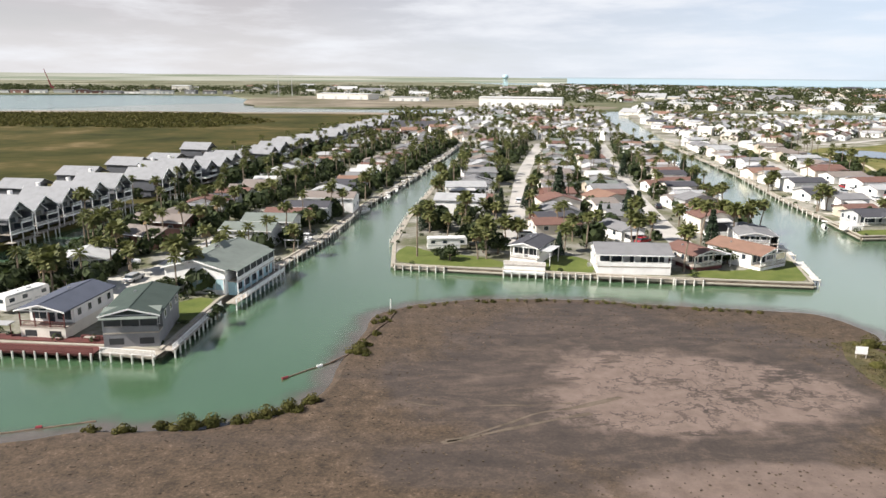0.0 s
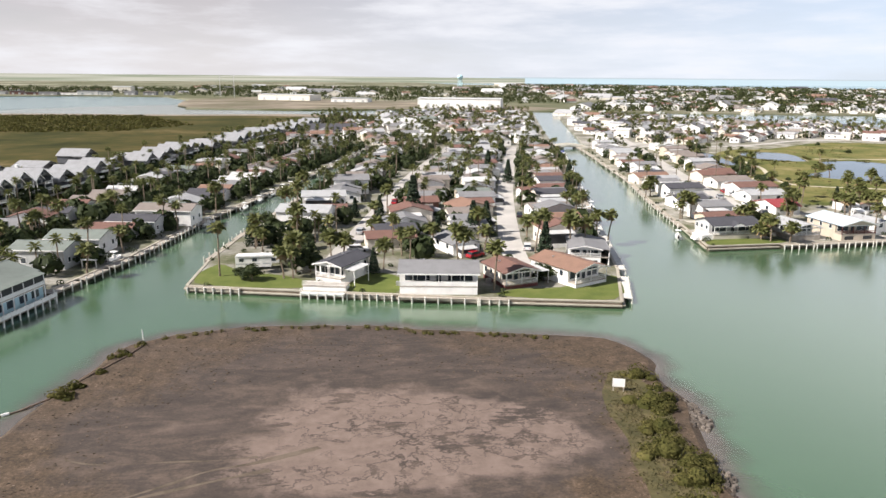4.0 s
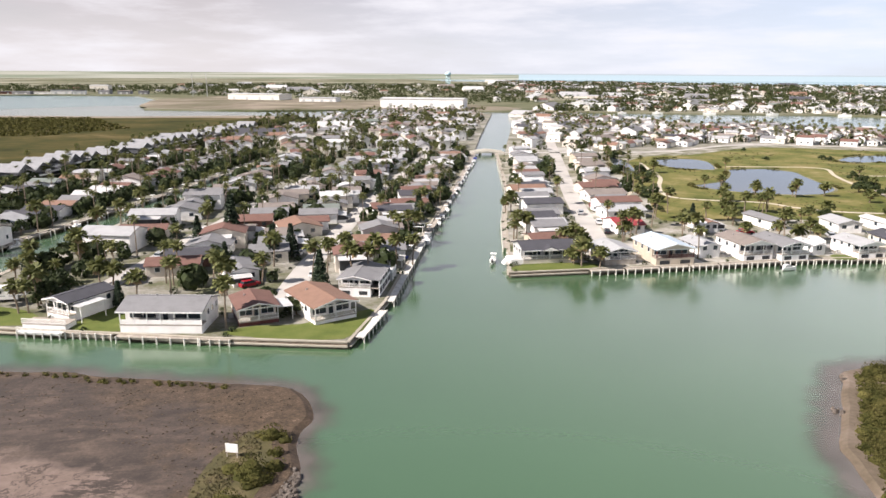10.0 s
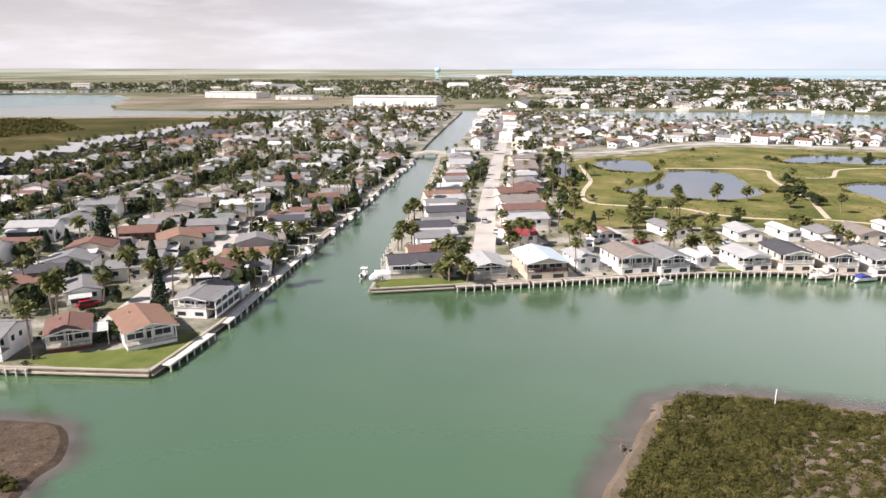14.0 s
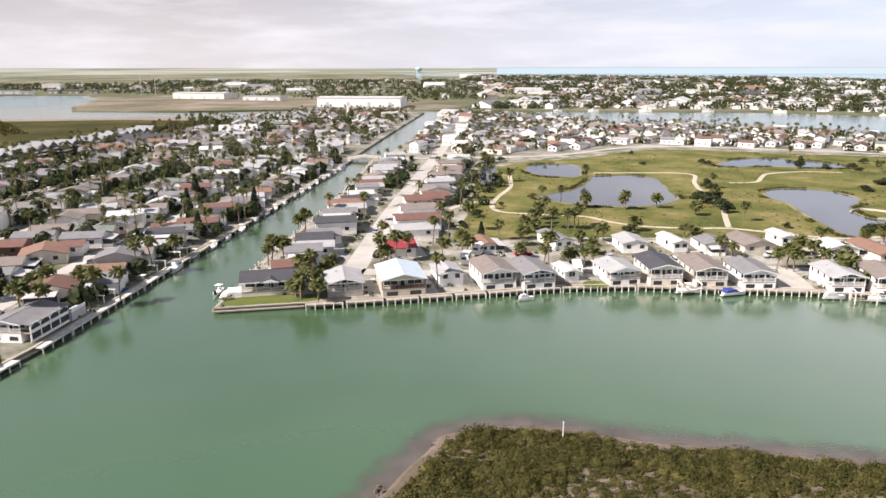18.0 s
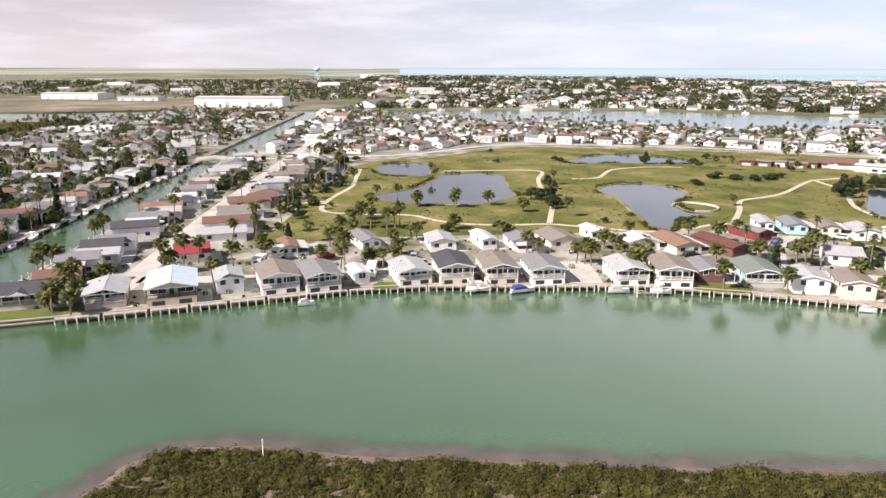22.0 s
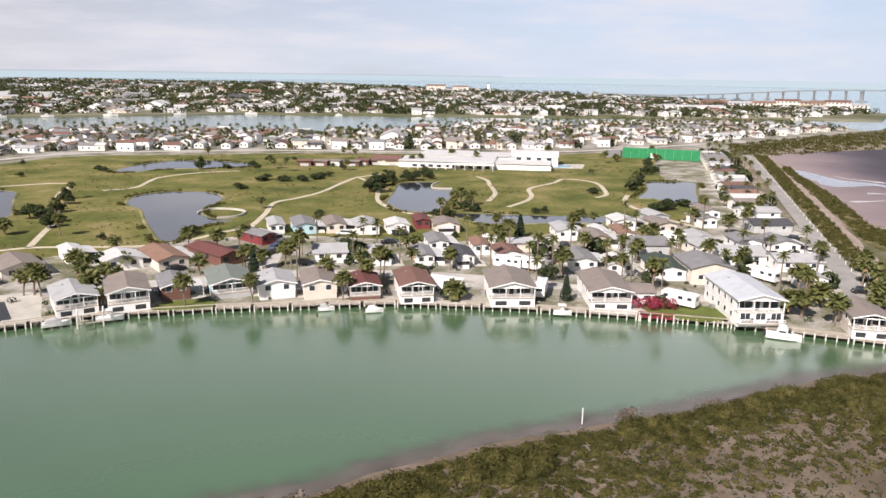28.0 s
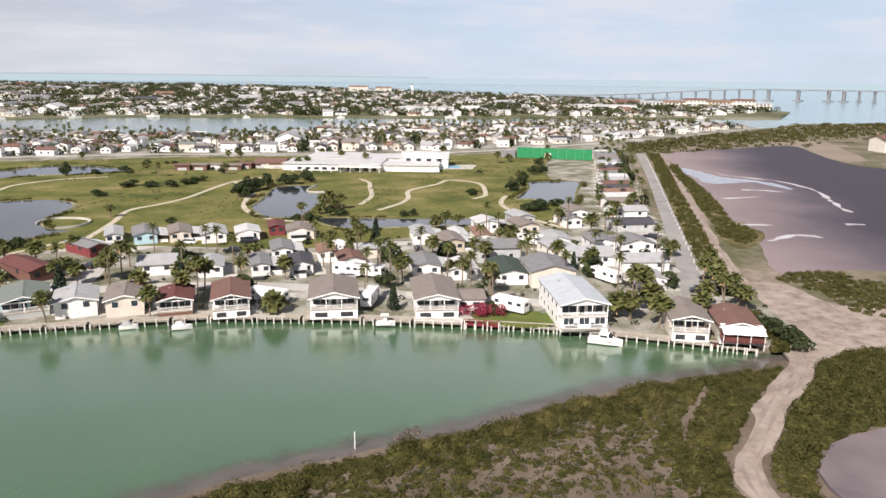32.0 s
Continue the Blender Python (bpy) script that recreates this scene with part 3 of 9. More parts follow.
M["mud"] = mud_material()
M["drygrass"] = mat("yellowed_grass", [(0.042, 0.04, 0.015), (0.08, 0.069, 0.028), (0.135, 0.105, 0.055)], 0.3, 0.9, 3, jitter=0.3, island=True)
M["verge"] = mat("rough_olive_grass", [(0.05, 0.052, 0.018), (0.09, 0.085, 0.032), (0.15, 0.125, 0.06), (0.25, 0.205, 0.14)], 0.2, 0.95, 2, spec=0.1)
M["clod"] = mat("brown_clods", [(0.04, 0.03, 0.021), (0.085, 0.064, 0.046), (0.15, 0.115, 0.088)], 0.8, 0.95, 3, jitter=0.4, island=True)
M["pipe"] = mat("rusty_pipe", [(0.09, 0.065, 0.05), (0.20, 0.14, 0.10)], 0.9, 0.8, 5)
M["poolblue"] = paint("pool_water", (0.10, 0.36, 0.50), 0.1)
M["courtgreen"] = paint("green_windscreen", (0.02, 0.22, 0.085), 0.8)
M["dark_lantern"] = paint("dark_lantern_metal", (0.04, 0.04, 0.05), 0.5)


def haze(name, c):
    """Distance so far off that only the lit air shows; the haze is put in as a glow."""
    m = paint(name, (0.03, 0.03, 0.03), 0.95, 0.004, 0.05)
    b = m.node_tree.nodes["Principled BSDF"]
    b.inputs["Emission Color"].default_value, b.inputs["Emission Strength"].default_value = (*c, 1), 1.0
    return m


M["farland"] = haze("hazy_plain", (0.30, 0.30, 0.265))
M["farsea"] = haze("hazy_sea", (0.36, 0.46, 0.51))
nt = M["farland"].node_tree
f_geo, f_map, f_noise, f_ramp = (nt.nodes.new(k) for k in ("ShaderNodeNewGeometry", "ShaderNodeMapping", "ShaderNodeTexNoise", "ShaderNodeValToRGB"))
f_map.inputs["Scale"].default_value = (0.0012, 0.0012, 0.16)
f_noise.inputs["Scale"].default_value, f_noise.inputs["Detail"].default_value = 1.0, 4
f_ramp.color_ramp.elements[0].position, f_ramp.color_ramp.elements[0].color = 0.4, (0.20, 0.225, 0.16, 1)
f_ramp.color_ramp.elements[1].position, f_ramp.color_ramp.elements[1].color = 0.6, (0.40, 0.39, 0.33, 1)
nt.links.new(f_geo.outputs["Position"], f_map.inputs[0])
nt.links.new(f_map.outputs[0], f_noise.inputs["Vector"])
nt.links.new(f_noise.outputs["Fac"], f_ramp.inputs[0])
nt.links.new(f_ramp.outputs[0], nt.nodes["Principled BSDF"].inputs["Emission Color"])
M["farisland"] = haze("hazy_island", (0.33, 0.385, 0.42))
M["salt"] = mat("white_foam_line", [(0.30, 0.28, 0.29), (0.44, 0.43, 0.44), (0.55, 0.55, 0.56)], 0.15, 0.9, 0.6)


def shallows_material():
    """Silt under a hand of water, fading as the bed drops."""
    m = mat("silty_shallows", [(0.10, 0.082, 0.075), (0.145, 0.12, 0.11), (0.19, 0.16, 0.148)], 0.2, 0.2, 1.5, spec=0.5)
    nt = m.node_tree
    at = nt.nodes.new("ShaderNodeAttribute")
    at.attribute_name = "silt"
    geo = nt.nodes.new("ShaderNodeNewGeometry")
    n = nt.nodes.new("ShaderNodeTexNoise")
    n.inputs["Scale"].default_value, n.inputs["Detail"].default_value = 0.25, 5
    nt.links.new(geo.outputs["Position"], n.inputs["Vector"])
    k = nt.nodes.new("ShaderNodeMath")
    k.operation, k.inputs[1].default_value = "MULTIPLY_ADD", 0.9
    nt.links.new(n.outputs["Fac"], k.inputs[0])
    nt.links.new(at.outputs["Fac"], k.inputs[2])
    r = nt.nodes.new("ShaderNodeMapRange")
    r.interpolation_type = "SMOOTHSTEP"
    r.inputs["From Min"].default_value, r.inputs["From Max"].default_value, r.inputs["To Max"].default_value = 0.5, 1.4, 0.72
    nt.links.new(k.outputs[0], r.inputs["Value"])
    clear = nt.nodes.new("ShaderNodeBsdfTransparent")
    mx = nt.nodes.new("ShaderNodeMixShader")
    nt.links.new(r.outputs[0], mx.inputs[0])
    nt.links.new(clear.outputs[0], mx.inputs[1])
    nt.links.new(nt.nodes["Principled BSDF"].outputs[0], mx.inputs[2])
    nt.links.new(mx.outputs[0], nt.nodes["Material Output"].inputs["Surface"])
    return m


M["shallows"] = shallows_material()

# ---- the setting: water and land ----
GROUND = 1.3
s = Shape()
s.face((-4900, -600, 0), (4900, -600, 0), (4900, 4900, 0), (-4900, 4900, 0))
solid("water", s, "water", "calm turbid green bay and canal water", "water", "structure")

WEST_BANK = [(-80, 107.4), (-68, 105.4), (-51, 104), (-43, 102.6), (-42.6, 111), (-41.8, 128), (-37.8, 150), (-31.8, 180), (-26.8, 228), (-13.6, 295), (10.4, 452), (-52, 452), (-65, 325), (-75, 238), (-85, 162), (-90, 125)]
MIDDLE_BANK = [(-11, 155), (12, 151), (32, 148), (50, 145), (76, 142), (82, 166), (91, 228), (102, 298), (112, 364), (125, 452), (18, 452), (4, 332), (-5, 252), (-10, 208), (-12, 175)]
EAST_BANK = [(112, 188), (132, 190.6), (150.8, 193), (175.7, 197), (194.8, 200), (214.2, 200), (235.4, 196), (264.6, 190.9), (288.9, 179.8), (310, 167.7), (323.2, 159.6), (337.4, 146.4), (346.5, 137.4), (360.5, 121.3), (372.7, 106.1), (383.7, 87), (391.6, 73.2), (399.4, 65.4), (431, 95), (500, 160), (696, 294), (750, 328), (694, 328), (581, 352), (460, 438), (421, 465), (322, 500), (231, 455), (140, 455), (138, 425), (128, 311), (119, 250), (115, 212)]
FLAT = rounded([(-94, 25), (-75, 60), (-51, 75), (-41, 78), (-29, 79), (-19, 84), (-15, 91), (-14, 101), (-12, 114), (-9, 125), (5, 131), (24, 132), (39, 129), (54, 127), (68, 124), (72, 116), (71, 110), (72, 101), (71, 94), (69, 84), (68, 62), (62, 25), (38, -38), (-50, -38)], 5, 1.0)
SCRUB = rounded([(142, 75), (146, 100), (151, 110), (158, 122), (162, 128), (170, 130), (180, 128), (199, 122), (225, 115), (250, 109), (270, 104), (296, 99), (318, 92), (330, 88), (345, 84), (360, 80), (376, 72), (384, 69), (391, 66), (412, 38), (425, -100), (138, -100), (135, 25)], 5, 1.2)
MARSH_SIDE = [(-124, 60), (-110, 150), (-94, 250), (-79, 350), (-63, 452), (-46, 560), (-24, 700), (-8, 790), (-100, 815), (-219, 792), (-340, 800), (-472, 776), (-900, 740), (-900, 60)]
NORTH_BLOCK = [(-50, 452.2), (125, 452.2), (129, 480), (140, 566), (160, 710), (184, 880), (60, 905), (8, 800), (-31, 560)]
STRIP = [(146, 455.3), (231, 455.3), (322, 500.3), (421, 465.3), (460, 438.3), (581, 352.3), (694, 328.3), (750, 328.3), (1010, 330), (1040, 365), (1014, 409), (894, 500), (720, 560), (640, 565), (545, 555), (480, 595), (430, 655), (330, 690), (260, 800), (222, 880), (192, 760), (166, 590), (150, 490)]
FAR = [(-4500, 1500), (-1500, 1460), (-800, 1400), (-600, 1480), (-430, 1450), (-300, 1200), (-250, 960), (-100, 930), (50, 960), (180, 930), (350, 905), (590, 865), (825, 690), (1145, 471), (1225, 400), (1440, 470), (1600, 750), (1760, 1120), (1720, 1660), (1690, 2240), (1560, 2800), (1000, 3300), (270, 3660), (100, 4600), (-4500, 4600)]
EAST_FLAT = [(399.8, 65.0), (431.2, 94.8), (500.2, 159.8), (696.2, 293.8), (750, 327.7), (1010, 329.6), (1130, 345), (1230, 285), (1500, 150), (1500, -400), (425, -400), (412.3, 38)]

slab("ground_1", WEST_BANK, GROUND, -1.5, "yard", "sandy yards and grass of the western canal bank", kind="structure")
slab("ground_2", MIDDLE_BANK, GROUND, -1.5, "yard", "sandy yards and grass of the middle canal bank")
slab("ground_3", EAST_BANK, GROUND, -1.5, "lot", "sandy yards of the golf resort bank")
slab("ground_4", FLAT, 0.5, -0.6, "mud", "drying grey and pink mud flat with brown rim", spread=2.5)
slab("ground_5", SCRUB, 0.55, -0.6, "scrubsoil", "muddy shore ground under mangrove scrub", spread=2.0)
slab("ground_6", MARSH_SIDE, 1.2, -1.0, "marsh", "olive salt marsh with sandy rims")
slab("ground_7", NORTH_BLOCK, GROUND, -1.0, "town", "built-up ground beyond the road bridges")
slab("ground_8", STRIP, GROUND, -1.0, "town", "built-up ground along the harbour channel")
slab("ground_9", FAR, 1.4, -1.0, "plain", "town and coastal plain reaching the horizon")
slab("ground_10", EAST_FLAT, 0.9, -1.0, "tidal", "sandy tidal ground east of the resort road")


def shallows(poly, steps, label):
    """A thin silty sheet off a muddy shore; steps: metres off the shore and how silty it is there."""
    s = Shape()
    rings = [offset(poly, d) for d, k in steps]
    n = len(poly)
    for ring in rings:
        s.v += [(x, y, 0.015) for x, y in ring]
    for r in range(len(rings) - 1):
        s.f += [(r * n + i, r * n + (i + 1) % n, (r + 1) * n + (i + 1) % n, (r + 1) * n + i) for i in range(n)]
    ob = solid("shallows", s, "shallows", label, "water", "structure")
    a = ob.data.attributes.new("silt", "FLOAT", "POINT")
    a.data.foreach_set("value", [k for d, k in steps for i in range(n)])


shallows(FLAT, ((0.6, 1.0), (2.0, 0.8), (4.0, 0.35), (6.5, 0.0)), "silty brown shallows round the mud flat")
shallows(SCRUB, ((0.6, 1.0), (2.4, 0.85), (4.6, 0.4), (7.2, 0.0)), "silty purple-brown shallows off the scrub shore")

# ---- houses ----
WINDOWS = {}


def window(parent, x, y, z, w, h, rz=0.0, pane="glass"):
    """A framed window whose middle stands at x, y, z, facing -y before the turn."""
    key = (w, h, pane)
    if key not in WINDOWS:
        f = Shape()
        t = 0.09
        f.box(-w / 2 - t, -w / 2, -0.06, 0.03, -h / 2 - t, h / 2 + t).box(w / 2, w / 2 + t, -0.06, 0.03, -h / 2 - t, h / 2 + t)
        f.box(-w / 2, w / 2, -0.06, 0.03, h / 2, h / 2 + t).box(-w / 2, w / 2, -0.08, 0.03, -h / 2 - t, -h / 2)
        if w > 1.5:
            f.box(-0.04, 0.04, -0.05, 0.03, -h / 2, h / 2)
        g = Shape().box(-w / 2, w / 2, -0.025, 0.02, -h / 2, h / 2)
        WINDOWS[key] = (f.mesh("window", "trim"), g.mesh("pane", pane))
    fm, gm = WINDOWS[key]
    fr = part("window", fm, None, parent, m=pose(x, y, z, 0, 0, rz))
    part("pane", gm, None, fr)
    return fr


DOORS = {}


def door(parent, x, y, z, rz=0.0, colour="trim", w=0.95, h=2.05):
    key = (colour, w, h)
    if key not in DOORS:
        DOORS[key] = (Shape().box(-w / 2, w / 2, -0.05, 0.02, 0, h).mesh("door", colour),
                      Shape().box(w / 2 - 0.16, w / 2 - 0.08, -0.11, -0.05, 0.95, 1.05).mesh("handle", "metal"))
    d = part("door", DOORS[key][0], None, parent, m=pose(x, y, z, 0, 0, rz))
    part("handle", DOORS[key][1], None, d)
    return d


def gable_roof(parent, x0, x1, y0, y1, eave, rise, material, ridge="y", over=0.45, thick=0.2, trim=True):
    """Two roof slopes with their ridge along y or x, and fascia boards on the gables."""
    if ridge == "y":
        a, b, c = x0 - over, (x0 + x1) / 2, x1 + over
        drop = rise * over / ((x1 - x0) / 2)
        for lo, sgn in ((a, 1), (c, -1)):
            s = Shape().prism([(lo, eave - drop), (b, eave + rise), (b, eave + rise + thick), (lo, eave - drop + thick)], y0 - over, y1 + over, "y")
            part("roof_slope", s, material, parent)
        if trim:
            for yy in (y0 - over - 0.05, y1 + over):
                for lo in (a, c):
                    s = Shape().prism([(lo, eave - drop - 0.08), (b, eave + rise - 0.08), (b, eave + rise + thick - 0.03), (lo, eave - drop + thick - 0.03)], yy, yy + 0.05, "y")
                    part("fascia", s, "trim", parent)
    else:
        a, b, c = y0 - over, (y0 + y1) / 2, y1 + over
        drop = rise * over / ((y1 - y0) / 2)
        for lo in (a, c):
            s = Shape().prism([(lo, eave - drop), (b, eave + rise), (b, eave + rise + thick), (lo, eave - drop + thick)], x0 - over, x1 + over, "x")
            part("roof_slope", s, material, parent)
        if trim:
            part("fascia", Shape().box(x0 - over, x1 + over, a - 0.05, a, eave - drop - 0.05, eave - drop + thick), "trim", parent)
            part("fascia", Shape().box(x0 - over, x1 + over, c, c + 0.05, eave - drop - 0.05, eave - drop + thick), "trim", parent)


def walls(parent, x0, x1, y0, y1, z0, eave, rise, material, ridge="y", name="wall"):
    if ridge == "y":
        s = Shape().prism([(x0, z0), (x1, z0), (x1, eave), ((x0 + x1) / 2, eave + rise), (x0, eave)], y0, y1, "y")
    else:
        s = Shape().prism([(y0, z0), (y1, z0), (y1, eave), ((y0 + y1) / 2, eave + rise), (y0, eave)], x0, x1, "x")
    return part(name, s, material, parent)


def railing(parent, x0, x1, y, z, h=0.95, material="trim", solid_panel=False):
    s = Shape().box(x0, x1, y - 0.04, y + 0.04, z + h - 0.09, z + h)
    if solid_panel:
        s.box(x0, x1, y - 0.025, y + 0.025, z + 0.05, z + h - 0.12)
    else:
        s.box(x0, x1, y - 0.03, y + 0.03, z + 0.1, z + 0.17)
        n = max(2, int((x1 - x0) / 0.22))
        for i in range(n + 1):
            u = x0 + (x1 - x0) * i / n
            s.box(u - 0.03, u + 0.03, y - 0.02, y + 0.02, z + 0.1, z + h - 0.05)
    return part("railing", s, material, parent)


HOMES = []


def home(x, y, rz, w, l, roof, wall, label, eave=4.2, floor=1.3, rise=None, porch=2.6, ridge="y", skirt="trim", z=GROUND, posts=4,
         group="canal homes", rail=True, awning="", windows=3, gable="open", rail_mat="trim", panel=False):
    """A manufactured home on its raised floor, its gable or porch side facing local -y; x, y: middle of the front edge."""
    h = thing("house", pose(x, y, z, 0, 0, rz), label, "house", group)
    HOMES.append((x - math.sin(radians(rz)) * l / 2, y + math.cos(radians(rz)) * l / 2, max(w, l) / 2))
    rise = rise if rise is not None else (0.125 * w if ridge == "y" else 0.14 * l)
    x0, x1 = -w / 2, w / 2
    by = porch if porch else 0.0
    roof, skirt_m = "roof_" + roof, skirt
    if porch and ridge == "x":
        walls(h, x0, x1, by, l, floor, eave + rise * by / (l / 2) * 0, 0, wall, "x")
        s = Shape().prism([(by, eave), (l, eave), (l / 2, eave + rise), (by, eave + rise * min(1, by / (l / 2)))], x0, x1, "x")
        part("gable_wall", s, wall, h)
    else:
        walls(h, x0, x1, by, l, floor, eave, rise, wall, ridge)
    part("foundation", Shape().box(x0 + 0.06, x1 - 0.06, by + 0.02, l - 0.06, -0.15, floor), skirt_m if skirt_m != "trim" else wall, h)
    gable_roof(h, x0, x1, 0, l, eave, rise, roof, ridge)
    if porch:
        part("porch_floor", Shape().box(x0, x1, 0, by, floor - 0.18, floor), "wood", h)
        part("porch_base", Shape().box(x0 + 0.02, x1 - 0.02, 0.05, 0.2, -0.15, floor - 0.18), skirt_m, h)
        if floor >= 1.5 and w < 12:
            # flat dark panels stand for the shade inside lattice openings
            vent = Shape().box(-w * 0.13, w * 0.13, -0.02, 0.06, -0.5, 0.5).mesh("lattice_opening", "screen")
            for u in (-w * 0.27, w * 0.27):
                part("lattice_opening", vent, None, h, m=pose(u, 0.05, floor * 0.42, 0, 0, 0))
        part("porch_side", Shape().box(x0 + 0.02, x0 + 0.14, 0.2, by, -0.15, floor - 0.18), skirt_m, h)
        part("porch_side", Shape().box(x1 - 0.14, x1 - 0.02, 0.2, by, -0.15, floor - 0.18), skirt_m, h)
        post = Shape().box(-0.08, 0.08, -0.08, 0.08, 0, eave - floor).mesh("post", rail_mat)
        for i in range(posts):
            u = x0 + 0.1 + (w - 0.2) * i / (posts - 1)
            part("post", post, None, h, m=pose(u, 0.12, floor))
        part("beam", Shape().box(x0, x1, 0.02, 0.22, eave - 0.22, eave), "trim", h)
        if gable == "closed" and ridge == "y":
            part("gable_panel", Shape().prism([(x0, eave), (x1, eave), (0, eave + rise)], 0.05, 0.15, "y"), "trim" if wall in ("white",) else wall, h)
        if rail:
            railing(h, x0 + 0.1, x1 - 0.1, 0.12, floor, material=rail_mat, solid_panel=panel)
        window(h, -w * 0.28, by, floor + 1.3, round(w * 0.32, 1), 1.7)
        window(h, w * 0.28, by, floor + 1.3, round(w * 0.32, 1), 1.7)
        door(h, 0, by, floor, colour="glass")
    else:
        if w > 5:
            window(h, -w * 0.25, 0, floor + 1.45, 1.2, 1.2)
            window(h, w * 0.25, 0, floor + 1.45, 1.2, 1.2)
        else:
            window(h, 0, 0, floor + 1.45, 1.6, 1.3)
    for i in range(windows):
        v = by + (l - by) * (i + 0.5) / windows
        window(h, x0, v, floor + 1.45, 1.0, 1.1, -90)
        window(h, x1, v, floor + 1.45, 1.0, 1.1, 90)
    part("air_conditioner", Shape().box(-0.45, 0.45, -0.4, 0.4, 0.0, 0.85), "metal", h, m=pose(x0 - 0.7, l * 0.62, 0.0))
    part("ridge_cap", (Shape().box(-0.12, 0.12, -0.42, l + 0.42, eave + rise + 0.14, eave + rise + 0.24) if ridge == "y" else Shape().box(x0 - 0.42, x1 + 0.42, l / 2 - 0.12, l / 2 + 0.12, eave + rise + 0.14, eave + rise + 0.24)), roof, h)
    part("vent", Shape().box(-0.18, 0.18, -0.18, 0.18, 0, 0.42), "metal", h, m=pose(x0 + w * 0.3, l * 0.7, eave + rise * 0.6))
    if awning:
        s = Shape().prism([(0.3, eave - 0.55), (0.3, eave - 0.47), (l * 0.6, eave - 0.47), (l * 0.6, eave - 0.55)], x1 + 0.1, x1 + 3.0, "x")
        part("awning", s, awning, h)
        for v in (0.5, l * 0.55):
            part("awning_post", Shape().box(x1 + 2.8, x1 + 2.92, v, v + 0.12, -0.1, eave - 0.55), "trim", h)
    return h


BARE = Shape().box(-0.65, 0.65, -0.04, 0.02, -0.55, 0.55).mesh("window", "glass")


def far_home(x, y, rz, w, l, roof, wall, label, eave=3.2, ridge="y", floor=0.6, group="inland homes", z=GROUND, carport=0, detail=True, annex=None):
    """A simpler home of the rows behind: walls, roof slopes, a few windows and a carport."""
    h = thing("house", pose(x, y, z, 0, 0, rz), label, "house", group)
    HOMES.append((x - math.sin(radians(rz)) * l / 2, y + math.cos(radians(rz)) * l / 2, max(w, l) / 2))
    rise = 0.135 * (w if ridge == "y" else l)
    walls(h, -w / 2, w / 2, 0, l, -0.2, eave, rise, wall, ridge)
    gable_roof(h, -w / 2, w / 2, 0, l, eave, rise, "roof_" + roof, ridge, trim=False)
    if annex is None:
        annex = int(x * 7 + y * 3) % 4 if w < 11 and y < 245 else 0
    if annex:
        # a lower white add-on along the front, the back or the end of the house
        side = {1: (-w / 2 + 0.8, w / 2 - w * 0.3, -2.6, 0.0), 2: (-w / 2 + w * 0.25, w / 2 - 0.5, l, l + 2.4), 3: (w / 2, w / 2 + 3.0, 0.6, l - 0.8)}[annex]
        a, b, c, d = side
        hi, lo = eave - 0.35, eave - 0.8
        if annex == 3:
            part("annex_roof", Shape().prism([(a, hi), (b + 0.25, lo), (b + 0.25, lo + 0.12), (a, hi + 0.12)], c - 0.2, d + 0.2, "y"), "roof_white", h)
        else:
            p, q = (hi, lo) if annex == 2 else (lo, hi)
            e, f = (c, d + 0.25) if annex == 2 else (c - 0.25, d)
            part("annex_roof", Shape().prism([(e, p), (f, q), (f, q + 0.12), (e, p + 0.12)], a - 0.2, b + 0.2, "x"), "roof_white", h)
        e, f = c + (0.1 if annex != 2 else 0), d - 0.1
        if y < 250:
            part("annex_wall", Shape().box(a + 0.1, b - 0.1, e, f, -0.2, 1.0), "white", h)
            # near-black box in place of the add-on's shaded inside
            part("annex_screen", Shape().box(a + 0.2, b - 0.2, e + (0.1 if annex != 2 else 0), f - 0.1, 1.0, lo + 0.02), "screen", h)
        else:
            part("annex_wall", Shape().box(a + 0.1, b - 0.1, e, f, -0.2, lo + 0.02), "white", h)
    if not detail or y > 196:
        for u in (-w * 0.26, w * 0.26) if y < 320 else ():
            part("window", BARE, None, h, m=pose(u, 0, floor + 1.3))
        if y < 290:
            part("window", BARE, None, h, m=pose(-w / 2, l * 0.4, floor + 1.3, 0, 0, -90))
        return h
    for u in (-w * 0.28, w * 0.28):
        window(h, u, 0, floor + 1.3, 1.2, 1.1)
    for v in (l * 0.25, l * 0.7):
        window(h, -w / 2, v, floor + 1.3, 1.2, 1.1, -90)
        window(h, w / 2, v, floor + 1.3, 1.2, 1.1, 90)
    if carport:
        c = Shape().box(w / 2 + 0.05, w / 2 + carport, 0.4, l * 0.7, eave - 0.5, eave - 0.38)
        part("carport_roof", c, "roof_white", h)
        for v in (0.6, l * 0.66):
            part("carport_post", Shape().box(w / 2 + carport - 0.2, w / 2 + carport - 0.08, v, v + 0.12, -0.1, eave - 0.5), "trim", h)
    return h

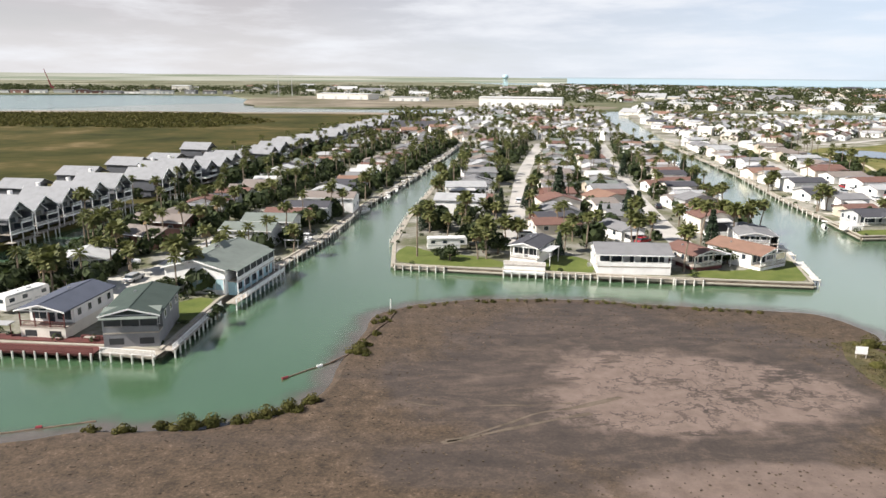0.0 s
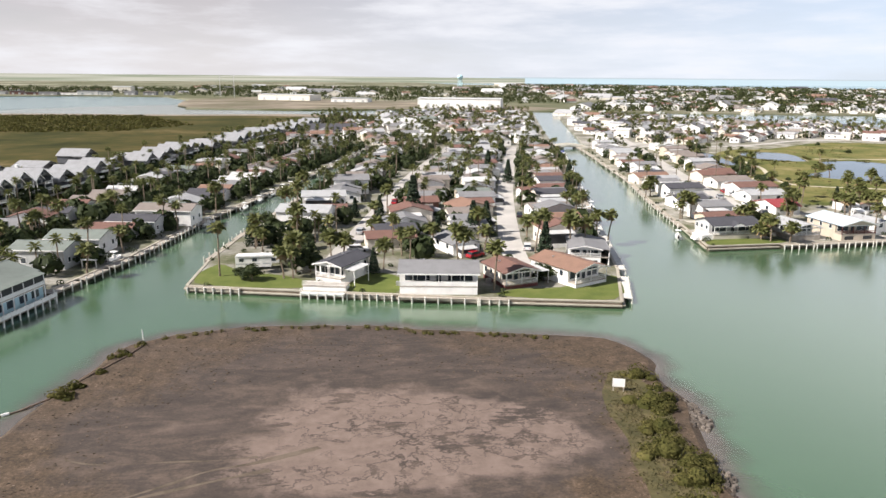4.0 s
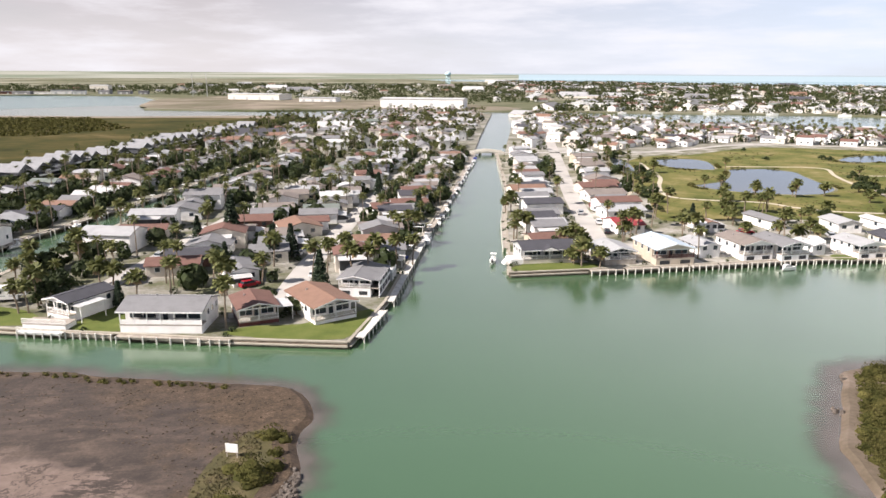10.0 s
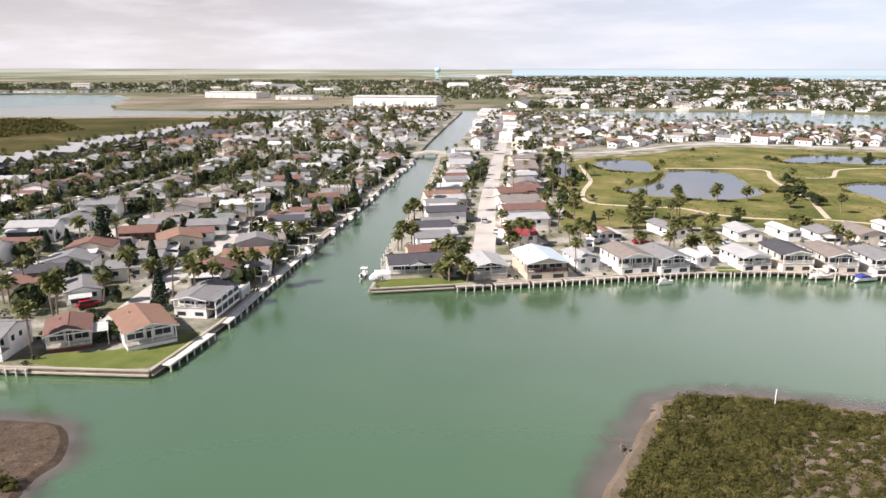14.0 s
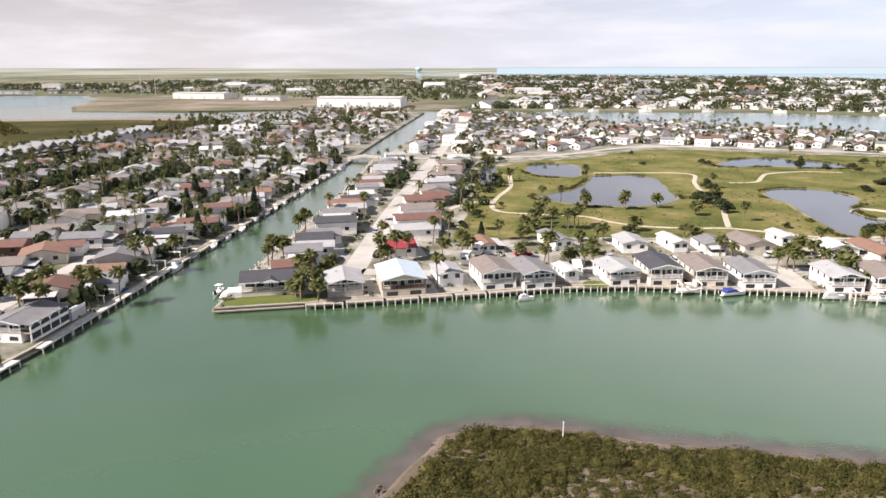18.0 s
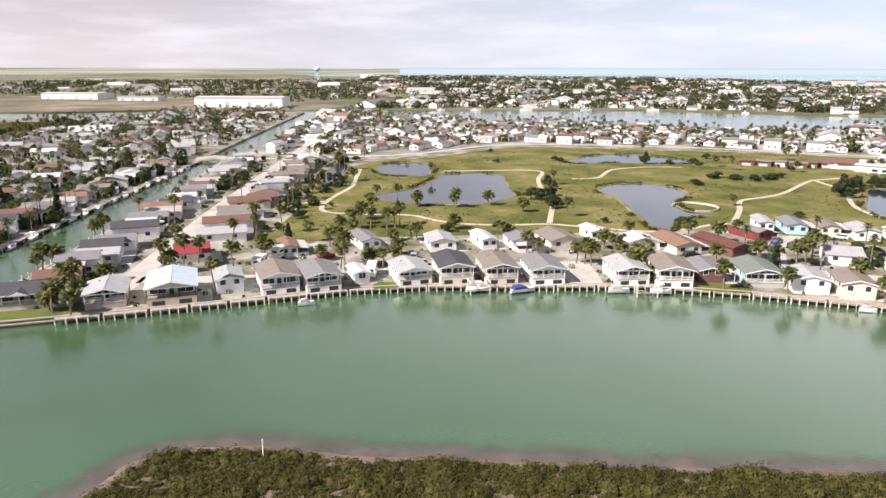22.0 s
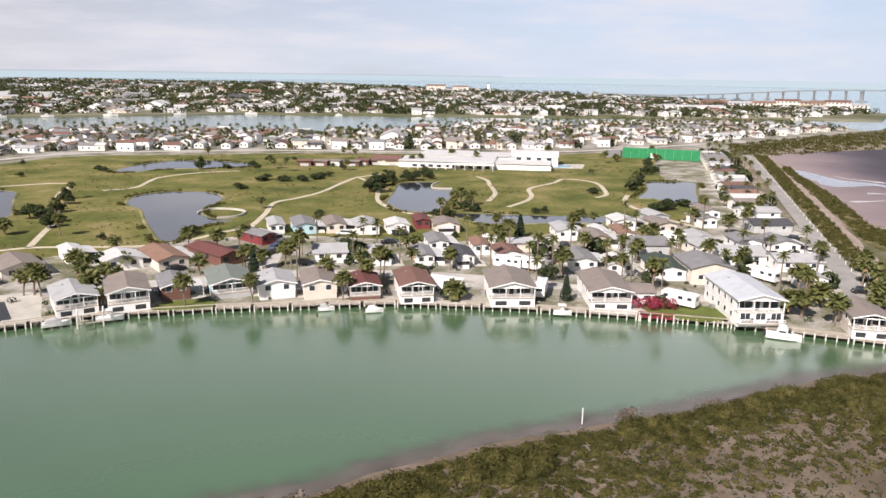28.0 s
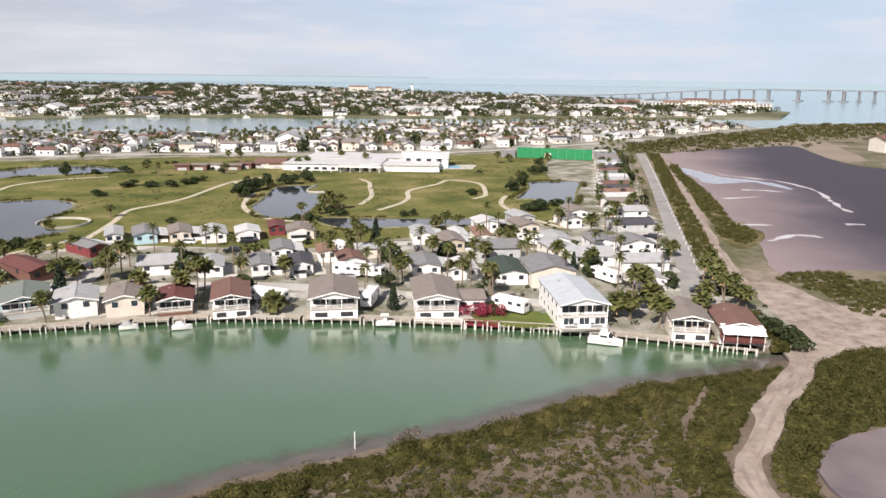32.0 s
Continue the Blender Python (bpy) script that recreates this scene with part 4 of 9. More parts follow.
# ---- plants ----
def palm_meshes(seed, fans, reach, skirt):
    """Trunk of unit height and a round head of folded fan leaves, with a skirt of dead ones below."""
    rnd = random.Random(seed)
    t = Shape()
    bend = rnd.uniform(-0.04, 0.04)
    for i in range(4):
        a, b = i / 4, (i + 1) / 4
        t.rod((bend * a * a * 4, 0, a), (bend * b * b * 4, 0, b), 0.026 - 0.009 * a, 0.026 - 0.009 * b, 6)
    c, d = Shape(), Shape()
    tip = Vector((bend * 4, 0, 0))

    def fan(shape, az, el, length, width):
        way = Vector((math.cos(az) * math.cos(el), math.sin(az) * math.cos(el), math.sin(el)))
        side = Vector((-math.sin(az), math.cos(az), 0))
        up = way.cross(side)
        p0, p1 = tip + way * 0.15, tip + way * length * 0.45
        droop = Vector((0, 0, -0.35 * length * max(0.15, math.cos(el))))
        p2 = tip + way * length + droop
        for sgn in (-1, 1):
            q1 = p1 + side * (width * sgn) - up * 0.0 + Vector((0, 0, -0.12 * width))
            q2 = p2 + side * (width * 0.75 * sgn) + Vector((0, 0, -0.35 * width))
            shape.face(p0, p1, q1)
            shape.face(p1, p2, q2, q1)
            shape.face(p1 + side * (width * 0.4 * sgn), p2 + side * (0.35 * width * sgn) + way * 0.2, p2 + side * (1.1 * width * sgn) + droop * 0.4, q1)

    for i in range(fans):
        az = 2.4 * i + rnd.uniform(-0.3, 0.3)
        el = math.asin(-0.25 + 1.2 * (i + 0.5) / fans) if -0.25 + 1.2 * (i + 0.5) / fans < 1 else 1.4
        fan(c, az, el, reach * rnd.uniform(0.85, 1.1), reach * rnd.uniform(0.22, 0.34))
    for i in range(skirt):
        fan(d, 2.4 * i, -0.9 + rnd.uniform(-0.25, 0.2), reach * rnd.uniform(0.65, 0.9), reach * 0.2)
    both = Shape()
    both.v, both.f = c.v + d.v, c.f + [tuple(i + len(c.v) for i in f) for f in d.f]
    whole = both.mesh("crown", "frond")
    whole.materials.append(M["drywood"])
    whole.polygons.foreach_set("material_index", [0] * len(c.f) + [1] * len(d.f))
    return t.mesh("trunk", "trunk"), c.mesh("crown", "frond"), d.mesh("dead_fronds", "drywood"), whole


PALMS = [palm_meshes(k, f, r, s) for k, f, r, s in ((1, 26, 1.75, 7), (2, 22, 1.6, 9), (3, 30, 1.95, 6), (4, 20, 1.45, 8), (5, 34, 2.3, 5))]


def palm(x, y, h=8.5, kind=None, z=GROUND, size=1.0, label="tall fan palm with a shaggy skirt in a yard"):
    k = random.randrange(4) if kind is None else kind
    p = thing("palm_tree", pose(x, y, z, 0, 0, random.uniform(0, 360)), label, "palm tree", "fan palms")
    tr, cr, dd, whole = PALMS[k]
    near = math.hypot(x - 40, y - 110) < 85 or (x > 110 and math.hypot(x - 260, y - 40) < 175)
    part("trunk", tr, None, p, m=Matrix.Translation((0, 0, -0.3)) @ Matrix.Diagonal((8.5 * size, 8.5 * size, h + 0.3, 1)))
    top = Matrix.Translation((0, 0, h)) @ Matrix.Diagonal((size * 1.27, size * 1.27, size * 1.18, 1))
    part("crown", cr if near else whole, None, p, m=top)
    if near:
        part("dead_fronds", dd, None, p, m=top)
    return p


def leaf_ball(shape, rnd, cx, cy, cz, rx, rz, n, size):
    for _ in range(n):
        u, t = rnd.uniform(-0.7, 1), rnd.uniform(0, 2 * math.pi)
        r = math.sqrt(max(0, 1 - u * u)) * rnd.uniform(0.75, 1.08)
        p = Vector((cx + rx * r * math.cos(t), cy + rx * r * math.sin(t), cz + rz * u))
        out = Vector((r * math.cos(t), r * math.sin(t), u)) + 0.55 * Vector((rnd.uniform(-1, 1), rnd.uniform(-1, 1), rnd.uniform(-1, 1)))
        a = out.cross(Vector((rnd.uniform(-1, 1), rnd.uniform(-1, 1), rnd.uniform(-1, 1)))).normalized() * size * 0.92
        b = out.cross(a).normalized() * size * 0.92
        shape.face(p - a, p + b * 0.8, p + a, p - b * 0.6)


def tree_meshes(seed):
    """A short forked trunk under an uneven crown of leaf clumps."""
    rnd = random.Random(seed)
    t, c = Shape(), Shape()
    t.rod((0, 0, -0.3), (0, 0, 1.3), 0.2, 0.15, 6)
    for i in range(8):
        az = i * 2.4 + rnd.uniform(-0.5, 0.5)
        q = rnd.uniform(0.5, 2.1)
        e = (q * math.cos(az), q * math.sin(az), rnd.uniform(1.5, 3.6) - 0.25 * q)
        t.rod((0, 0, 1.2), e, 0.09, 0.04, 5)
        r = rnd.uniform(0.65, 1.3)
        leaf_ball(c, rnd, *e, r, r * rnd.uniform(0.6, 0.9), int(75 * r), 0.33)
    leaf_ball(c, rnd, rnd.uniform(-0.4, 0.4), rnd.uniform(-0.4, 0.4), 3.4, 1.2, 1.0, 90, 0.33)
    return t.mesh("trunk", "trunk"), c.mesh("crown", "leaf")


def pine_meshes(seed):
    rnd = random.Random(seed)
    t, c = Shape(), Shape()
    t.rod((0, 0, 0), (0, 0, 7.5), 0.2, 0.05, 6)
    for i in range(11):
        z = 0.9 + 6.6 * i / 10
        r = 1.75 * (1 - i / 11) + 0.25
        for k in range(5):
            az = k * 1.257 + i
            leaf_ball(c, rnd, 0.6 * r * math.cos(az), 0.6 * r * math.sin(az), z, 0.5 * r, 0.5, 22, 0.3)
    return t.mesh("trunk", "trunk"), c.mesh("crown", "pine")


TREES = [tree_meshes(k) for k in (11, 12, 13, 14, 15)]
PINES = [pine_meshes(k) for k in (21, 22)]


def tree(x, y, size=1.0, pine=False, z=GROUND, label="", squat=1.0):
    tr, cr = random.choice(PINES if pine else TREES)
    p = thing("pine_tree" if pine else "tree", pose(x, y, z, 0, 0, random.uniform(0, 360)),
              label or ("dark conical pine standing between houses" if pine else "broad leafy green tree standing between houses"), "tree", "garden trees")
    k = Matrix.Diagonal((size, size, size * squat, 1))
    part("trunk", tr, None, p, m=k)
    part("crown", cr, None, p, m=k)
    return p


# ---- roads ----
ROADS = []


def road(name, pts, width, label, z=GROUND + 0.03, material="asphalt"):
    line = soft_line(pts)
    ROADS.append((soft_line(pts, 40), width))
    return strip(name, line, width, z, material, label)


# ---- golf course ----
GOLF = [(172, 250), (180, 290), (196, 386), (226, 436), (258, 446), (322, 490), (392, 462), (460, 430), (575, 352), (652, 330), (640, 315), (560, 258), (476, 172), (440, 176), (410, 186), (372, 196), (345, 222), (326, 238), (300, 244), (262, 246), (226, 250), (198, 252)]
slab("golf_course", rounded(GOLF, 3), GROUND + 0.06, GROUND - 0.2, "golf", "golf course turf with dry patches", "lawn")


PONDS = []


def on_water(x, y):
    return any(inside(p, x, y) for p in PONDS)


def pond(outline, label, z=GROUND + 0.12):
    p = rounded(outline, 5)
    PONDS.append(offset(p, 2.0))
    slab("pond", p, z, z - 0.2, "pond", label, "water")
    s = Shape()
    out, inn, n = offset(p, 1.2), offset(p, -0.25), len(p)
    if area(p) < 0:
        p = p[::-1]
    s.v = [(x, y, z + 0.03) for x, y in inn] + [(x, y, z + 0.22) for x, y in offset(p, 0.35)] + [(x, y, z - 0.1) for x, y in out]
    s.f = [(i, (i + 1) % n, n + (i + 1) % n, n + i) for i in range(n)] + [(n + i, n + (i + 1) % n, 2 * n + (i + 1) % n, 2 * n + i) for i in range(n)]
    solid("pond_bank", s, "bank", "low reedy bank round the pond", "bank", "structure")


M["bank"] = mat("reedy_bank", [(0.06, 0.07, 0.025), (0.13, 0.13, 0.05), (0.30, 0.26, 0.17)], 0.08, 0.95, 1)
pond([(212, 324), (218, 312), (229, 304), (242, 300), (254, 301), (264, 308), (270, 317), (272, 330), (276, 352), (279, 368), (272, 379), (262, 380), (251, 378), (245, 364), (238, 350), (229, 337), (219, 330)], "golf pond with dark water and a reedy tongue")
pond([(221, 398), (224, 384), (232, 378), (242, 377), (247, 388), (252, 408), (250, 420), (240, 425), (229, 422), (222, 410)], "upper golf pond behind the reedy tongue")
pond([(193, 362), (200, 356), (202, 378), (207, 412), (205, 432), (200, 420), (195, 390)], "narrow pond beside the houses")
pond([(310, 322), (316, 332), (325, 336), (334, 334), (342, 327), (344, 313), (337, 300), (329, 293), (324, 281), (324, 271), (328, 264), (317, 262), (308, 254), (302, 245), (299, 249), (301, 262), (303, 274), (306, 288), (309, 301), (308, 313)], "golf pond behind the red houses")
pond([(329, 412), (338, 425), (350, 435), (368, 440), (385, 430), (394, 414), (397, 400), (388, 396), (368, 402), (350, 408), (336, 405)], "long pond by the far fairway")
pond([(392, 265), (400, 274), (410, 285), (425, 302), (436, 299), (440, 293), (431, 287), (428, 280), (434, 276), (430, 267), (414, 254), (401, 242), (394, 237), (387, 245), (389, 257)], "pond with trees and a pale walled bay")
pond([(526, 240), (536, 234), (545, 226), (520, 209), (494, 192), (487, 199), (489, 208), (485, 214), (508, 226)], "square pond with a bare bank")
pond([(401, 230), (419, 213), (440, 195), (437, 189), (430, 189), (409, 202), (398, 208), (395, 217), (396, 228)], "pond hidden behind the homes")

for pts in ([(323, 283), (330, 287.5), (336.5, 282), (337.5, 275), (332, 269.5), (325, 270)], [(441, 294), (433, 288.5), (428, 281), (434, 275.5)]):
    strip("retaining_wall", soft_line(pts, 6), 0.5, GROUND + 0.75, "concrete", "pale curved retaining wall in the pond", "wall", thick=1.0)
for pts in ([(213, 405), (209, 378), (205, 350), (196, 325), (191, 306), (193, 294), (206, 288), (222, 283), (229, 273), (239, 265), (254, 261), (266, 260), (279, 252), (293, 244), (306, 244), (319, 249), (328, 250)],
            [(193, 316), (182, 312), (174, 300)],
            [(266, 260), (272, 276), (280, 297), (284, 314), (286, 330), (293, 356), (302, 378), (296, 386), (284, 388), (254, 390)],
            [(309, 354), (322, 355), (332, 369), (341, 380), (360, 386), (381, 382)],
            [(328, 250), (343, 270), (355, 288), (368, 293), (383, 301), (402, 317), (417, 329), (425, 331), (438, 334)],
            [(419, 329), (412, 300), (399, 282), (389, 265), (385, 246), (390, 232), (400, 222)],
            [(470, 300), (466, 288), (457, 276), (443, 257), (427, 244)],
            [(425, 230), (441, 236), (452, 244), (465, 258), (487, 264), (500, 270), (505, 262), (503, 251), (490, 236), (480, 227), (471, 225)],
            [(487, 221), (476, 214), (468, 206), (462, 196), (456, 182), (452, 165)]):
    strip("golf_path", soft_line(pts), 2.0, GROUND + 0.1, "path", "pale sandy cart path", "path", thick=0.08)

road("road_1", [(-58, 124), (-59, 150), (-52, 200), (-42, 260), (-20, 450)], 8.0, "pale worn street between the canal homes")
road("road_2", [(17, 172), (24, 230), (36, 320), (60, 452)], 5.5, "pale narrow street")
road("road_3", [(60, 168), (62, 200), (70, 270), (82, 350), (98, 452)], 6.0, "pale street with palm shadows")
road("road_4", [(141, 208), (144, 234), (152, 300), (164.5, 384), (175.5, 455), (209, 674), (222, 760)], 6.5, "straight pale street")
road("road_5", [(144, 216), (170, 213), (210, 214), (250, 212), (290, 202), (318, 190), (345, 168), (372, 130), (398, 100)], 5.5, "pale resort lane behind the front row")
road("road_6", [(411, 96.5), (423, 103.5), (458, 125.5), (512, 161), (588, 211), (689, 279.5)], 5.4, "grey straight road along the hedge", material="tar")
road("road_7", [(310, 200), (330, 226), (352, 222), (400, 180), (445, 150), (470, 138)], 5.0, "curving resort lane")
road("road_8", [(128, 458), (240, 462), (322, 508), (420, 474), (470, 442), (590, 362), (740, 340)], 5.0, "road behind the golf course")

# ---- front row of the golf resort, from the canal mouth eastwards ----
corner = home(123.5, 196.5, 8, 14, 10, "dark", "greywall", "grey house with dark hip porch roof on the corner lawn", ridge="x", floor=1.2, eave=3.6, porch=2.6, posts=5, skirt="beige")
part("porch_gable", Shape().prism([(-2.6, 3.5), (2.6, 3.5), (0, 4.6)], -0.9, 4.0, "y"), "roof_dark", corner)
part("gable_face", Shape().prism([(-2.3, 3.5), (2.3, 3.5), (0, 4.4)], -0.98, -0.92, "y"), "trim", corner)
part("side_deck", Shape().box(-10.5, -7.0, 0.2, 5.0, 0.0, 1.2), "trim", corner)
part("side_stairs", Shape().prism([(-12.2, 0.0), (-10.5, 0.0), (-10.5, 1.2), (-11.0, 1.2)], 0.6, 3.0, "y"), "trim", corner)
railing(corner, -10.5, -7.0, 0.3, 1.2)
home(141.5, 194.5, 8, 8.5, 11, "light", "greywall", "weathered house with pale metal porch roof and wooden deck", porch=3.5, posts=3, eave=3.4, skirt="wood")
home(155.6, 194.0, 8, 10.5, 14, "blue", "tan", "tan two-level house with pale blue metal roof", eave=4.2, floor=1.8, skirt="tan", posts=4, rail_mat="redwood", gable="closed")
home(167.5, 201.0, 10, 6.2, 10, "light", "white", "white cottage with pale roof and brown deck", porch=0, eave=3.2)
home(179.3, 197.8, 10, 8.6, 13, "brown", "white", "white house with brown-grey roof and glazed porch", eave=4.3, floor=1.7, gable="closed")
home(189.3, 197.8, 10, 8.2, 13, "grey", "white", "white house with grey roof and dark open gable porch", eave=3.9, floor=1.7)
home(198.6, 203.0, 10, 3.9, 8, "white", "white", "small white park cottage", porch=0, eave=2.7, floor=0.6)
home(211.4, 199.5, 8, 8.2, 11, "light", "white", "white house with pale roof and white porch", eave=3.5, floor=1.5, gable="closed")
home(221.4, 197.8, 0, 8.2, 13.5, "dark", "beige", "beige two-level house with dark roof and arched porch", eave=4.5, floor=2.0, skirt="beige", gable="closed")
home(232.3, 196.2, -2, 8.0, 13.5, "brown", "beige", "beige house with brown roof and gable porch", eave=4.2, floor=1.7, skirt="beige")
home(243.4, 193.8, -3, 8.2, 13, "grey", "white", "white house with grey-green roof and screened porch", eave=3.9, floor=1.7, gable="closed")
home(263.6, 189.6, -5, 8.0, 12, "light", "white", "white house with blue-grey roof and gable porch", eave=3.8, floor=1.6)
home(272.8, 185.8, -12, 8.2, 13, "brown", "white", "white two-level house with brown roof", eave=4.4, floor=1.9, gable="closed")
home(283.4, 188.0, -12, 6.0, 11, "grey", "brick", "brown house with mauve-grey roof and white awning", porch=0, eave=3.2, awning="roof_white")
home(294.0, 182.2, -15, 9.0, 13, "teal", "bluewall", "house with pale teal roof and blue gable front", porch=2.2, eave=3.5, floor=1.2, skirt="greywall", posts=3)
home(301.8, 175.6, -20, 8.0, 10, "light", "white", "white sunroom house with pale roof and grey deck", porch=0, eave=3.5, floor=1.3)
home(309.6, 170.0, -24, 7.4, 11, "brown", "beige", "beige house with tan-brown roof and wide front windows", porch=0, eave=3.6, floor=1.2)
home(317.2, 163.2, -27, 6.8, 10, "wine", "beige", "house with dark red-brown roof and little gable porch", porch=2.0, eave=3.4, floor=1.0, skirt="brick", posts=2)
home(325.4, 154.6, -28, 7.4, 13, "red", "white", "white house with red-brown roof and open gable porch", eave=4.1, floor=1.7)
home(341.0, 140.2, -35, 9.8, 14, "brown", "white", "white two-level house with grey-brown roof and porch", eave=4.4, floor=1.9, gable="closed")
wide = home(357.0, 125.9, -38, 9.0, 16, "brown", "white", "long white house with grey-brown roof and glazed porch", eave=4.1, floor=1.7, gable="closed")
part("wing_wall", Shape().box(4.45, 10.6, 3.6, 11.0, -0.2, 3.0), "white", wide)
part("wing_roof", Shape().prism([(3.2, 3.0), (7.3, 3.9), (11.4, 3.0), (11.4, 2.85), (3.2, 2.85)], 4.3, 11.0, "x"), "roof_brown", wide)
for u in (6.0, 8.8):
    window(wide, u, 3.6, 1.7, 1.4, 1.1)
tall = home(373.5, 100.6, -38, 9.6, 19, "pale", "white", "white two-storey house with pale roof and long balconies", eave=5.6, floor=2.9, porch=2.0, gable="closed", windows=5)
part("lower_balcony", Shape().box(-4.8, 4.8, -1.0, 0.04, 0.55, 0.75), "wood", tall)
railing(tall, -4.8, 4.8, -0.95, 0.75)
for u in (-3.2, 0.0, 3.2):
    window(tall, u, 0.05, 2.2, 2.0, 1.5)
for k in range(5):
    window(tall, -4.74, 3.4 + 3.4 * k, 1.7, 1.0, 1.1, -90)
home(384.2, 83.4, -50, 7.0, 12, "brown", "beige", "beige house with brown roof and white balcony", eave=4.3, floor=1.8, skirt="trim")
last = home(389.6, 76.0, -52, 7.6, 12, "red", "beige", "house with red-brown roof, white awning and red deck", eave=3.5, floor=1.4, porch=2.0, skirt="trim", rail_mat="redwood", panel=True)
part("awning", Shape().prism([(-3.0, 2.95), (0.5, 3.8), (0.5, 3.95), (-3.0, 3.1)], -3.9, 3.9, "x"), "trim", last)
part("terrace", Shape().box(-3.8, 3.8, -2.5, 0.0, 1.2, 1.38), "redwood", last)
railing(last, -3.8, 3.8, -2.45, 1.38, material="redwood", solid_panel=True)
for u in (-3.7, -1.2, 1.2, 3.7):
    part("awning_post", Shape().box(u - 0.07, u + 0.07, -2.5, -2.36, -0.2, 3.2), "trim", last)

# ---- middle bank, facing the mud flat ----
home(40.6, 147.6, -3, 15.5, 10, "grey", "white", "long white house with grey roof and full-width porch", ridge="x", eave=4.3, floor=1.7, posts=7, porch=2.6, rail=True, panel=True)
home(58.0, 152.0, 22, 7.6, 10, "red", "beige", "small house with red-brown roof and pale porch awning", eave=3.4, floor=0.9, posts=3, skirt="redwood", awning="roof_white")
home(72.8, 153.4, 32, 9.0, 14, "terra", "white", "cream-white house with faded terracotta roof and corner porch", eave=3.5, floor=0.9, posts=3, skirt="white", porch=2.4)
home(17.9, 155.6, -28, 6.4, 11, "dark", "white", "white cottage with dark roof and white side awning", eave=4.0, floor=1.4, porch=1.6, posts=3, awning="roof_white", gable="closed")

stage = thing("raised_deck", pose(18.0, 152.6, 0, 0, 0, -9), "white lattice-skirted raised deck in front of a cottage", "deck")
part("skirt", Shape().box(-4.4, 4.4, -2.2, 1.2, 0.9, 2.25), "trim", stage)
part("deck_floor", Shape().box(-4.5, 4.5, -2.3, 1.3, 2.25, 2.4), "wood", stage)
railing(stage, -4.5, 4.5, -2.2, 2.4)
for k in range(5):
    part("deck_post", Shape().box(-4.3 + 2.1 * k, -4.1 + 2.1 * k, -2.2, -2.0, -1.2, 0.9), "pile", stage)

# ---- western bank ----
home(-63.0, 107.0, -6, 7.6, 14, "navy", "white", "white house with navy roof and dark porch", eave=4.6, floor=1.9, rail_mat="redwood", skirt="cream", windows=4)
grey_house = home(-47.5, 103.5, 8, 8.2, 14, "green", "darkwall", "grey house with dark green roof and screened porch", eave=5.2, floor=2.4, skirt="darkwall", panel=True, rail_mat="darkwall")
part("porch_roof", Shape().prism([(-0.9, 4.75), (2.4, 5.75), (2.4, 5.87), (-0.9, 4.87)], -4.3, 4.3, "x"), "roof_teal", grey_house)
# dark panel stands in for the shade of the deep porch
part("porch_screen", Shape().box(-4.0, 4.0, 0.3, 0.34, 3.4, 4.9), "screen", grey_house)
big = home(-47.2, 131.6, -10, 12.4, 19, "teal", "white", "white two-level canal house with grey-green roof and glazed balcony", eave=4.9, floor=0.4, porch=0, windows=4, rise=1.7)
part("lanai_screen", Shape().box(-1.2, 5.9, -0.1, -0.02, 1.0, 3.1), "bluewall", big)
for u in (-1.25, 0.5, 2.3, 4.1, 5.85):
    part("lanai_post", Shape().box(u - 0.07, u + 0.07, -0.14, -0.02, 0.1, 3.3), "trim", big)
part("lanai_beam", Shape().box(-1.4, 6.1, -0.15, -0.02, 3.1, 3.35), "trim", big)
part("gable_trim", Shape().prism([(-6.6, 4.78), (0, 6.5), (6.6, 4.78), (6.6, 5.02), (0, 6.76), (-6.6, 5.02)], -0.62, -0.5, "y"), "trim", big)
part("balcony", Shape().box(6.2, 8.2, 1.0, 18.4, 2.35, 2.55), "wood", big)
part("balcony_roof", Shape().prism([(6.3, 4.92), (8.4, 4.55), (8.4, 4.67), (6.3, 5.04)], 0.8, 18.6, "y"), "roof_teal", big)
part("balcony_rail", Shape().box(8.08, 8.18, 1.0, 18.4, 2.2, 3.3), "trim", big)
part("screen_band", Shape().box(8.1, 8.14, 1.0, 18.4, 3.3, 4.5), "screen", big)
part("lower_wall", Shape().box(6.2, 7.6, 1.0, 18.4, -0.2, 2.35), "bluewall", big)
for k in range(7):
    part("balcony_post", Shape().box(8.02, 8.2, 1.0 + 2.86 * k, 1.18 + 2.86 * k, -0.2, 4.6), "trim", big)
for k in range(5):
    part("window", Shape().box(7.58, 7.66, 1.9 + 3.3 * k, 3.9 + 3.3 * k, 0.5, 1.9), "glass", big)
part("dormer", Shape().prism([(-1.5, 5.9), (1.5, 5.9), (0, 7.5)], 10.4, 12.4, "y"), "trim", big)
part("dormer_roof", Shape().prism([(-1.8, 5.8), (0, 7.72), (1.8, 5.8), (1.8, 5.62), (0, 7.55), (-1.8, 5.62)], 10.1, 13.0, "y"), "roof_teal", big)
walkway = thing("deck", pose(-47.2, 131.6, GROUND, 0, 0, -10), "white railed boardwalk below the two-level canal house", "deck")
part("deck_floor", Shape().box(8.3, 10.4, -4.5, 18.6, -0.1, 0.06), "wood", walkway)
part("rail", Shape().box(10.3, 10.38, -4.5, 18.6, 0.85, 0.97), "trim", walkway)
part("rail_panel", Shape().box(10.32, 10.36, 0.5, 18.6, 0.12, 0.8), "trim", walkway)
for k in range(12):
    part("deck_post", Shape().box(10.25, 10.45, -4.4 + 2.05 * k, -4.2 + 2.05 * k, -2.6, 1.0), "trim", walkway)
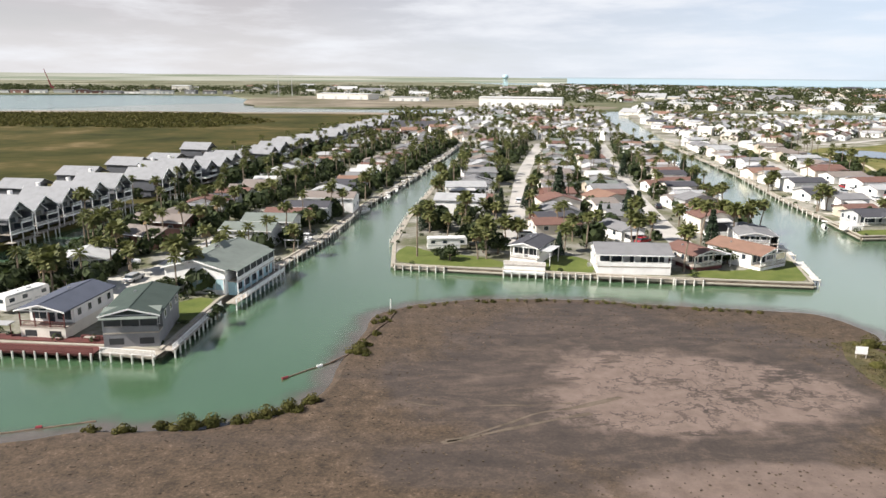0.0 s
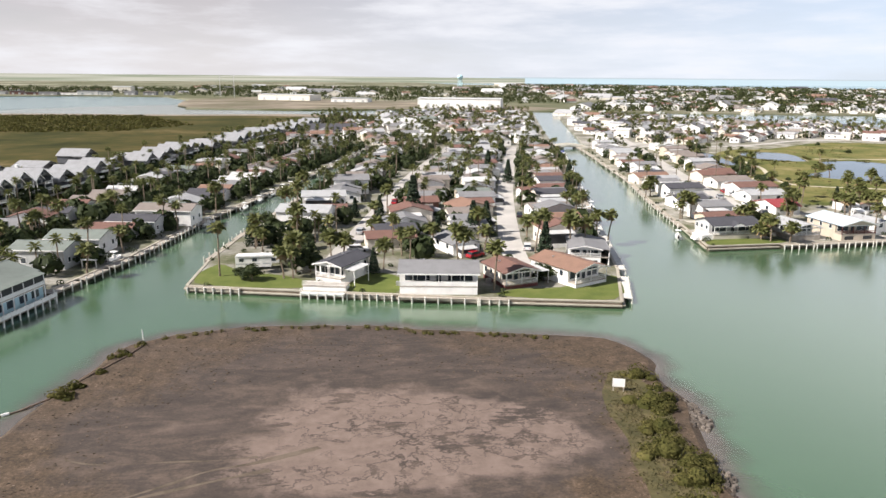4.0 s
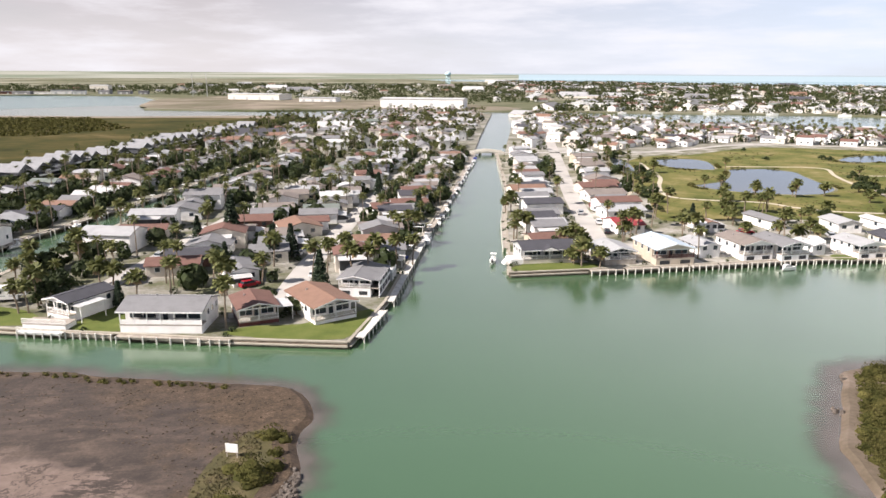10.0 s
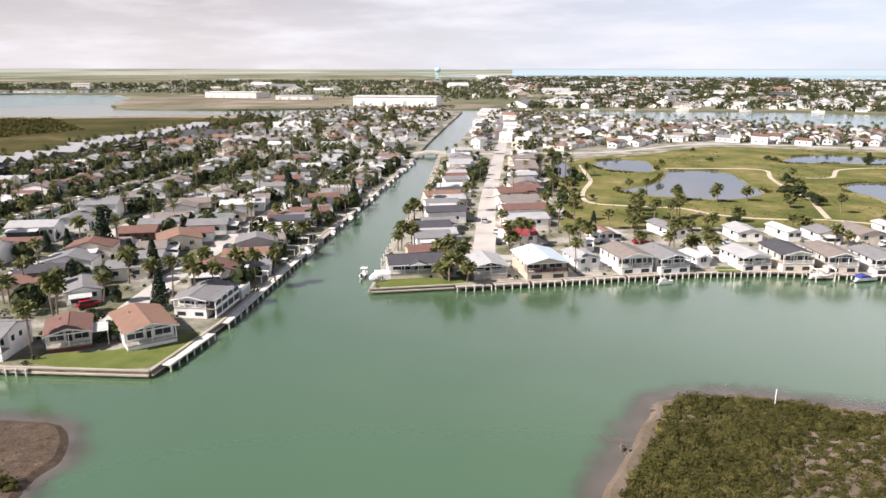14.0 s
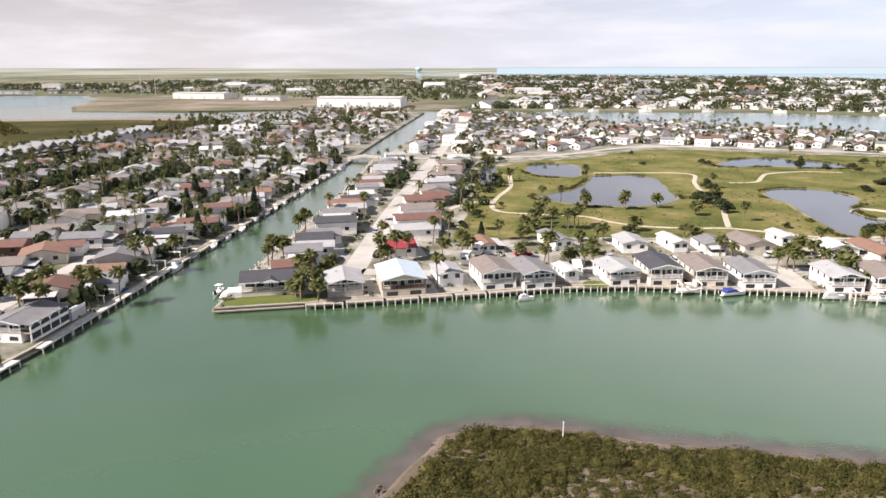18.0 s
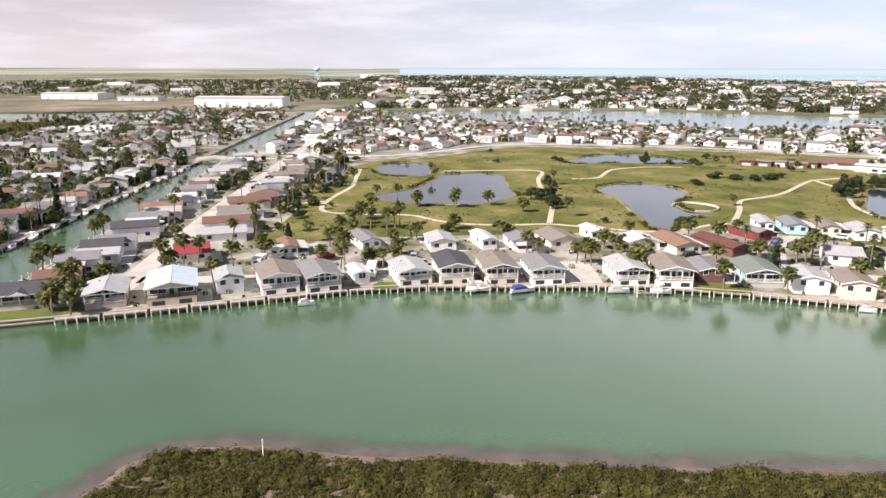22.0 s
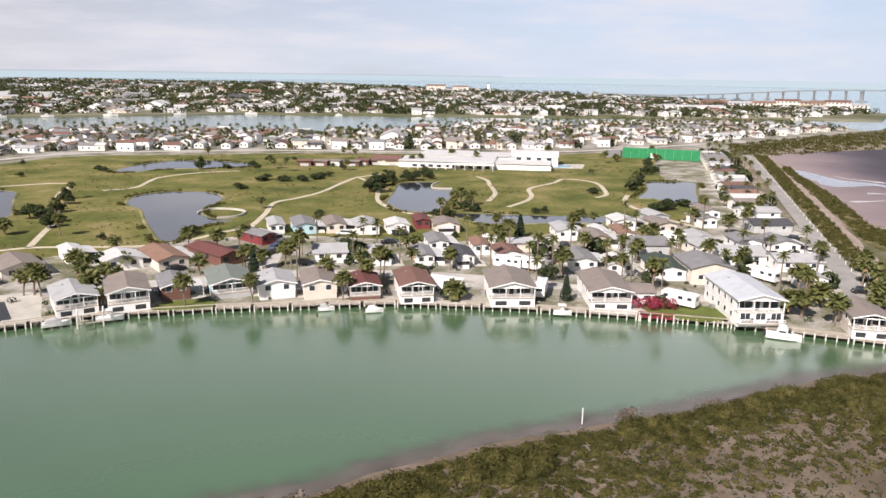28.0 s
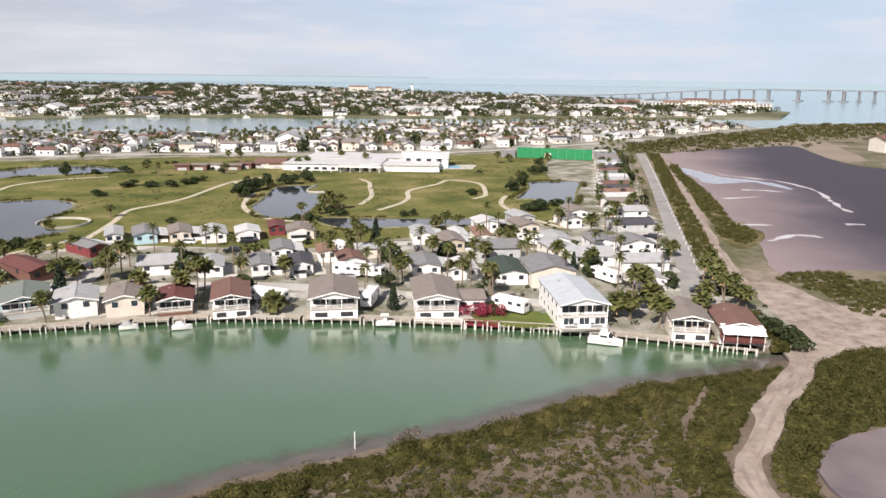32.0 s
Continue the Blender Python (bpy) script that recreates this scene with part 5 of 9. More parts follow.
deck = thing("deck", pose(-61.5, 106.2, GROUND, 0, 0, -6), "dark red timber terrace with benches below the navy-roofed house", "deck")
part("terrace", Shape().box(-9.5, 9.5, -0.6, 1.6, 0.0, 0.16), "redwood", deck)
part("bench", Shape().box(4.5, 8.8, 0.9, 1.4, 0.16, 0.7), "redwood", deck)
part("table", Shape().box(5.6, 7.4, -0.2, 0.6, 0.75, 0.82), "wood", deck)
part("table_leg", Shape().box(6.4, 6.6, 0.1, 0.3, 0.16, 0.75), "wood", deck)
part("canopy", Shape().box(-9.4, -6.6, -0.5, 1.4, 2.3, 2.42), "roof_light", deck)
for u in (-9.2, -6.8):
    part("canopy_post", Shape().box(u - 0.06, u + 0.06, 0.3, 0.42, 0.16, 2.3), "redwood", deck)
home(-74.5, 183.0, -8, 15, 9, "brown", "brick", "long brown brick home with grey-brown roof", eave=3.4, floor=0.5, porch=0, windows=2, ridge="x")
home(-73.5, 167.5, -20, 11, 9, "brown", "brick", "brown brick home with low roof", eave=3.3, floor=0.5, porch=0, windows=2, ridge="x")
home(-47.5, 168.6, -6, 12.5, 8, "teal", "greywall", "grey canal home with pale green-grey roof", eave=4.4, floor=0.5, porch=0, windows=2, ridge="x")
home(-45.5, 181.5, -4, 13, 9, "teal", "white", "white canal home with pale green-grey roof and sunroom", eave=4.0, floor=0.5, porch=0, windows=2, ridge="x")
home(-40.0, 203.5, -5, 13, 8, "dark", "greywall", "grey canal home with dark roof and window row", eave=3.8, floor=0.5, porch=0, windows=2, ridge="x")
home(-35.5, 216.0, -5, 16, 9, "brown", "white", "long white canal home with brown-grey roof", eave=4.4, floor=0.5, porch=0, windows=2, ridge="x")
home(-75.0, 144.0, 12, 10.0, 8, "white", "white", "small white house with white metal roof", eave=3.2, floor=0.6, porch=2.5, rail=False)

# ---- homes behind the front rows ----
far_home(180.6, 231.8, 8, 4.5, 11, "terra", "white", "white cottage with terracotta roof beside the golf turf", ridge="y", eave=2.85)
far_home(203.8, 235.2, 12, 5.6, 14, "grey", "white", "white home with grey roof backing on the golf turf", ridge="y", eave=2.85)
far_home(224.0, 230.3, 0, 7.5, 11, "light", "white", "white home with pale roof and dark windows", ridge="y", eave=2.85)
far_home(237.8, 230.5, 5, 4.5, 12, "white", "white", "white home with bright metal roof and porch", ridge="y", eave=2.85)
far_home(247.7, 227.8, 0, 7.4, 11, "grey", "white", "white home with grey roof", ridge="y", eave=2.85)
far_home(259.5, 226.0, 4, 9.3, 13, "brown", "beige", "wide beige home with brown roof on a concrete yard", ridge="y", eave=2.85)
far_home(273.1, 234.7, 0, 4.6, 10, "white", "white", "white home with half-grey roof", ridge="y", eave=2.85)
far_home(281.0, 220.0, -4, 9.3, 9, "white", "white", "low white home with white metal roof", ridge="y", eave=2.85)
far_home(291.4, 213.3, 0, 7.6, 16, "terra", "beige", "beige home with terracotta roof and gable window", ridge="y", eave=2.85)
far_home(305.2, 209.2, 9, 6.6, 17, "wine", "brick", "long brown brick home with dark red roof", ridge="y", eave=2.85)
far_home(323.3, 225.3, 10, 5.1, 13, "grey", "redwall", "barn-red home with grey roof", ridge="y", eave=2.85)
far_home(155.0, 229.9, 10, 8.8, 11, "bright", "white", "white home with bright red roof at the street corner", ridge="x", eave=2.85)
far_home(161.2, 263.1, 8, 15.0, 9, "red", "white", "two-level white home with red roof strip", ridge="x", eave=4.1)
far_home(160.2, 252.8, 8, 14.1, 9, "light", "white", "white home with flat pale roof", ridge="x", eave=2.85)
far_home(163.1, 286.4, 8, 15.0, 10, "brown", "white", "home with brown roof on the golf side", ridge="x", eave=2.85)
far_home(164.7, 304.7, 8, 15.0, 10, "red", "beige", "home with red-brown roof on the golf side", ridge="x", eave=2.85)
far_home(129.1, 240.8, 8, 10.7, 10, "dark", "white", "white home with dark roof near the canal", ridge="x", eave=2.85)
far_home(131.4, 247.0, 8, 10.3, 9, "grey", "white", "white home with grey roof and skylight", ridge="x", eave=2.85)
far_home(133.9, 260.3, 8, 13.2, 9, "dark", "white", "two-level white home with dark roof", ridge="x", eave=4.1)
far_home(133.7, 280.6, 8, 11.8, 9, "grey", "white", "white home with grey roof", ridge="x", eave=2.85)
far_home(134.8, 297.5, 8, 13.7, 10, "terra", "cream", "cream home with terracotta roof", ridge="x", eave=2.85)
far_home(331.5, 236.8, -20, 4.5, 12, "light", "white", "white home with pale lean roof", ridge="y", eave=2.85)
far_home(338.5, 231.2, -20, 6.4, 13, "grey", "bluewall", "pale blue home with grey roof", ridge="y", eave=2.85)
far_home(347.2, 227.1, -22, 6.0, 12, "brown", "beige", "tan home with brown roof", ridge="y", eave=2.85)
far_home(354.1, 219.4, -24, 7.1, 12, "light", "white", "white home with pale roof", ridge="y", eave=2.85)
far_home(362.9, 215.2, -26, 6.8, 9, "white", "white", "small white home with half-white roof", ridge="y", eave=2.85)
far_home(373.6, 216.4, -28, 4.6, 10, "wine", "redwall", "small dark red cabin beside the lane", ridge="y", eave=2.85)
far_home(327.2, 196.2, -28, 8.9, 10, "light", "white", "white home with pale hipped roof", ridge="x", eave=2.85)
far_home(336.1, 185.8, -28, 6.2, 10, "light", "white", "white home with pale roof among palms", ridge="y", eave=2.85)
far_home(346.2, 178.8, -28, 4.5, 11, "grey", "white", "narrow white home with grey roof", ridge="y", eave=2.85)
far_home(358.9, 189.2, -28, 5.5, 11, "grey", "white", "white home with grey roof", ridge="y", eave=2.85)
far_home(376.1, 206.9, -30, 8.0, 9, "brown", "beige", "beige home with tan roof", ridge="y", eave=2.85)
far_home(400.9, 177.8, -34, 6.3, 12, "light", "white", "white home with pale roof facing the pond", ridge="y", eave=2.85)
far_home(408.8, 170.4, -34, 4.5, 10, "white", "white", "narrow white home with striped porch roof", ridge="y", eave=2.85)
far_home(413.3, 165.0, -36, 4.5, 12, "terra", "cream", "home with terracotta roof", ridge="y", eave=2.85)
far_home(401.3, 148.3, -36, 11.8, 10, "grey", "greywall", "grey two-level home with grey roof", ridge="x", eave=4.1)
far_home(426.0, 146.8, -38, 7.7, 10, "light", "white", "white home with pale porch", ridge="y", eave=2.85)
far_home(354.2, 172.8, -30, 5.8, 10, "dark", "white", "white home with dark gable roof", ridge="y", eave=2.85)
far_home(366.5, 179.1, -30, 4.5, 9, "terra", "white", "white home with orange-brown roof", ridge="y", eave=2.85)
far_home(378.2, 174.7, -30, 8.6, 6, "light", "beige", "long low mobile home with pale roof", ridge="x", eave=2.85)
far_home(376.6, 150.4, -36, 6.8, 12, "grey", "white", "white home with blue-grey roof", ridge="y", eave=2.85)
far_home(381.8, 142.5, -36, 6.7, 9, "white", "white", "white porch home with bright roof", ridge="y", eave=2.85)
far_home(387.6, 131.6, -38, 7.6, 14, "green", "white", "white home with olive-green roof", ridge="y", eave=2.85)
far_home(393.2, 123.5, -38, 10.7, 13, "grey", "beige", "beige two-level home with dark grey roof", ridge="y", eave=4.1)
far_home(417.1, 128.9, -40, 12.6, 11, "light", "white", "white home with pale roof", ridge="x", eave=2.85)
far_home(422.9, 116.0, -40, 12.1, 9, "light", "white", "white home with pale roof beside the hedge road", ridge="x", eave=2.85)
far_home(409.6, 106.1, -40, 6.2, 8, "light", "white", "small white home with pale roof", ridge="y", eave=2.85)
far_home(440.2, 128.8, -36, 9.0, 10, "grey", "white", "white home with grey gable roof", ridge="y", eave=2.85)
far_home(464.5, 145.1, -36, 13.0, 9, "dark", "greywall", "grey-blue home with dark roof beside the hedge road", ridge="x", eave=2.85)
far_home(483.6, 159.0, -36, 13.2, 9, "light", "white", "white home with pale roof", ridge="x", eave=2.85)
far_home(48.7, 180.1, 24, 7.3, 12, "grey", "white", "white home with grey roof and twin windows", ridge="y", eave=2.85)
far_home(31.8, 194.2, 14, 10.6, 9, "dark", "brick", "low brown home with dark roof", ridge="x", eave=2.85)
far_home(30.5, 186.4, 10, 12.1, 8, "red", "beige", "low home with faded red roof", ridge="x", eave=2.85)
far_home(7.6, 239.5, 6, 13.5, 9, "light", "white", "two-level white canal home with pale flat awnings", ridge="x", eave=4.6, annex=1)
far_home(11.9, 253.9, 5, 12.9, 10, "grey", "white", "white home with grey roof", ridge="y", eave=2.85)
far_home(4.6, 211.0, -8, 14.5, 10, "light", "white", "big two-level white canal home with pale roof", ridge="x", eave=4.8, annex=0)
far_home(13.8, 272.7, 5, 12.5, 10, "grey", "white", "tall white home with dark grey roof beside the canal", ridge="x", eave=5.2)
far_home(39.3, 238.4, 8, 10.2, 9, "red", "brick", "brick home with red-brown roof", ridge="x", eave=2.85)
far_home(55.4, 228.2, 20, 11.9, 11, "terra", "beige", "home with terracotta roof", ridge="y", eave=2.85)
far_home(50.5, 218.1, 12, 7.3, 9, "brown", "cream", "cream home with brown roof", ridge="x", eave=2.85)
far_home(78.9, 226.5, 8, 12.5, 9, "brown", "white", "white home with brown-grey roof by the canal", ridge="x", eave=2.85)
far_home(79.2, 199.7, 8, 14.0, 10, "grey", "white", "white home with grey roof and small lawn", ridge="x", eave=2.85)
lodge = home(74.9, 169.6, -9, 8.2, 14, "grey", "white", "white two-level canal house with grey roof and arched screens", eave=4.7, floor=2.6, porch=2.2, gable="closed", posts=4, windows=2, rise=0.9)
part("side_screen", Shape().box(6.2, 6.26, 0.4, 14.0, 0.6, 4.5), "screen", lodge)
part("side_floor", Shape().box(4.2, 6.3, 0.2, 14.2, 2.3, 2.5), "wood", lodge)
part("side_roof", Shape().prism([(4.15, 4.75), (6.6, 4.5), (6.6, 4.62), (4.15, 4.87)], 0.0, 14.4, "y"), "roof_grey", lodge)
part("side_plinth", Shape().box(6.1, 6.32, 0.2, 14.2, -0.2, 0.65), "trim", lodge)
for k in range(4):
    v = 0.5 + 3.4 * k
    part("screen_post", Shape().box(6.12, 6.36, v - 0.14, v + 0.14, -0.2, 4.6), "trim", lodge)
    part("screen_arch", Shape().prism([(v, 4.65), (v, 3.6), (v + 0.5, 4.15), (v + 1.7, 4.42), (v + 2.9, 4.15), (v + 3.4, 3.6), (v + 3.4, 4.65)], 6.27, 6.35, "x"), "trim", lodge)
    part("screen_rail", Shape().box(6.27, 6.35, v, v + 3.4, 2.3, 3.1), "trim", lodge)
part("side_terrace", Shape().box(4.3, 6.9, 14.4, 20.0, -0.1, 2.3), "greywall", lodge)
railing(lodge, 4.3, 6.9, 14.5, 2.3)
part("terrace_rail", Shape().box(6.8, 6.9, 14.4, 20.0, 2.3, 3.2), "trim", lodge)
lodge.matrix_world = pose(75.2, 169.2, GROUND, 0, 0, -9) @ Matrix.Diagonal((0.87, 0.92, 0.84, 1))
far_home(79.5, 259.0, 8, 9.4, 9, "red", "white", "white home with red roof", ridge="x", eave=2.85)

# ---- rows of homes along the inner streets ----
ROOF_MIX = ["grey"] * 6 + ["light"] * 6 + ["brown"] * 5 + ["white"] * 4 + ["red"] * 3 + ["terra", "terra", "dark", "dark", "teal"]
WALL_MIX = ["white"] * 9 + ["cream"] * 3 + ["beige"] * 2 + ["greywall", "tan"]
WORDS = {"grey": "grey", "light": "pale grey", "brown": "brown-grey", "white": "white metal", "red": "red-brown", "terra": "terracotta",
         "dark": "dark", "wine": "dark red", "teal": "grey-green"}
PAINTS = {"white": "white", "cream": "cream", "beige": "beige", "greywall": "grey", "tan": "tan"}
pick = random.Random(5)


def clear_of_homes(x, y, r):
    return all((x - a) ** 2 + (y - b) ** 2 > (r + 0.62 * c) ** 2 for a, b, c in HOMES)


def street_row(x0, x1, y0, y1, rz, w=12.5, l=8.0, step=9.6, label="street"):
    """Homes side by side along a street, their long sides across it."""
    y = y0
    while y < y1:
        x = x0 + (x1 - x0) * (y - y0) / (y1 - y0) + pick.uniform(-1, 1)
        ww, ll = w * pick.uniform(0.85, 1.1), l * pick.uniform(0.85, 1.1)
        r, a = pick.choice(ROOF_MIX), pick.choice(WALL_MIX)
        turn = rz + pick.uniform(-3, 3)
        if clear_of_homes(x, y + ll / 2, 3.6):
            far_home(x, y, turn, ww, ll, r, a, f"{PAINTS[a]} home with {WORDS[r]} roof along the {label}", ridge=pick.choice("xxxy"), eave=pick.choice((2.8, 3.0, 3.2, 4.4)), annex=pick.choice((0, 1, 2, 3)),
                     detail=y < 215, carport=pick.choice((0, 0, 3)) if y < 240 else 0)
        y += step * pick.uniform(0.92, 1.1)


street_row(-77, -42, 172, 440, 0, w=11, label="western street")
street_row(-47, -12, 168, 440, -2, w=12, label="western canal")
street_row(8.6, 28, 226, 440, 8, w=12, label="middle canal")
street_row(33, 68, 196, 440, 8, w=11, label="middle street")
street_row(50, 82, 188, 440, 8, w=11, label="middle street")
street_row(75, 113, 190, 440, 8, w=12, label="broad canal")
street_row(127, 154, 212, 445, 8, w=11, label="straight street")
street_row(158, 190, 246, 445, 8, w=12, label="straight street")

# homes along the hedge road, far end
for k in range(17):
    r, a = pick.choice(ROOF_MIX), pick.choice(WALL_MIX)
    far_home(497 + 9.6 * k, 170 + 6.9 * k, -36 + pick.uniform(-3, 3), 12.5, 8, r, a, f"{PAINTS[a]} home with {WORDS[r]} roof beside the hedge road", ridge="x", detail=False)
# homes filling the resort lanes
for k in range(90):
    x = pick.uniform(300, 470)
    y = pick.uniform(105, 235)
    if not inside(EAST_BANK, x, y) or inside(GOLF, x, y) or not clear_of_homes(x, y + 4, 6.3):
        continue
    if any(min((x - p[0]) ** 2 + (y + 3 - p[1]) ** 2 for p in line) < (wd / 2 + 6.5) ** 2 for line, wd in ROADS[4:7]):
        continue
    if min((x - a) ** 2 + (y - b) ** 2 for a, b in EAST_BANK[10:19]) < 22 ** 2:
        continue
    r, a = pick.choice(ROOF_MIX), pick.choice(WALL_MIX)
    far_home(x, y, pick.uniform(-40, -25), pick.uniform(5.5, 7.5), pick.uniform(9, 12), r, a, f"{PAINTS[a]} home with {WORDS[r]} roof on a resort lane", ridge="y", detail=y < 150)

# ---- concrete pads beside the resort homes ----
PADS = [(ob.matrix_world.copy(), ob) for ob in list(scene.objects) if ob.name.split(".")[0] == "house" and inside(EAST_BANK, ob.matrix_world.translation.x, ob.matrix_world.translation.y) and ob.matrix_world.translation.y < 242]
for k, (m, ob) in enumerate(PADS):
    spread = [c for c in ob.children if c.name.split(".")[0] == "wall"]
    if not spread:
        continue
    xs = [v.co.x for v in spread[0].data.vertices]
    ys = [v.co.y for v in spread[0].data.vertices]
    w, l = max(xs), max(ys)
    z = 0.034 + 0.0006 * k
    s = Shape().box(w + 0.15, w + 3.4, -0.5, l + 2.0, -0.2, z).box(-w - 1.2, w + 0.1, l + 0.1, l + 3.0, -0.2, z - 0.003)
    solid("pavement", s, "concrete", "pale concrete pad beside a resort home", "pavement", "structure", m=m)

# ---- townhouses on piles along the western canal ----
def townhouse(near=True):
    t = thing("townhouse", pose(0, 0, 1.2), "grey three-level townhouse with pale steep roof and balconies", "townhouse", "canal townhouses")
    w, l, e, r = 9.0, 14.0, 7.2, 3.5
    walls(t, -w / 2, w / 2, 2.9, l, 2.6, e, r, "slate", "y")
    part("ground_floor", Shape().box(-w / 2 + 0.4, w / 2 - 0.4, 4.6, l - 0.4, -0.2, 2.6), "slate", t)
    gable_roof(t, -w / 2, w / 2, 0.2, l, e, r, "roof_town", "y", over=0.5, trim=near)
    walls(t, -w / 2 - 0.1, -0.2, 0.5, 3.2, 5.2, 6.9, 2.0, "darkwall", "y", "bay")
    gable_roof(t, -w / 2 - 0.1, -0.2, 0.1, 5.4, 6.9, 2.0, "roof_town", "y", over=0.4, trim=near)
    part("gable_panel", Shape().prism([(-w / 2 + 1.4, e + 1.1), (w / 2 - 1.4, e + 1.1), (0, e + r - 0.1)], 0.5, 0.65, "y"), "darkwall", t)
    if not near:
        for z, a in ((2.6, -w / 2), (5.1, 0.0)):
            part("balcony", Shape().box(a, w / 2, -0.2, 2.9, z - 0.2, z).box(a, w / 2, -0.2, -0.1, z, z + 0.85), "trim", t)
        part("boardwalk", Shape().box(-w / 2 - 1, w / 2 + 1, -1.1, 1.2, 0.35, 0.5), "wood", t)
        return t
    part("side_wall", Shape().box(w / 2 - 0.2, w / 2, 0.4, 2.9, 2.6, e), "slate", t)
    for z, a in ((2.6, -w / 2), (5.1, 0.0)):
        part("balcony", Shape().box(a, w / 2, -0.2, 2.9, z - 0.2, z), "wood", t)
        railing(t, a, w / 2, -0.15, z, h=0.9)
        part("rail_board", Shape().box(a, w / 2, -0.22, -0.16, z - 0.25, z + 0.12), "trim", t)
    for u in (-w / 2 + 0.15, 0.0, w / 2 - 0.15):
        part("post", Shape().box(u - 0.1, u + 0.1, -0.2, 0, -1.6, e if u else 5.1), "trim", t)
    for u in (-3.0, -1.5, 1.5, 3.0):
        part("support_post", Shape().box(u - 0.12, u + 0.12, -0.9, -0.66, -1.9, 0.6), "trim", t)
    part("boardwalk", Shape().box(-w / 2 - 1, w / 2 + 1, -1.1, 1.2, 0.35, 0.5), "wood", t)
    for u, z in ((-2.2, 3.9), (2.2, 3.9), (2.4, 6.4)):
        part("window", Shape().box(u - 1.1, u + 1.1, 2.82, 2.92, z - 0.9, z + 0.9), "glass", t)
    part("bay_window", Shape().box(-3.4, -1.4, 0.42, 0.54, 5.5, 6.8), "glass", t)
    part("gable_vent", Shape().box(-0.5, 0.5, 0.42, 0.52, e + 1.4, e + 2.3), "glass", t)
    part("chimney", Shape().box(1.4, 2.3, l - 3, l - 2.1, e + 1, e + r + 1.0), "trim", t)
    return t


first, plain = townhouse(), townhouse(False)
plain.matrix_world = pose(-146 + 0.155 * (360 - 165), 360, 0.3, 0, 0, 81) @ Matrix.Diagonal((1.1, 1, 0.8, 1))
for k in range(43):
    y = 128 + k * 11.6
    x = -107 + 0.155 * (y - 165)
    if k in (9, 17, 26, 34):
        continue
    m = pose(x + pick.uniform(-2.6, 1.2), y + pick.uniform(-0.8, 0.8), 1.2, 0, 0, 81 + pick.uniform(-2, 2))
    grown = Matrix.Diagonal((pick.uniform(0.9, 1.02), pick.uniform(0.9, 1.1), pick.uniform(0.86, 1.04), 1))
    if k == 0:
        first.matrix_world = m
    else:
        copy_thing(first if k < 13 else plain, m @ grown)
for k in range(7):
    y = 150 + k * 30
    copy_thing(first if k < 2 else plain, pose(-146 + 0.155 * (y - 165), y, 0.3, 0, 0, 81 + pick.uniform(-3, 3)) @ Matrix.Diagonal((1.1, 1, pick.uniform(0.7, 0.95), 1)))

# ---- seawalls, docks and piles ----
PILE = Shape().rod((0, 0, -1.4), (0, 0, 1.95), 0.16, 0.15, 7).mesh("dock_post", "pile")
PILE_LOW = Shape().rod((0, 0, -1.4), (0, 0, 1.35), 0.15, 0.15, 7).mesh("dock_post", "pile")


def dock(x, y, rz, w, d=2.2, step=2.0, high=True, material="wood", label="wooden dock on pale piles along the seawall", rail=False, z=1.25):
    """A boardwalk whose back edge lies on the shore at x, y; it reaches d metres out over the water."""
    k = thing("dock", pose(x, y, 0, 0, 0, rz), label, "dock", "docks")
    if y > 215:
        step = 4.5 if y < 290 else 9.0
    n = max(3, int(w / 2.6)) if y < 215 else 2 if y < 290 else 1
    for i in range(n):
        a = -w / 2 + w * i / n
        part("deck_board", Shape().box(a + 0.015, a + w / n - 0.015, -d, 0.3, z - 0.12, z), material, k)
    part("joist", Shape().box(-w / 2, w / 2, -d + 0.1, -d + 0.25, z - 0.4, z - 0.12), material, k)
    for i in range(int(w / step) + 1):
        part("dock_post", PILE if high else PILE_LOW, None, k, m=pose(-w / 2 + 0.2 + i * (w - 0.4) / max(1, int(w / step)), -d - 0.1 + pick.uniform(-0.05, 0.05), pick.uniform(-0.15, 0.1), 0, pick.uniform(-1.5, 1.5), 0))
    if rail:
        railing(k, -w / 2, w / 2, -d + 0.15, z, material=material if material != "wood" else "trim")
    return k


def seawall(a, b, label="stained concrete seawall with pale cap", cap=True):
    a, b = Vector(a), Vector(b)
    n = (b - a).length
    k = thing("seawall", pose(a.x, a.y, 0, 0, 0, math.degrees(math.atan2(b.y - a.y, b.x - a.x))), label, "seawall", "seawalls", "structure")
    part("cap", Shape().box(0, n, -0.3, 0.35, 1.18, 1.42), "wallcap", k)
    if cap:
        part("step", Shape().box(0, n, -0.7, -0.2, 0.45, 0.72), "wallcap", k)
    m = max(1, int(n / (6.0 if a.y < 260 and b.y < 300 else 20.0)))
    for i in range(m):
        part("panel", Shape().box(n * i / m + 0.03, n * (i + 1) / m - 0.03, -0.22, 0.05, -1.2, 1.18), "seawall", k)


def bank_walls(poly, first, last, cap=True):
    for a, b in zip(poly[first:last], poly[first + 1:last + 1]):
        seawall(a, b, cap=cap)


bank_walls(WEST_BANK, 0, 10, False)
bank_walls(MIDDLE_BANK, 0, 9)
for a, b in zip(MIDDLE_BANK[10:], MIDDLE_BANK[11:] + MIDDLE_BANK[:1]):
    seawall(a, b)
seawall(EAST_BANK[0], EAST_BANK[1])
bank_walls(EAST_BANK, 1, 17, False)
for a, b in zip(EAST_BANK[28:], EAST_BANK[29:] + EAST_BANK[:1]):
    seawall(a, b)


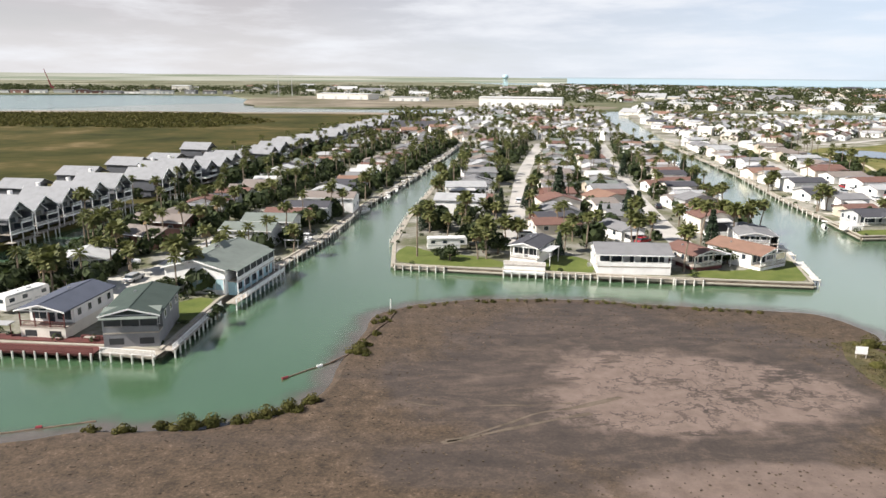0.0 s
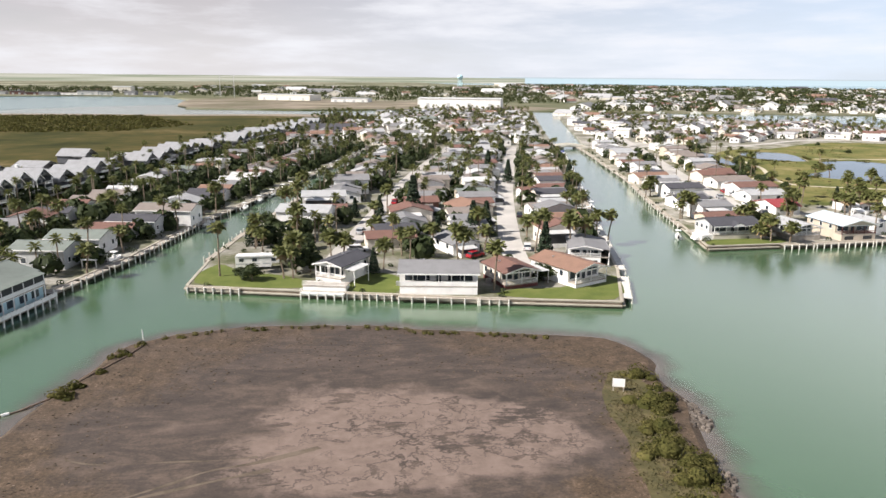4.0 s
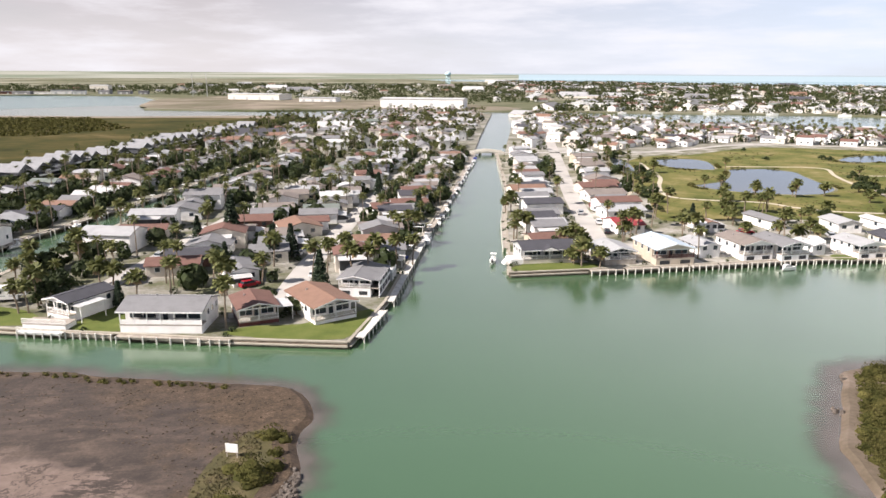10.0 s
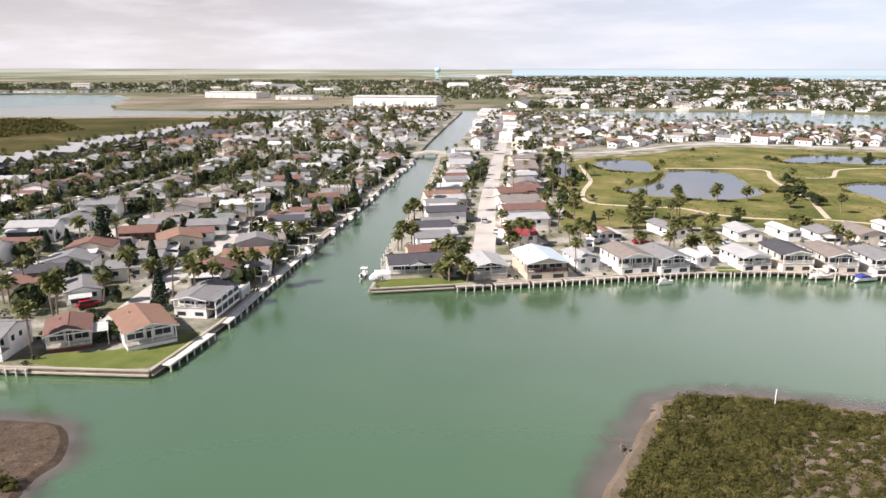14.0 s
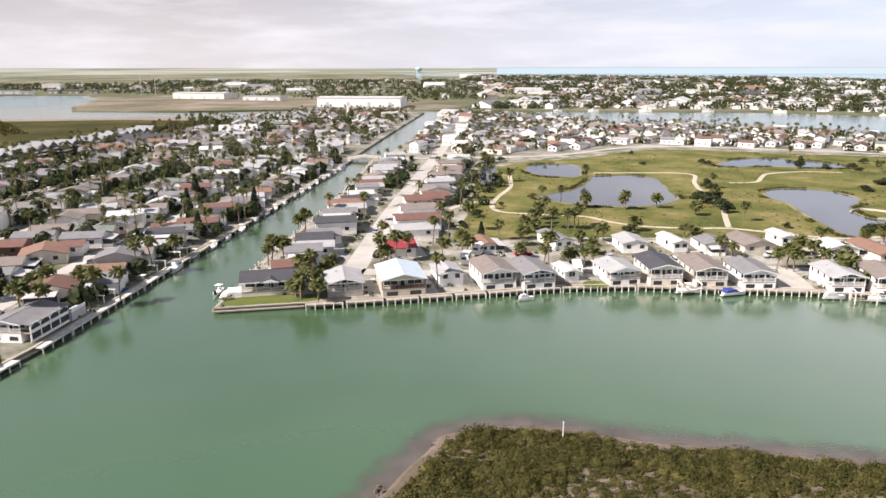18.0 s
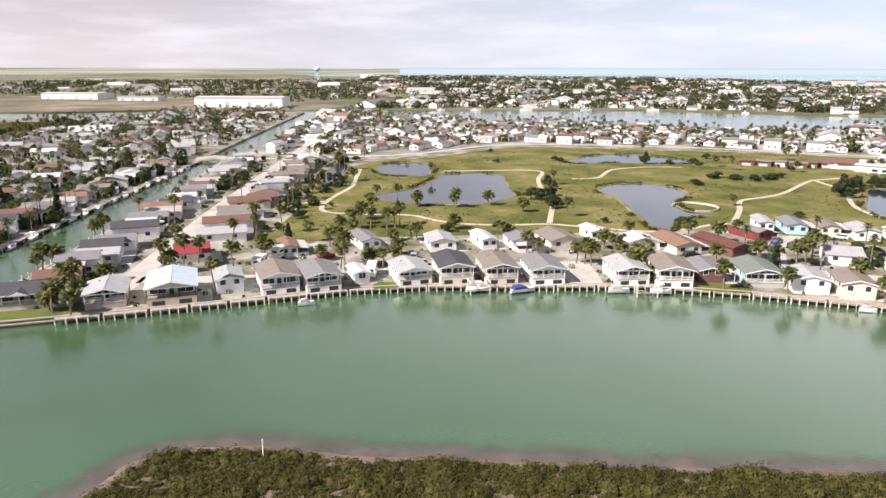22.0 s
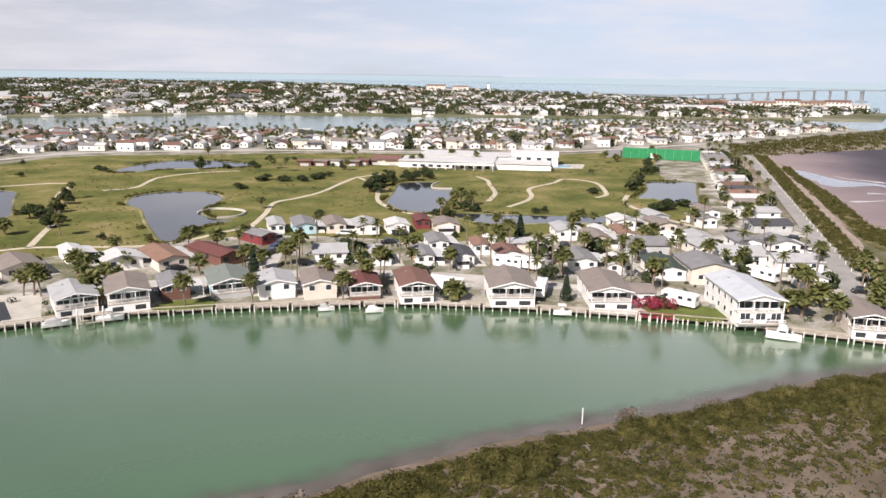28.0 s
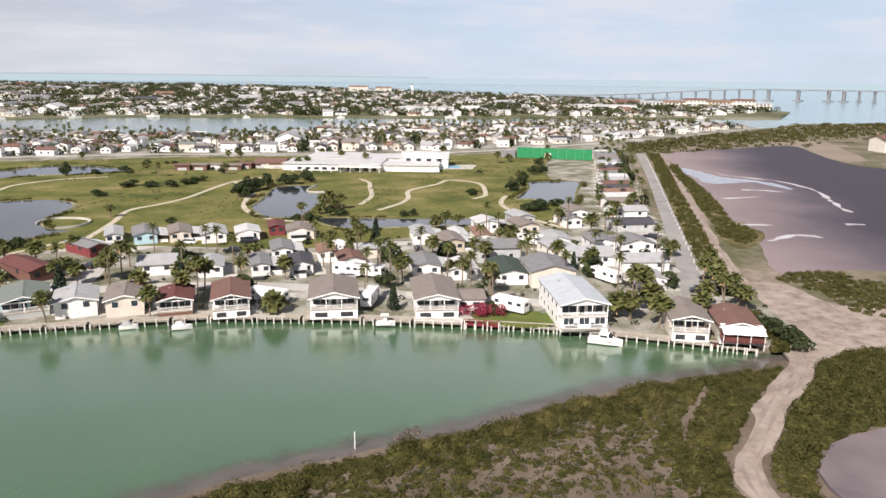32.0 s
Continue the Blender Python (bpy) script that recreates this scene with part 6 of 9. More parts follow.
def dock_run(a, b, gap=0.6, w=9.0, **kw):
    a, b = Vector(a), Vector(b)
    n = max(1, round((b - a).length / w))
    rz = math.degrees(math.atan2(b.y - a.y, b.x - a.x))
    for i in range(n):
        c = a.lerp(b, (i + 0.5) / n)
        dock(c.x, c.y, rz, (b - a).length / n - gap, **kw)


# front of the golf resort
for i in range(1, 16):
    if i == 12:
        continue
    dock_run(EAST_BANK[i], EAST_BANK[i + 1], d=1.9, high=False, step=1.8)
dock_run((346.5, 137.4), (353.5, 129.4), d=2.0, high=False)
dock_run((353.5, 129.4), (360.5, 121.3), d=2.0, rail=True, high=False)
dock(363.2, 118.6, -53, 7.5, 2.6, material="redpaint", rail=True, label="bright red wooden dock with railing")
dock(369.0, 111.0, -52, 10.5, 1.6, material="redwood", high=False, label="red-brown low dock along a lawn")
dock(389.6, 77.4, -60, 8.5, 2.0, material="redwood", high=False, label="red-brown dock under the last house")
# middle bank
dock(-5.0, 154.4, -10, 11.5, 1.2, step=1.7, high=False, label="wooden corner dock with tall pale piles")
dock(17.6, 150.3, -9, 9.0, 1.6, step=1.8, high=False, material="trim", rail=True, label="white painted dock below a cottage")
dock(27.0, 148.8, -9, 9.5, 0.9, step=1.5, high=False, label="long low wooden dock")
dock(40.6, 146.6, -6, 16.0, 1.3, step=2.4, high=False, label="wide dock on tall piles under the white house", rail=False)
dock(51.5, 145.0, -7, 6.0, 1.0, step=1.8, high=False, label="short low wooden dock")
dock(79.2, 152.5, 76, 16.0, 1.5, material="pile", high=False, step=2.6, label="narrow weathered walkway along the broad canal")
for i in range(5, 9):
    dock_run(MIDDLE_BANK[i], MIDDLE_BANK[i + 1], d=1.8, w=11, gap=0.2, step=3.4, high=False, material="pile" if MIDDLE_BANK[i + 1][1] < 215 or MIDDLE_BANK[i][1] < 200 else "wood", label="narrow weathered canal walkway on low posts")
for i in (10, 11, 12, 13):
    dock_run(MIDDLE_BANK[i], MIDDLE_BANK[i + 1], d=1.4, w=12, gap=2.5, step=3)
# western bank
dock(-62.0, 105.0, -5, 20.0, 3.4, material="redwood", rail=True, step=1.8, high=False, label="dark red deck on piles below the navy-roofed house")
dock(-46.6, 103.4, -9, 9.0, 3.0, rail=True, step=1.6, high=False, label="weathered grey dock with railing at the point")
dock(-42.2, 113.5, 88, 22.0, 1.8, rail=True, step=2.0, high=False, label="weathered walkway with railing along the canal")
for i in range(6, 10):
    dock_run(WEST_BANK[i], WEST_BANK[i + 1], d=2.0, w=12, gap=1.5, step=2.4)
# straight-street bank, canal side
for i in range(28, 32):
    dock_run(EAST_BANK[i], EAST_BANK[i + 1], d=1.5, w=14, gap=3, step=3)

# ---- lawns on the points ----
LAWNS = []


def lawn(pts, label):
    LAWNS.append(offset(pts, 0.8) if area(pts) > 0 else pts)
    slab("lawn", rounded(pts, 3), GROUND + 0.05, GROUND - 0.2, "lawn", label, "lawn")


lawn([(53, 146.5), (75, 143.5), (80, 160), (75, 158), (66, 152), (57, 151)], "bright mown lawn on the canal point")
lawn([(-10, 157), (10, 152.5), (14, 156), (8, 162), (-2, 166), (-9, 172)], "mown lawn on the western point of the middle bank")
lawn([(22, 151), (32, 149), (33, 160), (26, 164)], "lawn between two canal homes")
lawn([(113.5, 189.5), (133, 191.5), (134, 196), (117, 196)], "mown lawn on the golf resort point")
lawn([(362, 118.5), (370, 107), (377, 113), (368, 124)], "mown lawn above the red-brown dock")
lawn([(-42.8, 116), (-42.4, 127), (-47, 128), (-51, 118)], "lawn beside the grey house")
lawn([(201, 198.6), (207, 198.6), (206, 203), (202, 203)], "small lawn behind the docks")
lawn([(277, 184), (288, 179), (289, 184), (281, 188)], "small lawn behind the docks")
slab("concrete_yard", rounded([(-66, 121), (-59, 118), (-55, 126), (-54, 136), (-53, 152), (-50, 170), (-54, 172), (-60, 158), (-64, 148), (-70, 140), (-71, 130)], 4, 0.5), GROUND + 0.045, GROUND - 0.2, "concrete", "wide pale concrete turning place", "pavement")
slab("concrete_yard", [(249, 193), (257, 191.5), (261, 212), (250, 214)], GROUND + 0.05, GROUND - 0.2, "concrete", "open concrete yard at the waterfront", "pavement")
slab("concrete_yard", [(328, 153), (334, 148), (345, 160), (339, 166)], GROUND + 0.05, GROUND - 0.2, "concrete", "concrete parking pad at the waterfront", "pavement")

# ---- road bridges over the canals ----
def bridge(x, y, rz, span, label):
    b = thing("bridge", pose(x, y, GROUND, 0, 0, rz), label, "bridge", "road bridges")
    part("deck", Shape().prism([(-span / 2, 0.1), (0, 1.3), (span / 2, 0.1), (span / 2, -0.5), (0, 0.6), (-span / 2, -0.5)], -3.5, 3.5, "y"), "concrete", b)
    for v in (-3.5, 3.3):
        part("parapet", Shape().prism([(-span / 2, 0.1), (0, 1.3), (span / 2, 0.1), (span / 2, 1.1), (0, 2.3), (-span / 2, 1.1)], v, v + 0.25, "y"), "cream", b)
    for u in (-span * 0.2, span * 0.2):
        part("pier", Shape().box(u - 0.4, u + 0.4, -3, 3, -2.5, 0.7), "concrete", b)


bridge(134, 456, 4, 20, "low arched road bridge with cream parapets")
bridge(15, 448, 2, 14, "low road bridge at the canal end")

# ---- vehicles and boats ----
WHEEL = Shape().rod((0, -0.11, 0), (0, 0.11, 0), 0.33, 0.33, 12).mesh("wheel", "rubber")


def wheels(parent, xs, half):
    for u in xs:
        for v in (-half, half):
            w = part("wheel", WHEEL, None, parent, m=pose(u, v, 0.33))


def car(x, y, rz, paint_key, label, pickup=False, length=4.7, z=GROUND + 0.05):
    c = thing("pickup_truck" if pickup else "car", pose(x, y, z, 0, 0, rz), label, "truck" if pickup else "car", "parked cars")
    h, p = length / 2, "car_" + paint_key
    body = [(-h, 0.35), (h, 0.35), (h, 0.8), (h - 0.15, 0.92), (0.28 * length, 1.0), (-h + 0.1, 1.0), (-h, 0.85)]
    part("body", Shape().prism(body, -0.9, 0.9, "y"), p, c)
    back = -0.05 * length if pickup else -0.42 * length
    cab = [(back, 1.0), (0.26 * length, 1.0), (0.14 * length, 1.55), (back + 0.25, 1.55)]
    part("cabin_glass", Shape().prism(cab, -0.8, 0.8, "y"), "glass", c)
    part("roof", Shape().prism([(back + 0.2, 1.55), (0.15 * length, 1.55), (0.12 * length, 1.63), (back + 0.3, 1.63)], -0.78, 0.78, "y"), p, c)
    if pickup:
        part("bed_liner", Shape().box(-h + 0.15, back - 0.1, -0.75, 0.75, 0.98, 1.02), "rubber", c)
    for v in (-0.6, 0.6):
        part("headlight", Shape().box(h - 0.02, h + 0.03, v - 0.16, v + 0.16, 0.62, 0.78), "trim", c)
        part("tail_light", Shape().box(-h - 0.03, -h + 0.02, v - 0.12, v + 0.12, 0.65, 0.85), "redpaint", c)
    wheels(c, (-0.31 * length, 0.31 * length), 0.82)
    return c


def trailer(x, y, rz, label, length=8.5, fifth=True, z=GROUND + 0.05):
    """A travel trailer with rounded roof edges, windows, a door, an awning roll and roof vents."""
    t = thing("travel_trailer", pose(x, y, z, 0, 0, rz), label, "trailer", "travel trailers")
    h = length / 2
    side = [(-h, 0.6), (h - 1.8, 0.6), (h - 1.6, 1.5 if fifth else 0.6), (h, 1.5 if fifth else 0.8), (h, 2.9), (h - 0.35, 3.25), (-h + 0.3, 3.25), (-h, 3.0)]
    part("body", Shape().prism(side, -1.2, 1.2, "y"), "rv", t)
    part("stripe", Shape().box(-h + 0.02, h - 2.0, -1.215, -1.2, 1.25, 1.5), "greywall", t)
    for u in (-h + 1.3, -0.6, h - 1.2):
        part("window", Shape().box(u - 0.5, u + 0.5, -1.225, -1.19, 1.9, 2.6), "glass", t)
        part("window", Shape().box(u - 0.5, u + 0.5, 1.19, 1.225, 1.9, 2.6), "glass", t)
    part("rear_window", Shape().box(-h - 0.02, -h + 0.02, -0.7, 0.7, 1.9, 2.6), "glass", t)
    part("door", Shape().box(0.6, 1.25, -1.23, -1.19, 0.75, 2.6), "trim", t)
    part("awning_roll", Shape().rod((-h + 0.5, -1.3, 3.0), (h - 1.5, -1.3, 3.0), 0.09), "greywall", t)
    part("roof_vent", Shape().box(-1.6, -1.0, -0.3, 0.3, 3.25, 3.42), "trim", t)
    part("air_conditioner", Shape().box(0.4, 1.4, -0.4, 0.4, 3.25, 3.52), "trim", t)
    wheels(t, (-0.9, -0.1), 1.05)
    return t


def hull(length, beam, high, keel=0.25):
    """Rounded boat hull with a pointed bow, from stations."""
    s = Shape()
    n = 7
    for i in range(n):
        u = i / (n - 1)
        b = beam / 2 * (1 - max(0, (u - 0.45) / 0.55) ** 2.2)
        x = -length / 2 + length * u
        rise = 0.25 * high * u * u
        s.v += [(x, -b, high + rise), (x, -b * 0.8, 0.1), (x, 0, -keel), (x, b * 0.8, 0.1), (x, b, high + rise)]
    for i in range(n - 1):
        for j in range(4):
            a = i * 5 + j
            s.f.append((a, a + 5, a + 6, a + 1))
    s.f.append((0, 1, 2, 3, 4))
    for i in range(n - 1):
        s.f.append((i * 5, i * 5 + 4, i * 5 + 9, i * 5 + 5))
    return s


def boat(x, y, rz, label, length=6.0, kind="open", z=0.15, cover=""):
    b = thing("motorboat", pose(x, y, z, 0, 0, rz), label, "boat", "boats")
    high = 0.16 * length if kind == "cruiser" else 0.75
    part("hull", hull(length, length * 0.36, high), "rv", b)
    if kind == "cruiser":
        part("cabin", Shape().prism([(-length * 0.22, high), (length * 0.25, high + 0.15), (length * 0.1, high + 1.1), (-length * 0.18, high + 1.2)], -length * 0.13, length * 0.13, "y"), "rv", b)
        part("windscreen", Shape().prism([(length * 0.11, high + 0.5), (length * 0.2, high + 0.5), (length * 0.12, high + 1.05), (length * 0.08, high + 1.05)], -length * 0.135, length * 0.135, "y"), "glass", b)
        part("side_window", Shape().box(-length * 0.15, length * 0.06, -length * 0.136, length * 0.136, high + 0.45, high + 0.85), "glass", b)
        part("rub_rail", Shape().box(-length * 0.49, length * 0.2, -length * 0.183, length * 0.183, high - 0.22, high - 0.12), "metal", b)
        part("flybridge", Shape().box(-length * 0.15, length * 0.05, -length * 0.11, length * 0.11, high + 1.2, high + 1.75), "rv", b)
    elif cover:
        part("cover", Shape().prism([(-length * 0.4, 0.75), (length * 0.2, 0.9), (-length * 0.02, 1.5), (-length * 0.3, 1.4)], -length * 0.16, length * 0.16, "y"), cover, b)
    else:
        part("console", Shape().box(-0.4, 0.3, -0.35, 0.35, 0.75, 1.5), "trim", b)
    if kind == "open" and not cover:
        part("t_top", Shape().box(-1.0, 0.7, -0.8, 0.8, 2.2, 2.27), "trim", b)
        for u in (-0.85, 0.55):
            for v in (-0.6, 0.6) if y < 230 else ():
                part("t_top_leg", Shape().rod((u, v, 0.75), (u, v, 2.2), 0.03), "metal", b)
    part("outboard_motor", Shape().box(-length / 2 - 0.45, -length / 2, -0.22, 0.22, 0.2, 1.2), "rubber", b)
    return b


def boat_lift(x, y, rz, label="pale steel boat lift on four posts"):
    l = thing("boat_lift", pose(x, y, 0, 0, 0, rz), label, "boat lift", "boat lifts")
    for u in (-2.4, 2.4):
        for v in (-1.6, 1.6):
            part("corner_post", Shape().rod((u, v, -1.4), (u, v, 3.2), 0.15), "pile", l)
        part("beam", Shape().box(u - 0.12, u + 0.12, -1.9, 1.9, 3.05, 3.3), "trim", l)
    for v in (-0.8, 0.8):
        part("bunk", Shape().box(-2.6, 2.6, v - 0.12, v + 0.12, 0.7, 0.95), "wood", l)


trailer(-75.0, 122.8, 70, "white travel trailer parked under trees", 9.0, False)
trailer(0.9, 168.4, 6, "white fifth-wheel trailer beside the point lawn", 9.5)
trailer(352.5, 142.8, 38, "white trailer parked between waterfront homes", 8.0)
trailer(336.5, 158.6, -62 + 180, "white trailer on a concrete pad", 9.0)
trailer(371.8, 118.6, 100, "white rounded trailer beside a lawn", 8.0, False)
trailer(407.4, 118.2, 80, "white and grey trailer on a yard", 8.5)
trailer(424.6, 156.5, 102, "white trailer near the pond", 8.0)
trailer(375.5, 186.0, 80, "white trailer among palms", 8.0)
trailer(366.0, 160.5, 110, "white trailer on a paved lot", 8.5)
trailer(362.5, 164.5, 120, "silver-white trailer with rounded nose", 7.5, False)
trailer(178.0, 232.0, 60, "small white trailer near the golf turf", 6.0, False)
trailer(173.0, 222.0, 75, "small white trailer in a yard", 6.0, False)
trailer(201.5, 209.5, 80, "white trailer between two homes", 7.0, False)
for x, y, rz, colour, words in ((64.5, 185.5, 80, "white", "white car parked along the palm street"), (57.5, 206, 80, "silver", "silver car parked along the palm street"), (69, 228, 82, "black", "black car parked along the palm street"),
                         (21.5, 205, 80, "silver", "silver car parked along the narrow street"), (25, 236, 80, "white", "white car parked along the narrow street"), (-55, 170, 75, "black", "black car parked on the western street"),
                         (-50, 186, 75, "white", "white car parked on the western street"), (-62.5, 140, 80, "silver", "silver car parked on the western street"), (149, 246, 82, "white", "white car parked along the straight street"),
                         (146.8, 262, 82, "silver", "silver car parked along the straight street"), (154, 275, 82, "red", "red car parked along the straight street"), (216, 217, 5, "silver", "silver car on the resort lane"),
                         (236, 216.5, 0, "white", "white car on the resort lane"), (278, 208.5, -15, "black", "black car on the resort lane"), (303, 198.5, -25, "white", "white car on the resort lane"),
                         (383, 166, 130, "white", "white car among the resort homes"), (392, 160, 140, "black", "black car among the resort homes"), (412, 140, 120, "silver", "silver car among the resort homes"),
                         (446, 124.5, 35, "white", "white car beside the hedge road"), (478, 146, 35, "silver", "silver car beside the hedge road")):
    car(x, y, rz, colour, words)
car(291.5, 212.2, 5, "black", "black sport utility car parked by the terracotta-roofed home", length=4.9)
car(262.0, 223.0, 5, "white", "white car on the concrete yard")
car(190.5, 229.6, 3, "red", "dark red car parked under palms", length=5.2)
car(318.2, 214.2, 30, "black", "black car beside the barn-red home")
car(322.2, 219.0, 35, "blue", "dark blue car beside the barn-red home")
car(325.4, 222.4, 35, "black", "black car beside the barn-red home")
car(348.0, 223.8, 130, "white", "white car on the resort lane")
car(361.5, 213.0, 140, "black", "black car on the resort lane")
car(50.6, 177.6, 40, "red", "dark red car in front of a white home")
car(-69.5, 152.6, 8, "white", "white pickup truck parked by brick homes", True, 5.6)
car(-57.0, 148.5, 30, "silver", "silver car on the western street")
for x, y, rz, colour, words in ((333.5, 206.5, 40, "white", "white car on a resort lane"), (341.0, 199.5, 125, "silver", "silver car beside a resort home"), (352.5, 206.0, 150, "black", "dark car on a resort lane"),
                                (386.5, 158.5, 60, "white", "white car on a concrete pad"), (398.5, 140.8, 55, "silver", "silver car on a concrete pad"), (411.0, 137.5, 55, "white", "white car beside a pale-roofed home"),
                                (232.0, 219.5, 90, "white", "white car on the resort lane"), (214.5, 224.5, 80, "silver", "silver car between white homes"), (277.5, 213.5, 95, "white", "white car on the resort lane"),
                                (153.5, 268.0, 82, "white", "white car on the straight street"), (158.5, 310.0, 82, "silver", "silver car on the straight street")):
    car(x, y, rz, colour, words)
car(460.0, 136.6, 110, "black", "black car beside a grey-blue home", length=5.0)
car(434.0, 130.4, 150, "white", "white sport utility car on a yard", length=5.0)
car(22.1, 184.2, 3, "white", "white van on the middle street", length=5.2)
car(415.8, 98.4, 130, "black", "dark cart at the end of the hedge road", length=3.2)
car(360.3, 163.0, 150, "silver", "silver pickup on a paved lot", True, 5.4)
car(148.0, 231.5, 80, "black", "black car at the street corner")
car(30.0, 252.0, 82, "red", "red car on the middle street")
car(66.5, 252.0, 84, "silver", "silver car on the palm-shaded street")
car(380.0, 164.0, 60, "blue", "dark blue car beside a mobile home")
car(393.5, 172.5, 60, "black", "black car on a resort lane")
boat(109.6, 203.0, 75, "small open boat at the point", 4.2)
boat(226.1, 195.0, 2, "white flat deck boat on its lift", 6.6, z=0.5)
boat(236.5, 192.9, 8, "white boat with blue canvas cover", 6.8, cover="canvas", z=0.35)
boat(308.3, 165.2, -28, "small white skiff at the dock", 3.6, cover="greywall")
boat(316.2, 158.0, -28, "small white skiff under the porch house", 4.0, cover="rv")
boat(347.7, 131.6, -42, "small grey boat on a low lift", 4.0, z=0.5)
boat(373.4, 95.4, -64, "white cabin cruiser with flybridge at the two-storey house", 6.6, "cruiser")
boat(-24.6, 222.8, 66, "white motorboat moored along the canal wall", 6.2)
boat(-34.5, 178.0, 80, "white motorboat on a lift beside the canal", 5.6, z=0.8)
boat(86.0, 204.0, 80, "white motorboat with blue hull cover", 6.0, cover="canvas")
boat(87.5, 213.0, 80, "white motorboat at a canal dock", 6.4)
boat(93.5, 240.0, 80, "white motorboat at a canal dock", 6.0)
boat(92.5, 226.0, 80, "white cabin boat at a canal dock", 7.0, "cruiser")
boat(259.0, 187.6, -10, "low boat on a lift before the yard", 5.2, z=0.6, cover="greywall")
boat(268.5, 185.0, -15, "open boat on a lift", 5.2, z=0.6)
boat(185.0, 192.6, 6, "dark skiff under the docks", 4.0, cover="greywall")
boat_lift(-36.5, 172, 84)
boat_lift(-6, 215, 84)
boat_lift(84, 196, 82)
boat_lift(88, 222, 82)
boat_lift(90, 236, 82)
boat_lift(265, 185.5, -14)
boat_lift(226, 194.5, 0)
for k in range(16):
    y = 250 + k * 12
    boat(93 + 0.155 * (y - 236) + 1.5, y + pick.uniform(-3, 3), 82, "white motorboat moored on the broad canal", pick.uniform(5, 7), z=0.3, cover=pick.choice(("", "", "canvas", "greywall")))
    boat(-24 + 0.155 * (y - 228) + 1.2, y + pick.uniform(-3, 3), 82, "white motorboat moored on the western canal", pick.uniform(5, 7), z=0.3)

# ---- palms and trees where they stand ----
def palms(rows, **kw):
    for x, y, h in rows:
        palm(x, y, max(2.6, h - 0.6), **kw)


palms([(-6, 162, 11.6), (10, 160, 6.7), (1, 173, 7.8), (16, 180, 5.5), (19, 180, 4.7), (8, 160, 6.7), (10, 164, 8.4), (29, 167, 6.5), (26, 200, 4.8), (33, 179, 6.4), (46, 171, 9.1), (47, 171, 7.8), (52, 150, 10.0), (53, 195, 8.2), (65, 177, 10.5), (68, 181, 10.2), (74, 179, 9.3), (78, 180, 8.8)])
palms([(118, 224, 5.5), (119, 225, 7.9), (122, 226, 6.9), (123, 267, 6.6), (121, 266, 4.9), (131, 193, 6.5), (129, 208, 6.7), (132, 207, 8.2), (136, 216, 4), (164, 200, 8.7), (174, 228, 6.1), (195, 215, 9.9), (194, 217, 6.1), (202, 220, 4.0), (205, 216, 5.3), (209, 221, 4.0), (211, 246, 3), (218, 244, 5.4), (204, 279, 5.7), (206, 264, 6.8), (211, 264, 6.5), (216, 267, 7.6), (186, 249, 6.3), (194, 250, 3.8), (200, 263, 3.4)])
palms([(243, 242, 5.7), (244, 239, 5.7), (246, 239, 4.4), (259, 210, 6.8), (260, 208, 6.2), (257, 211, 5.4), (271, 225, 4.9), (272, 220, 5.1), (269, 209, 5.7), (282, 221, 3.6), (276, 208, 4.0), (274, 210, 4.6), (295, 205, 4.6), (320, 235, 4.3), (310, 209, 4.4)])
palms([(308, 226, 5.6), (307, 205, 4.9), (310, 201, 4.6), (320, 200, 8.8), (325, 208, 5.9), (316, 178, 6.5), (313, 166, 6.1), (324, 175, 7.5), (325, 169, 9.9), (328, 172, 8.1), (322, 170, 6.8), (339, 175, 6.4), (349, 172, 5.3), (355, 196, 3.8), (369, 151, 6.6), (367, 150, 6.0), (382, 143, 5.1), (376, 129, 7.6), (378, 130, 6.0), (398, 155, 5.6), (417, 190, 4.1), (425, 194, 4.3), (425, 188, 4.2), (376, 181, 4.3), (417, 162, 4.9), (422, 162, 4.6)])
palms([(409, 108, 5.2), (413, 127, 3.6), (443, 120, 4.1), (434, 105, 6.2), (420, 96, 5.6), (416, 92, 5.4), (419, 91, 5.3), (451, 153, 6.0), (424, 101, 6.0), (428, 99, 5.4)])
palms([(200, 265, 6.2), (203, 271, 5.6), (208, 285, 6.6), (211, 261, 7.0), (214, 264, 6.4), (213, 317, 5.6), (196, 258, 5.2), (192, 242, 5.0), (222, 321, 5.0), (217, 246, 4.4)], label="fan palm on the golf turf behind the homes")
for x, y, h in ((334, 152, 2.6), (386, 101, 3.6), (396, 99, 4.0)):
    palm(x, y, h, 4, size=1.0, label="broad feather-leaved palm on the waterfront")
palms([(-51, 133, 10.1), (-68, 162, 9.4), (-78, 134, 7.7), (-76, 136, 6.6), (5, 195, 6.2), (31, 190, 7.6), (35, 171, 8.6), (53, 180, 6.9), (92, 262, 9.0), (84, 193, 8.1), (88, 196, 7.7), (-96, 189, 10.3), (-75, 180, 7.4), (-88, 218, 9.9), (-67, 200, 9.8), (-67, 215, 8.7), (-62, 211, 7.8)])
tree(1.6, 158.6, 1.0, label="dark rounded shrub beside the point lawn", squat=0.85)
tree(-0.6, 159.6, 0.75, label="dark rounded shrub beside the point lawn", squat=0.85)
tree(9.5, 166, 1.2, label="dark broad shrub tree beside the point trailer")
tree(9, 171, 1.3)
tree(11, 172, 1.4)
tree(13, 165, 1.2)
tree(6, 174, 1.2)
tree(-76, 160, 1.1)
tree(-70, 166, 1.0)
